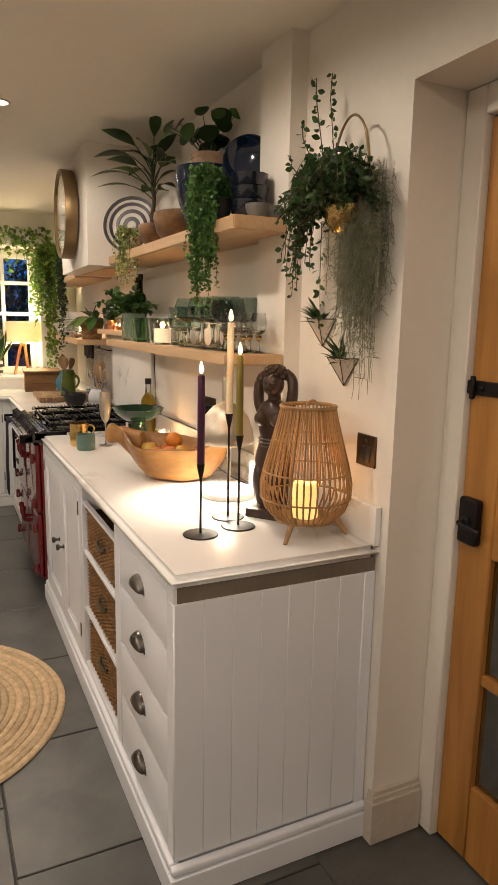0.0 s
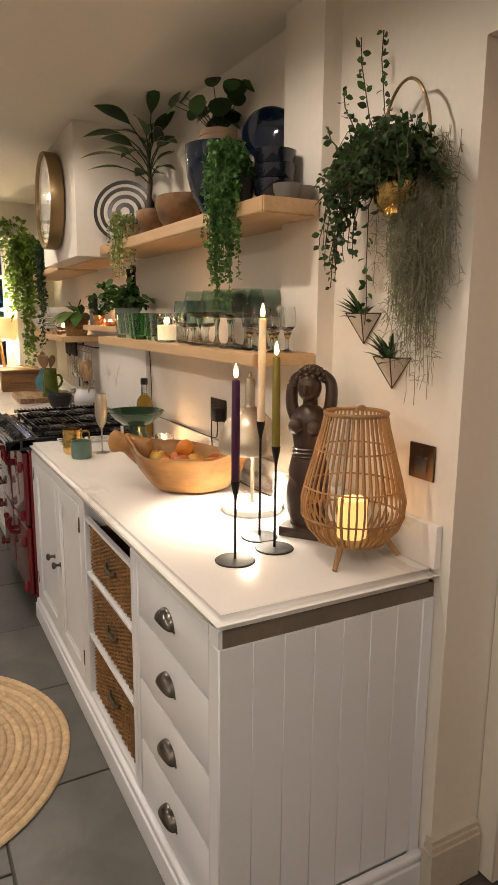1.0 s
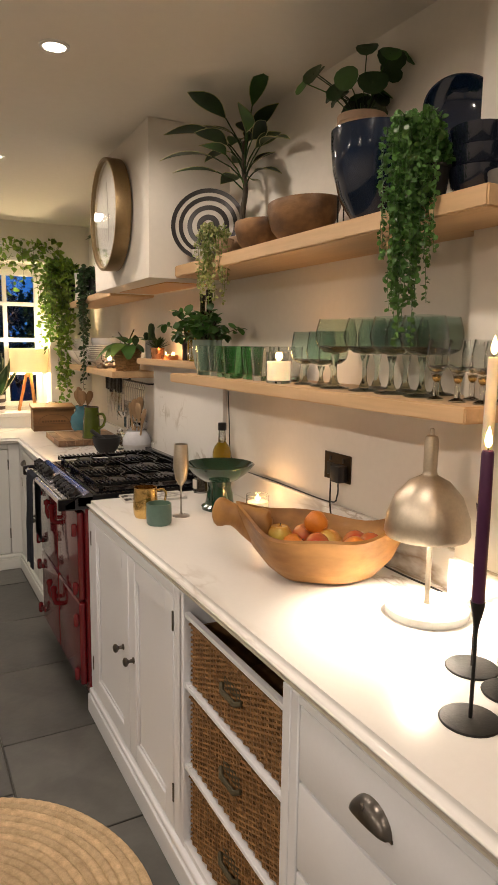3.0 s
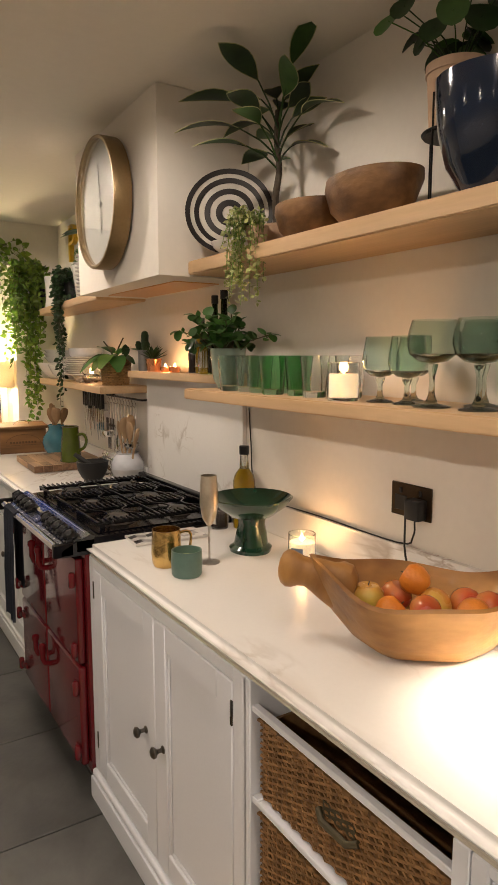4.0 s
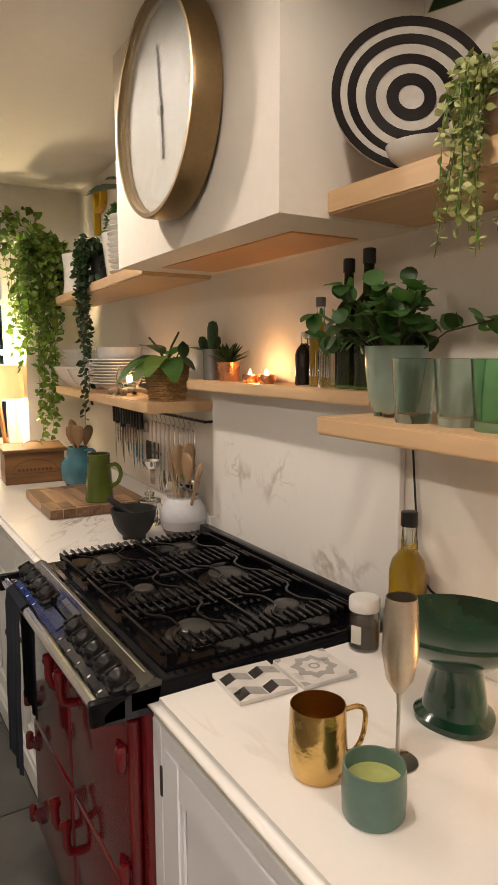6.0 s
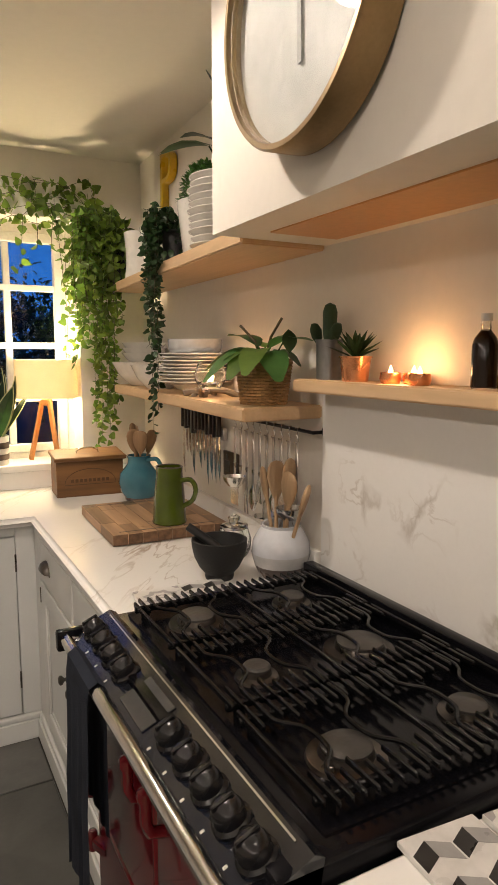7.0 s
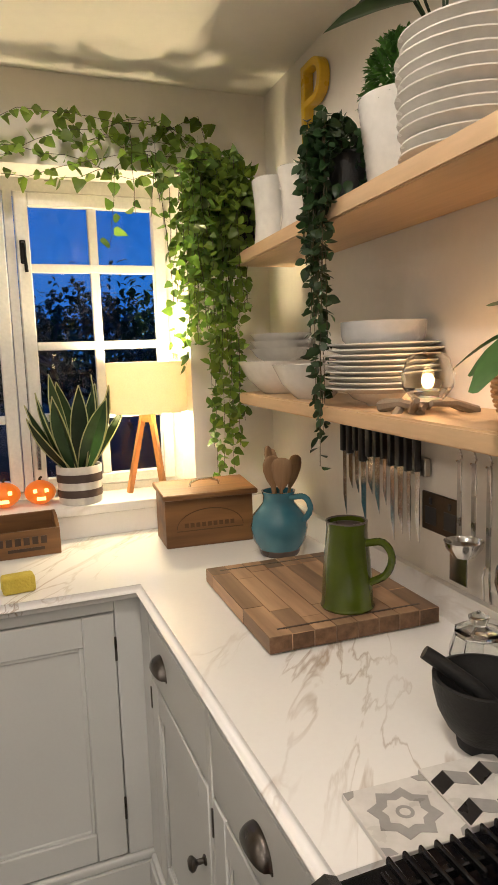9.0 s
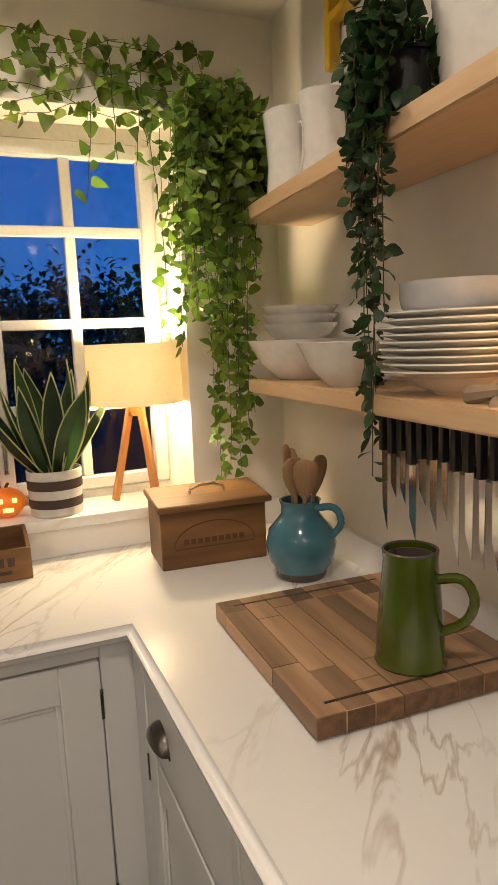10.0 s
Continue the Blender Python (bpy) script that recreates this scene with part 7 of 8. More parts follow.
for k, kd in enumerate(kinds):
    y = -0.20 + 0.046 * k
    hook = part("hook", tubed([(-0.042, y, 0.006), (-0.048, y, 0.004), (-0.050, y, -0.012), (-0.044, y, -0.028), (-0.050, y, -0.040), (-0.058, y, -0.034)], 0.0022, n=6), "chrome", rl)
    u = thing(kd if kd != "fork" else "serving_fork", rl.matrix_basis @ pose(-0.050, y, -0.040), "stainless steel kitchen " + kd + " hanging from the rail", "utensil", "hanging utensils")
    L = 0.17 + 0.03 * math.sin(k * 2.1)
    part("handle", boxed(-0.002, 0.002, -0.007, 0.007, -L, 0.006, 0.0015), "steel", u)
    bm = bmesh.new()
    if kd == "ladle":
        lathe(bm, [(0.0, -0.03), (0.022, -0.026), (0.036, -0.008), (0.040, 0.006), (0.038, 0.006), (0.034, -0.006), (0.0, -0.027)], 20, at=(-0.022, 0, -L - 0.012))
    elif kd == "whisk":
        for q in range(5):
            b = math.pi * q / 5
            pts = [(0.026 * math.sin(math.pi * s / 10) * math.cos(b) * (1.2 if s < 6 else 1), 0.026 * math.sin(math.pi * s / 10) * math.sin(b), -L - 0.095 * math.sin(math.pi * s / 20)) for s in range(11)]
            tube(bm, pts, 0.0012, 4)
            tube(bm, [(-x, -y2, z) for x, y2, z in pts], 0.0012, 4)
    elif kd == "spatula":
        box(bm, -0.0015, 0.0015, -0.030, 0.030, -L - 0.085, -L, 0.001)
    elif kd == "masher":
        lathe(bm, [(0.0, 0.0), (0.038, 0.0), (0.038, 0.004), (0.0, 0.004)], 20, at=(0, 0, -L - 0.05))
        tube(bm, [(0, -0.02, -L - 0.048), (0, -0.015, -L - 0.01), (0, 0, -L + 0.004), (0, 0.015, -L - 0.01), (0, 0.02, -L - 0.048)], 0.003, 6)
    elif kd in ("fork", "tongs"):
        for q in (-0.012, 0.0, 0.012) if kd == "fork" else (-0.010, 0.010):
            tube(bm, [(0, q * 0.6, -L + 0.004), (-0.004, q, -L - 0.02), (0, q, -L - 0.07)], 0.0024, 5)
    else:
        lathe(bm, [(0.0, -0.042), (0.016, -0.034), (0.027, -0.010), (0.024, 0.020), (0.008, 0.044), (0.006, 0.046)], 18, at=(0, 0, -L - 0.036), squash=1.0)
        bmesh.ops.scale(bm, vec=(0.25, 1, 1), verts=bm.verts)
    part("head", bm, "chrome", u)

# ---- far worktop ----
mt_ = thing("mortar", (1.855, 5.570, CT), "black stone mortar with a pestle resting in it", "mortar")
part("bowl", lathed([(0.0, 0.0), (0.039, 0.0), (0.041, 0.008), (0.040, 0.016), (0.056, 0.034), (0.070, 0.062), (0.077, 0.092), (0.078, 0.112), (0.071, 0.113), (0.067, 0.080), (0.046, 0.038), (0.0, 0.026)], n=36), "matt_black", mt_)
part("pestle", tubed([(0.015, -0.02, 0.056), (-0.010, 0.008, 0.092), (-0.060, 0.040, 0.134), (-0.074, 0.050, 0.145)], 0.013, n=12, taper=0.011), "matt_black", mt_)
uj = thing("utensil_jar", (2.012, 5.498, CT), "white and grey glazed jar full of wooden spoons", "jar")
part("jar", lathed([(0.0, 0.0), (0.055, 0.0), (0.058, 0.006), (0.072, 0.035), (0.082, 0.075), (0.080, 0.105), (0.062, 0.138), (0.054, 0.146), (0.056, 0.154), (0.050, 0.154), (0.048, 0.144), (0.070, 0.10), (0.0, 0.02)], n=40), "blue_white_glaze", uj)
part("glaze_band", lathed([(0.0745, 0.040), (0.0835, 0.074), (0.0800, 0.058), (0.0745, 0.040)], n=40), "grey_glaze", uj)
part("base_band", lathed([(0.0585, 0.004), (0.0735, 0.034), (0.0747, 0.040), (0.0600, 0.006)], n=40), "brown_glaze", uj)
for k, (dx, dy, tilt, L) in enumerate(((-0.02, 0.02, -7, 0.285), (0.0, -0.01, 4, 0.300), (0.0, -0.03, 26, 0.270), (-0.01, 0.03, -14, 0.27), (0.02, 0.0, 12, 0.275))):
    bm = tubed([(0, 0, 0), (0, 0, L - 0.06)], 0.0055, n=7)
    lathe(bm, [(0.006, -0.095), (0.014, -0.080), (0.024, -0.058), (0.031, -0.028), (0.029, -0.006), (0.020, 0.010), (0.008, 0.016), (0.0, 0.017)], 20, at=(0, 0, L - 0.005), squash=0.32)
    u = thing("wooden_spoon", (uj.matrix_basis @ pose(dx * 0.5, dy * 0.5, 0.03, tilt, 4 - 2 * k, 0) @ pose(0, 0, 0, 0, 0, 25 * k)), "worn wooden cooking spoon standing in a jar", "spoon", "wooden spoons")
    part("spoon_body", bm, "pale_spoon", u)
cr = thing("glass_ornament", (1.985, 5.735, CT), "faceted clear glass jar catching the light", "jar")
part("body", lathed([(0.0, 0.0), (0.040, 0.0), (0.050, 0.02), (0.055, 0.055), (0.044, 0.088), (0.040, 0.088), (0.049, 0.055), (0.044, 0.022), (0.0, 0.010)], n=9), "clear_glass", cr)
part("stopper", lathed([(0.0, 0.0), (0.042, 0.0), (0.045, 0.008), (0.014, 0.018), (0.020, 0.034), (0.0, 0.046)], n=9), "clear_glass", cr, at=(0, 0, 0.088))

# chopping board built of staves
bd = thing("chopping_board", pose(1.883, 6.213, CT, 0, 0, -2.0), "thick butcher-block walnut chopping board with juice groove", "chopping board")
BW, BL, BH = 0.405, 0.475, 0.040
r = random.Random(6)
ns = 8
for k in range(ns):
    xa = -BW / 2 + BW * k / ns
    cuts = sorted([-BL / 2, -BL / 2 + BL * r.uniform(0.15, 0.4), -BL / 2 + BL * r.uniform(0.7, 0.9), BL / 2])
    for ya, yb in zip(cuts, cuts[1:]):
        st = part("stave", boxed(xa + 0.0002, xa + BW / ns - 0.0002, ya + 0.0002, yb - 0.0002, 0.004, BH, 0.0012), "walnut", bd)
        # end faces take end grain with the front edge's shade coloured in
        st.data.materials.append(M["end_grain"])
        for p in st.data.polygons:
            if abs(p.normal.y) > 0.9:
                p.material_index = 1
g = 0.030
for a in ((-BW / 2 + g, BW / 2 - g, BL / 2 - g - 0.006, BL / 2 - g), (-BW / 2 + g, BW / 2 - g, -BL / 2 + g, -BL / 2 + g + 0.006)):
    part("groove", boxed(*a, BH - 0.002, BH + 0.0006), "ebony", bd)
for sx in (-0.16, 0.16):
    for sy in (-0.2, 0.2):
        part("foot", lathed([(0.0, 0.0), (0.012, 0.0), (0.012, 0.004), (0.0, 0.004)], n=12), "black_plastic", bd, at=(sx, sy, 0))

gj = thing("green_jug", (1.900, 6.065, CT + BH), "olive-green glazed tapered jug with a handle", "jug")
part("body", lathed([(0.0, 0.0), (0.058, 0.0), (0.061, 0.005), (0.058, 0.012), (0.0565, 0.05), (0.051, 0.12), (0.0455, 0.178), (0.0465, 0.196), (0.0430, 0.196), (0.044, 0.178), (0.047, 0.12), (0.049, 0.03), (0.0, 0.012)], n=34, wob=0.01), "green_glaze", gj)
part("handle", tubed(eased([(0.026, -0.034, 0.150), (0.052, -0.066, 0.156), (0.064, -0.082, 0.125), (0.056, -0.070, 0.085), (0.034, -0.042, 0.062)]), 0.0085, n=9), "green_glaze", gj)
part("inside", lathed([(0.0, 0.140), (0.0425, 0.142), (0.0425, 0.186), (0.0405, 0.186), (0.0405, 0.146), (0.0, 0.146)], n=24), "brown_glaze", gj)
part("rim", tubed(arc((0, 0, 0.1965), 0.0448, 0, 360, 32, "xy"), 0.0024, n=6, caps=False), "brown_glaze", gj, "worn brown rim")

bj = thing("blue_jug", (1.975, 6.610, CT), "round teal glazed jug with an unglazed brown foot, holding spoons", "jug")
part("body", lathed([(0.0630, 0.018), (0.080, 0.045), (0.088, 0.085), (0.080, 0.122), (0.058, 0.148), (0.048, 0.162), (0.047, 0.182), (0.052, 0.196), (0.046, 0.196), (0.043, 0.180), (0.046, 0.15), (0.074, 0.095), (0.0, 0.030)], n=38), "teal_glaze", bj)
part("foot_band", lathed([(0.0, 0.0), (0.056, 0.0), (0.060, 0.005), (0.0645, 0.020), (0.0675, 0.030), (0.060, 0.022), (0.0, 0.018)], n=38), "brown_glaze", bj)
part("handle", tubed(eased([(0.022, -0.040, 0.180), (0.050, -0.080, 0.185), (0.062, -0.092, 0.150), (0.050, -0.066, 0.110)]), 0.009, n=9), "teal_glaze", bj)
for k, (tx, ty, L) in enumerate(((10, -9, 0.262), (-8, 6, 0.275), (3, 12, 0.265), (-15, -5, 0.260), (-4, -14, 0.25))):
    u = thing("wooden_spoon", bj.matrix_basis @ pose(0, 0, 0.045, tx, ty, 50 * k), "dark wooden cooking spoon standing in a jug", "spoon", "wooden spoons")
    bm = tubed([(0, 0, 0), (0, 0, L - 0.06)], 0.005, n=7)
    wide = 0.9 + 0.12 * (k % 2)
    lathe(bm, [(q * wide, z) for q, z in ((0.005, -0.088), (0.014, -0.074), (0.025, -0.052), (0.032, -0.026), (0.031, -0.004), (0.023, 0.011), (0.010, 0.017), (0.0, 0.018))], 20, at=(0, 0, L - 0.005), squash=0.28)
    part("spoon_body", bm, "spoon_wood", u)

# bread box
bb = thing("bread_box", pose(1.820, 6.880, CT, 0, 0, -4), "stained wooden bread box with a hinged lid and metal handle", "box")
part("body", boxed(-0.145, 0.145, -0.085, 0.085, 0.0, 0.165, 0.003), "crate_wood", bb)
bm = boxed(-0.156, 0.156, -0.100, 0.096, 0.167, 0.185, 0.004)
part("lid", turned(bm, pose(0, 0, 0, 4, 0, 0)), "crate_wood", bb)
part("handle", tubed([(-0.05, -0.02, 0.180), (-0.046, -0.022, 0.197), (-0.02, -0.024, 0.207), (0.02, -0.024, 0.207), (0.046, -0.022, 0.197), (0.05, -0.02, 0.180)], 0.004, n=8), "chrome", bb)
part("printed_arch", tubed([(0.110 * math.cos(math.pi * q / 20), -0.0862, 0.060 + 0.062 * math.sin(math.pi * q / 20)) for q in range(21)], 0.0014, n=4), "faded_print", bb, "dark printed arch")
for k in range(9):
    part("printed_bar", boxed(-0.085 + 0.019 * k, -0.072 + 0.019 * k, -0.0866, -0.0849, 0.064, 0.078), "faded_print", bb)
part("printed_line", boxed(-0.11, 0.11, -0.0866, -0.0849, 0.052, 0.055), "faded_print", bb)

# crate with unreadable print, sponge
wc = thing("wooden_crate", pose(1.245, 6.985, CT, 0, 0, 2), "small stained wooden crate with dark print", "crate")
part("front", boxed(-0.11, 0.11, -0.055, -0.045, 0.0, 0.085, 0.002), "crate_wood", wc)
part("back", boxed(-0.11, 0.11, 0.045, 0.055, 0.0, 0.12, 0.002), "crate_wood", wc)
part("bottom", boxed(-0.11, 0.11, -0.045, 0.045, 0.0, 0.008), "crate_wood", wc)
for s in (-1, 1):
    bm = bmesh.new()
    prism(bm, [(-0.045, 0.008), (0.045, 0.008), (0.045, 0.118), (0.0, 0.110), (-0.045, 0.085)], -0.005, 0.005)
    part("side", bm, "crate_wood", wc, at=Matrix.Translation((s * 0.105, 0, 0)) @ Matrix(((0, 0, 1, 0), (1, 0, 0, 0), (0, 1, 0, 0), (0, 0, 0, 1))))
for k in range(6):
    part("printed_bar", boxed(-0.080 + 0.026 * k, -0.062 + 0.026 * k, -0.0566, -0.0549, 0.040, 0.064), "ebony", wc)
part("printed_bar", boxed(-0.05, 0.06, -0.0566, -0.0549, 0.020, 0.030), "ebony", wc)
solo("sponge", boxed(-0.042, 0.042, -0.028, 0.028, 0, 0.045, 0.008, 3), "sponge", (1.215, 6.625, CT), "yellow washing-up sponge on the marble", "sponge", rz=6)

# ---- window sill ----
SILL = 1.035
sv = thing("snake_plant", (1.452, 7.140, SILL), "snake plant with cream-edged leaves in a striped pot", "plant")
part("pot", lathed([(0.0, 0.0), (0.070, 0.0), (0.073, 0.003), (0.078, 0.132), (0.073, 0.132), (0.070, 0.118), (0.0, 0.115)], n=40), "white_paint_stripe", sv)
for za, zb in ((0.026, 0.052), (0.078, 0.106)):
    part("stripe", lathed([(0.0735 + 0.0385 * za, za), (0.0735 + 0.0385 * zb, zb), (0.0745 + 0.0385 * zb, zb), (0.0745 + 0.0385 * za, za)], n=40), "brown_stripe", sv)
part("soil", lathed([(0.0, 0.116), (0.069, 0.119), (0.069, 0.123), (0.0, 0.126)], n=24), "soil", sv)
r = random.Random(19)
for k in range(13):
    a = k * 2.4
    lean = 0.12 + 0.80 * (k / 13)
    L = 0.32 - 0.07 * (k / 13) + r.uniform(-0.03, 0.02)
    w = Vector((math.cos(a) * lean, math.sin(a) * lean * 0.6, 1.0))
    base = Vector((0.030 * math.cos(a), 0.026 * math.sin(a), 0.118))
    bm = bmesh.new()
    rims = leaf(bm, base, w, L, r.uniform(0.056, 0.070), "strap", r.uniform(0.3, 0.6), r.uniform(-0.12, 0.16), up=Vector((math.cos(a + r.uniform(-0.7, 0.7)), math.sin(a), 0.0)), segs=8)
    lf = part("leaf", bm, "leaf_dark", sv)
    bm = bmesh.new()
    for rim in rims:
        tube(bm, rim, 0.0022, 5)
    part("leaf_margin", bm, "leaf_edge", lf, "cream leaf margin")

tl_ = thing("tripod_lamp", (1.712, 7.165, SILL), "lit table lamp with wooden tripod legs and cream drum shade", "lamp")
for k in range(3):
    a = radians(-70 + 120 * k)
    part("leg", tubed([(0.020 * math.cos(a), 0.020 * math.sin(a), 0.285), (0.082 * math.cos(a), 0.082 * math.sin(a), 0.004)], 0.0125, n=4), "lamp_wood", tl_)
part("hub", lathed([(0.0, 0.260), (0.026, 0.262), (0.026, 0.292), (0.010, 0.300), (0.010, 0.330)], n=18), "lamp_wood", tl_)
part("shade", lathed([(0.142, 0.300), (0.142, 0.478), (0.1405, 0.478), (0.1405, 0.300), (0.142, 0.300)], n=48), "shade", tl_)
part("bulb", lathed([(0.012, 0.318), (0.018, 0.330), (0.026, 0.346), (0.024, 0.362), (0.0, 0.372)], n=18), "bulb", tl_)
lamp("table_lamp_light", "POINT", (1.712, 7.165, SILL + 0.402), 27, (1.0, 0.78, 0.45), 0.04)

for x, s in ((1.318, 0.053), (1.200, 0.055)):
    pk = thing("pumpkin_light", (x, 7.165, SILL), "small glowing orange pumpkin light", "ornament", "pumpkin lights")
    bm = bmesh.new()
    n, rows = 40, []
    for i in range(11):
        b = math.pi * i / 10
        ring = []
        for q in range(n):
            a = 2 * math.pi * q / n
            rr = s * math.sin(b) * (0.93 + 0.07 * abs(math.cos(4.5 * a))) + 0.0005
            ring.append(bm.verts.new((rr * math.cos(a), rr * math.sin(a), s * 0.82 - s * 0.82 * math.cos(b) * (1 - 0.12 * math.sin(b)))))
        rows.append(ring)
    for a, b in zip(rows, rows[1:]):
        for q in range(n):
            bm.faces.new((a[q], a[(q + 1) % n], b[(q + 1) % n], b[q]))
    part("shell", bm, "pumpkin", pk)
    part("stalk", tubed([(0, 0, s * 1.58), (0.003, 0, s * 1.75), (0.009, 0, s * 1.85)], 0.005, n=7, taper=0.004), "stem", pk)
    for dx, dz, w in ((-0.35, 1.05, 0.24), (0.35, 1.05, 0.24), (0.0, 0.55, 0.55)):
        part("cut_out", boxed(dx * s - w * s / 2, dx * s + w * s / 2, -s * 1.0, -s * 0.80, dz * s - 0.10 * s, dz * s + 0.12 * s, 0.001), "pumpkin_glow", pk)
# ---- wall planter and geometric planters by the door ----
wpn = thing("hanging_planter", (2.055, 2.535, 1.785), "lush fern-like plant in a brass half-round wall planter with a hoop", "plant")
part("hoop", tubed([(-0.012, -0.012 + 0.088 * math.cos(2 * math.pi * q / 48), 0.150 + 0.160 * math.sin(2 * math.pi * q / 48)) for q in range(49)], 0.0038, n=7, caps=False), "clock_case", wpn)
part("planter_bowl", lathed([(0.0, 0.0), (0.026, 0.006), (0.046, 0.034), (0.052, 0.075), (0.049, 0.075), (0.043, 0.036), (0.0, 0.012)], n=28, squash=1.35), "brass", wpn, "warm brass planter bowl", at=Matrix.Translation((-0.02, 0, 0.0)))
part("soil", lathed([(0.0, 0.060), (0.046, 0.062), (0.046, 0.068), (0.0, 0.070)], n=20, squash=1.35), "soil", wpn, at=Matrix.Translation((-0.02, 0, 0.0)))
r = random.Random(23)
bl, bs = bmesh.new(), bmesh.new()
for k in range(210):
    w = Vector((r.gauss(-0.32, 0.45), r.gauss(0.10, 0.62), r.uniform(0.0, 1.5))).normalized()
    if w.x > 0.1:
        w.x *= 0.15
    L = r.uniform(0.06, 0.155)
    s0 = Vector((-0.02, r.uniform(-0.05, 0.05), 0.07))
    s1 = s0 + w * L + Vector((0, 0, 0.02))
    s1.x = min(s1.x, 0.030)
    s2 = s1 + Vector((w.x * 0.05, w.y * 0.07, -0.06))
    s2.x = min(s2.x, 0.034)
    pts = [s0, s0.lerp(s1, 0.5) + Vector((0, 0, 0.02)), s1, s2]
    tube(bs, pts, 0.0014, 4)
    dress(bl, r, pts, 0.0095, 0.020, "oval", 0.3, 0.15, 0.66)
for y, z, ex in ((0.13, 0.44, 0.0), (0.03, 0.42, -0.01), (0.17, 0.33, -0.02), (0.22, 0.25, -0.03)):
    pts = [Vector((-0.02, y * 0.3, 0.08)), Vector((-0.05, y * 0.6, z * 0.55)), Vector((-0.05 + ex, y * 0.9, z * 0.85)), Vector((-0.045 + ex, y, z))]
    tube(bs, pts, 0.0016, 4)
    dress(bl, r, pts, 0.010, 0.020, "oval", 0.3, -0.1, 0.7)
for k in range(24):
    y0 = r.uniform(0.09, 0.19)
    s1 = Vector((-0.07 + r.gauss(0, 0.02), y0, r.uniform(0.02, 0.16)))
    pts = [Vector((-0.02, 0.02, 0.08)), s1 + Vector((0, 0, 0.03))] + strand(r, s1, r.uniform(0.06, 0.23), 0.014, 7, (0.0, 0.05))
    tube(bs, pts, 0.0013, 4)
    dress(bl, r, pts, 0.011, 0.019, "oval", 0.3, 0.4, 0.7)
pts = strand(r, (-0.045, 0.075, 0.04), 0.30, 0.01, 10)
tube(bs, pts, 0.0013, 4)
dress(bl, r, pts, 0.012, 0.024, "oval", 0.3, 0.4, 0.6)
part("stem", bs, "stem", wpn)["kind"] = "stuff"
part("leaves", bl, "leaf_fern", wpn)["kind"] = "stuff"

ms = thing("air_plant_moss", (2.075, 2.470, 1.885), "long wispy curtain of grey air-plant moss on the wall", "plant")
bl = bmesh.new()
for k in range(230):
    y = r.gauss(0.0, 0.044)
    x = min(0.020, r.gauss(-0.025, 0.020))
    pts = strand(r, (x, y, r.uniform(-0.12, 0.09)), r.uniform(0.14, 0.40) * (1 - 0.25 * min(1, abs(y) / 0.1)), 0.018, 8)
    pts = [Vector((min(p.x, 0.020), p.y, p.z)) for p in pts]
    tube(bl, pts, 0.0007, 3)
    for p in pts[1:]:
        for q in range(4):
            w = rand_way(r)
            w.z -= 0.3
            e = p + w * r.uniform(0.012, 0.030)
            e.x = min(e.x, 0.021)
            tube(bl, [p, p.lerp(e, 0.5) + Vector((0, 0, 0.003)), e], 0.0007, 3)
for k in range(5):
    pts = strand(r, (-0.005, r.uniform(-0.06, 0.05), -0.30), r.uniform(0.15, 0.30), 0.02, 8)
    tube(bl, [Vector((min(p.x, 0.020), p.y, p.z)) for p in pts], 0.0009, 3)
part("moss_strand", bl, "moss_grey", ms)["kind"] = "stuff"


def geo_planter(y, z, s, seed):
    g = thing("geometric_planter", (WX - 0.002, y, z), "faceted pale concrete wall planter with an air plant", "planter", "geometric planters")
    bm = bmesh.new()
    top = [bm.verts.new(p) for p in ((0.0, -s, 0.0), (-0.75 * s, -0.55 * s, 0.0), (-0.75 * s, 0.55 * s, 0.0), (0.0, s, 0.0))]
    inn = [bm.verts.new(p) for p in ((-0.006, -s * 0.85, 0.0), (-0.66 * s, -0.45 * s, 0.0), (-0.66 * s, 0.45 * s, 0.0), (-0.006, s * 0.85, 0.0))]
    tip = bm.verts.new((-0.10 * s, -0.0, -1.35 * s))
    back = bm.verts.new((0.0, 0.0, -1.40 * s))
    low = bm.verts.new((-0.2 * s, 0.0, -0.55 * s))
    for i in range(3):
        bm.faces.new((top[i], top[i + 1], tip))
        bm.faces.new((inn[i + 1], inn[i], low))
    bm.faces.new((inn[0], inn[3], low))
    for i in range(4):
        bm.faces.new((top[i], inn[i], inn[(i + 1) % 4], top[(i + 1) % 4]))
    bm.faces.new((top[0], tip, back))
    bm.faces.new((top[3], back, tip))
    bm.faces.new((top[0], back, top[3]))
    part("shell", bm, "concrete", g, smooth=False)
    rim = ((0.0, -s, 0.0), (-0.75 * s, -0.55 * s, 0.0), (-0.75 * s, 0.55 * s, 0.0), (0.0, s, 0.0))
    for i in range(3):
        part("rim_wire", tubed([rim[i], rim[i + 1]], 0.0016, n=6), "bronze", g)
    for p in rim:
        part("edge_wire", tubed([p, (-0.10 * s, 0.0, -1.35 * s)], 0.0016, n=6), "bronze", g)
    rr = random.Random(seed)
    for k in range(22):
        bm = bmesh.new()
        w = Vector((-abs(rr.gauss(0.3, 0.5)), rr.gauss(0, 0.9), rr.uniform(0.4, 1.4))).normalized()
        leaf(bm, (-0.3 * s, 0, -0.02), w, rr.uniform(0.06, 0.11), 0.014, "strap", 0.5, 0.25)
        part("leaf", bm, "leaf_dark" if k % 3 else "leaf_mid", g)


geo_planter(2.710, 1.555, 0.062, 1)
geo_planter(2.582, 1.442, 0.062, 2)

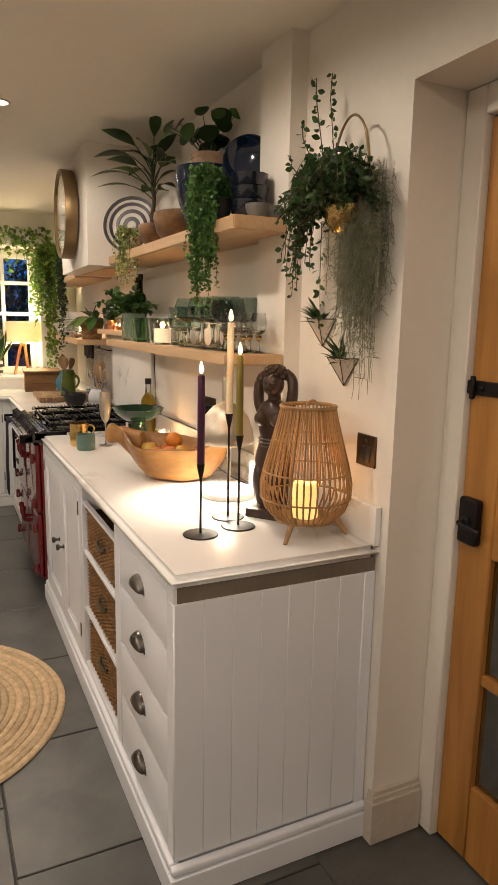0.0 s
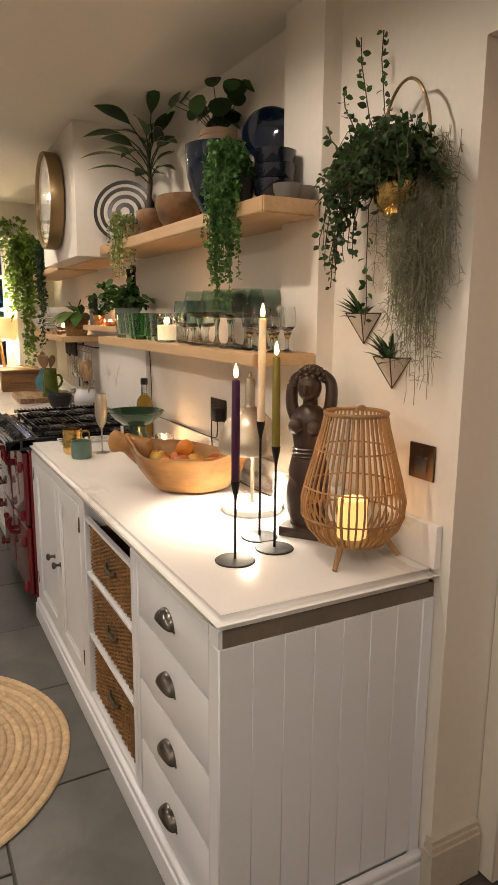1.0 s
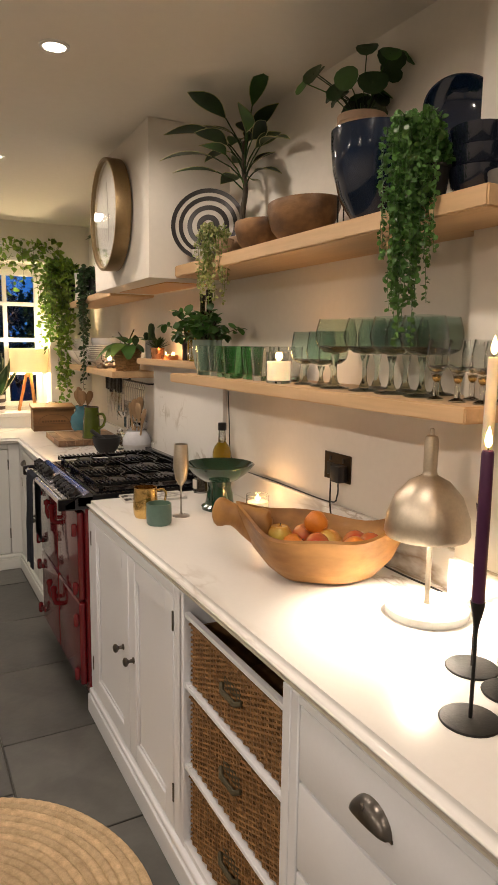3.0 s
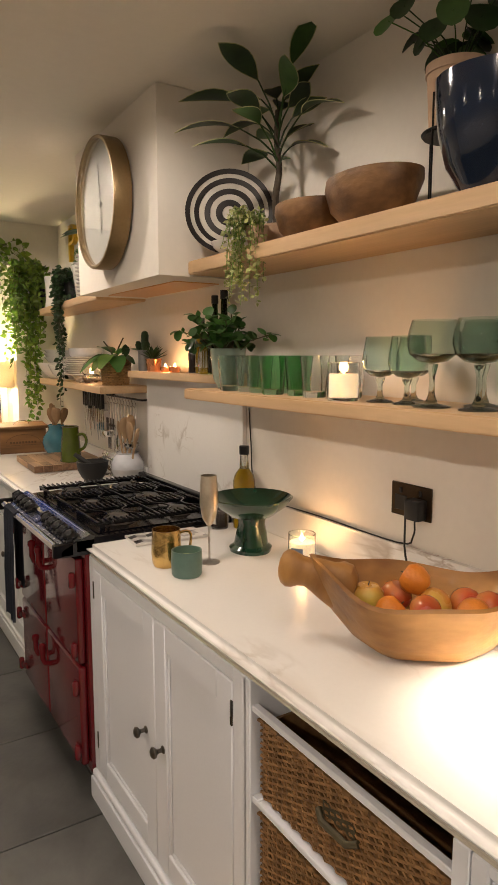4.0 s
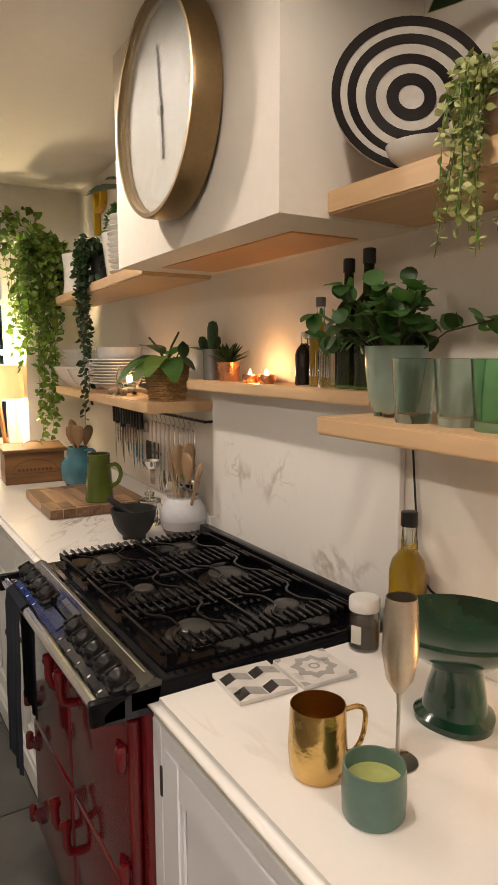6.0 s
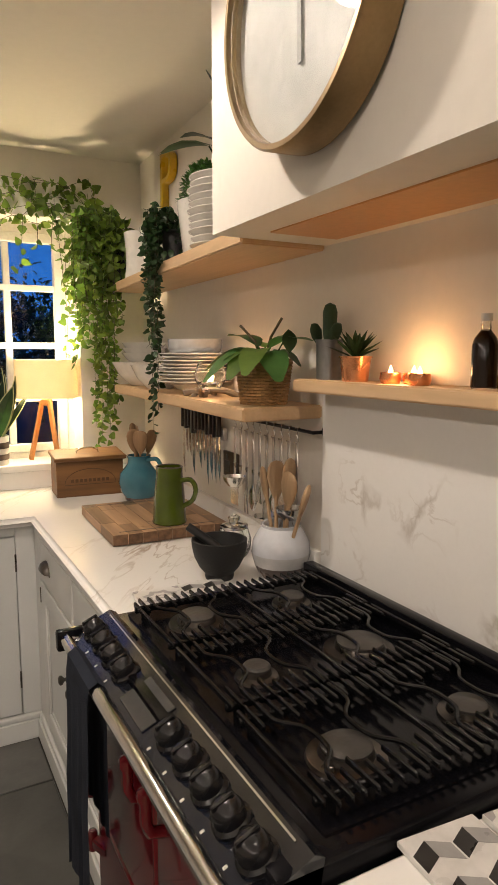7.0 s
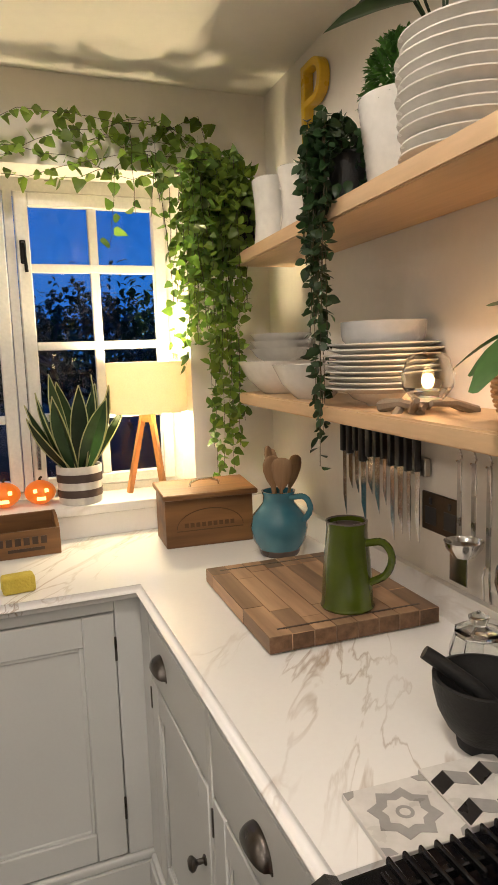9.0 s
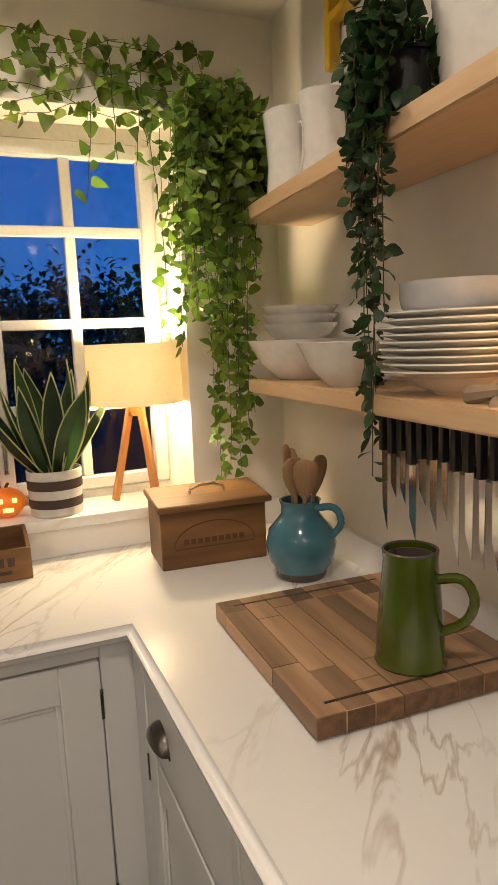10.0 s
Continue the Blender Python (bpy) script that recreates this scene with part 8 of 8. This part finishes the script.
# ---- garden trees at dusk ----
def tree(x, y, h, seed, spread):
    t = thing("tree", (x, y, -0.35), "dark leafy tree outside at dusk", "tree", "garden trees")
    rr = random.Random(seed)
    bm = tubed([(0, 0, 0), (0.1, 0, h * 0.3), (-0.05, 0.1, h * 0.6), (0.05, 0, h * 0.9)], 0.14, n=8, taper=0.03)
    tips = []
    for k in range(9):
        a = rr.uniform(0, 6.28)
        z = h * rr.uniform(0.3, 0.8)
        e = Vector((math.cos(a) * spread * rr.uniform(0.5, 1), math.sin(a) * spread * 0.6, z + h * rr.uniform(0.05, 0.25)))
        tube(bm, [(0, 0, z), Vector((0, 0, z)).lerp(e, 0.5) + Vector((0, 0, 0.1)), e], 0.05, 6, taper=0.012)
        tips.append(e)
    part("trunk", bm, "bark", t)
    bl = bmesh.new()
    for k in range(2600):
        c = tips[k % 9]
        p = c + Vector((rr.gauss(0, spread * 0.28), rr.gauss(0, spread * 0.2), rr.gauss(0, h * 0.10)))
        leaf(bl, p, rand_way(rr), 0.16, 0.10, "oval")
    part("crown", bl, "night_foliage", t)["kind"] = "stuff"


for k, (x, y, h, s) in enumerate(((-1.2, 15.0, 2.8, 1.5), (2.2, 16.0, 2.75, 1.6), (4.6, 14.0, 2.9, 1.6), (7.0, 17.0, 3.1, 1.8), (0.6, 20.0, 3.0, 1.8), (-4.0, 18.0, 3.3, 1.8), (3.4, 21.0, 3.1, 2.0))):
    tree(x, y, h, 100 + k, s)
# ---- slate floor tiles ----
TX, TY = 0.405, 0.605
tile_mesh = mesh_of("floor_tile", boxed(-TX / 2 + 0.003, TX / 2 - 0.003, -TY / 2 + 0.003, TY / 2 - 0.003, -0.010, 0.0, 0.0025), "slate")
rr = random.Random(4)
i = 0
for ix in range(-6, 6):
    for iy in range(-3, 13):
        cx = 1.305 + (ix - 1) * TX
        cy = 0.2 + iy * TY + (0.5 * TY if ix % 2 else 0.0)
        if -2.2 < cx < 2.0 and -1.3 < cy < 7.0:
            o = new("floor_tile", tile_mesh)
            o.parent = floor
            o.matrix_basis = pose(cx, cy, rr.uniform(-0.0012, 0.0), rr.uniform(-0.1, 0.1), rr.uniform(-0.1, 0.1), rr.choice((0, 180)))
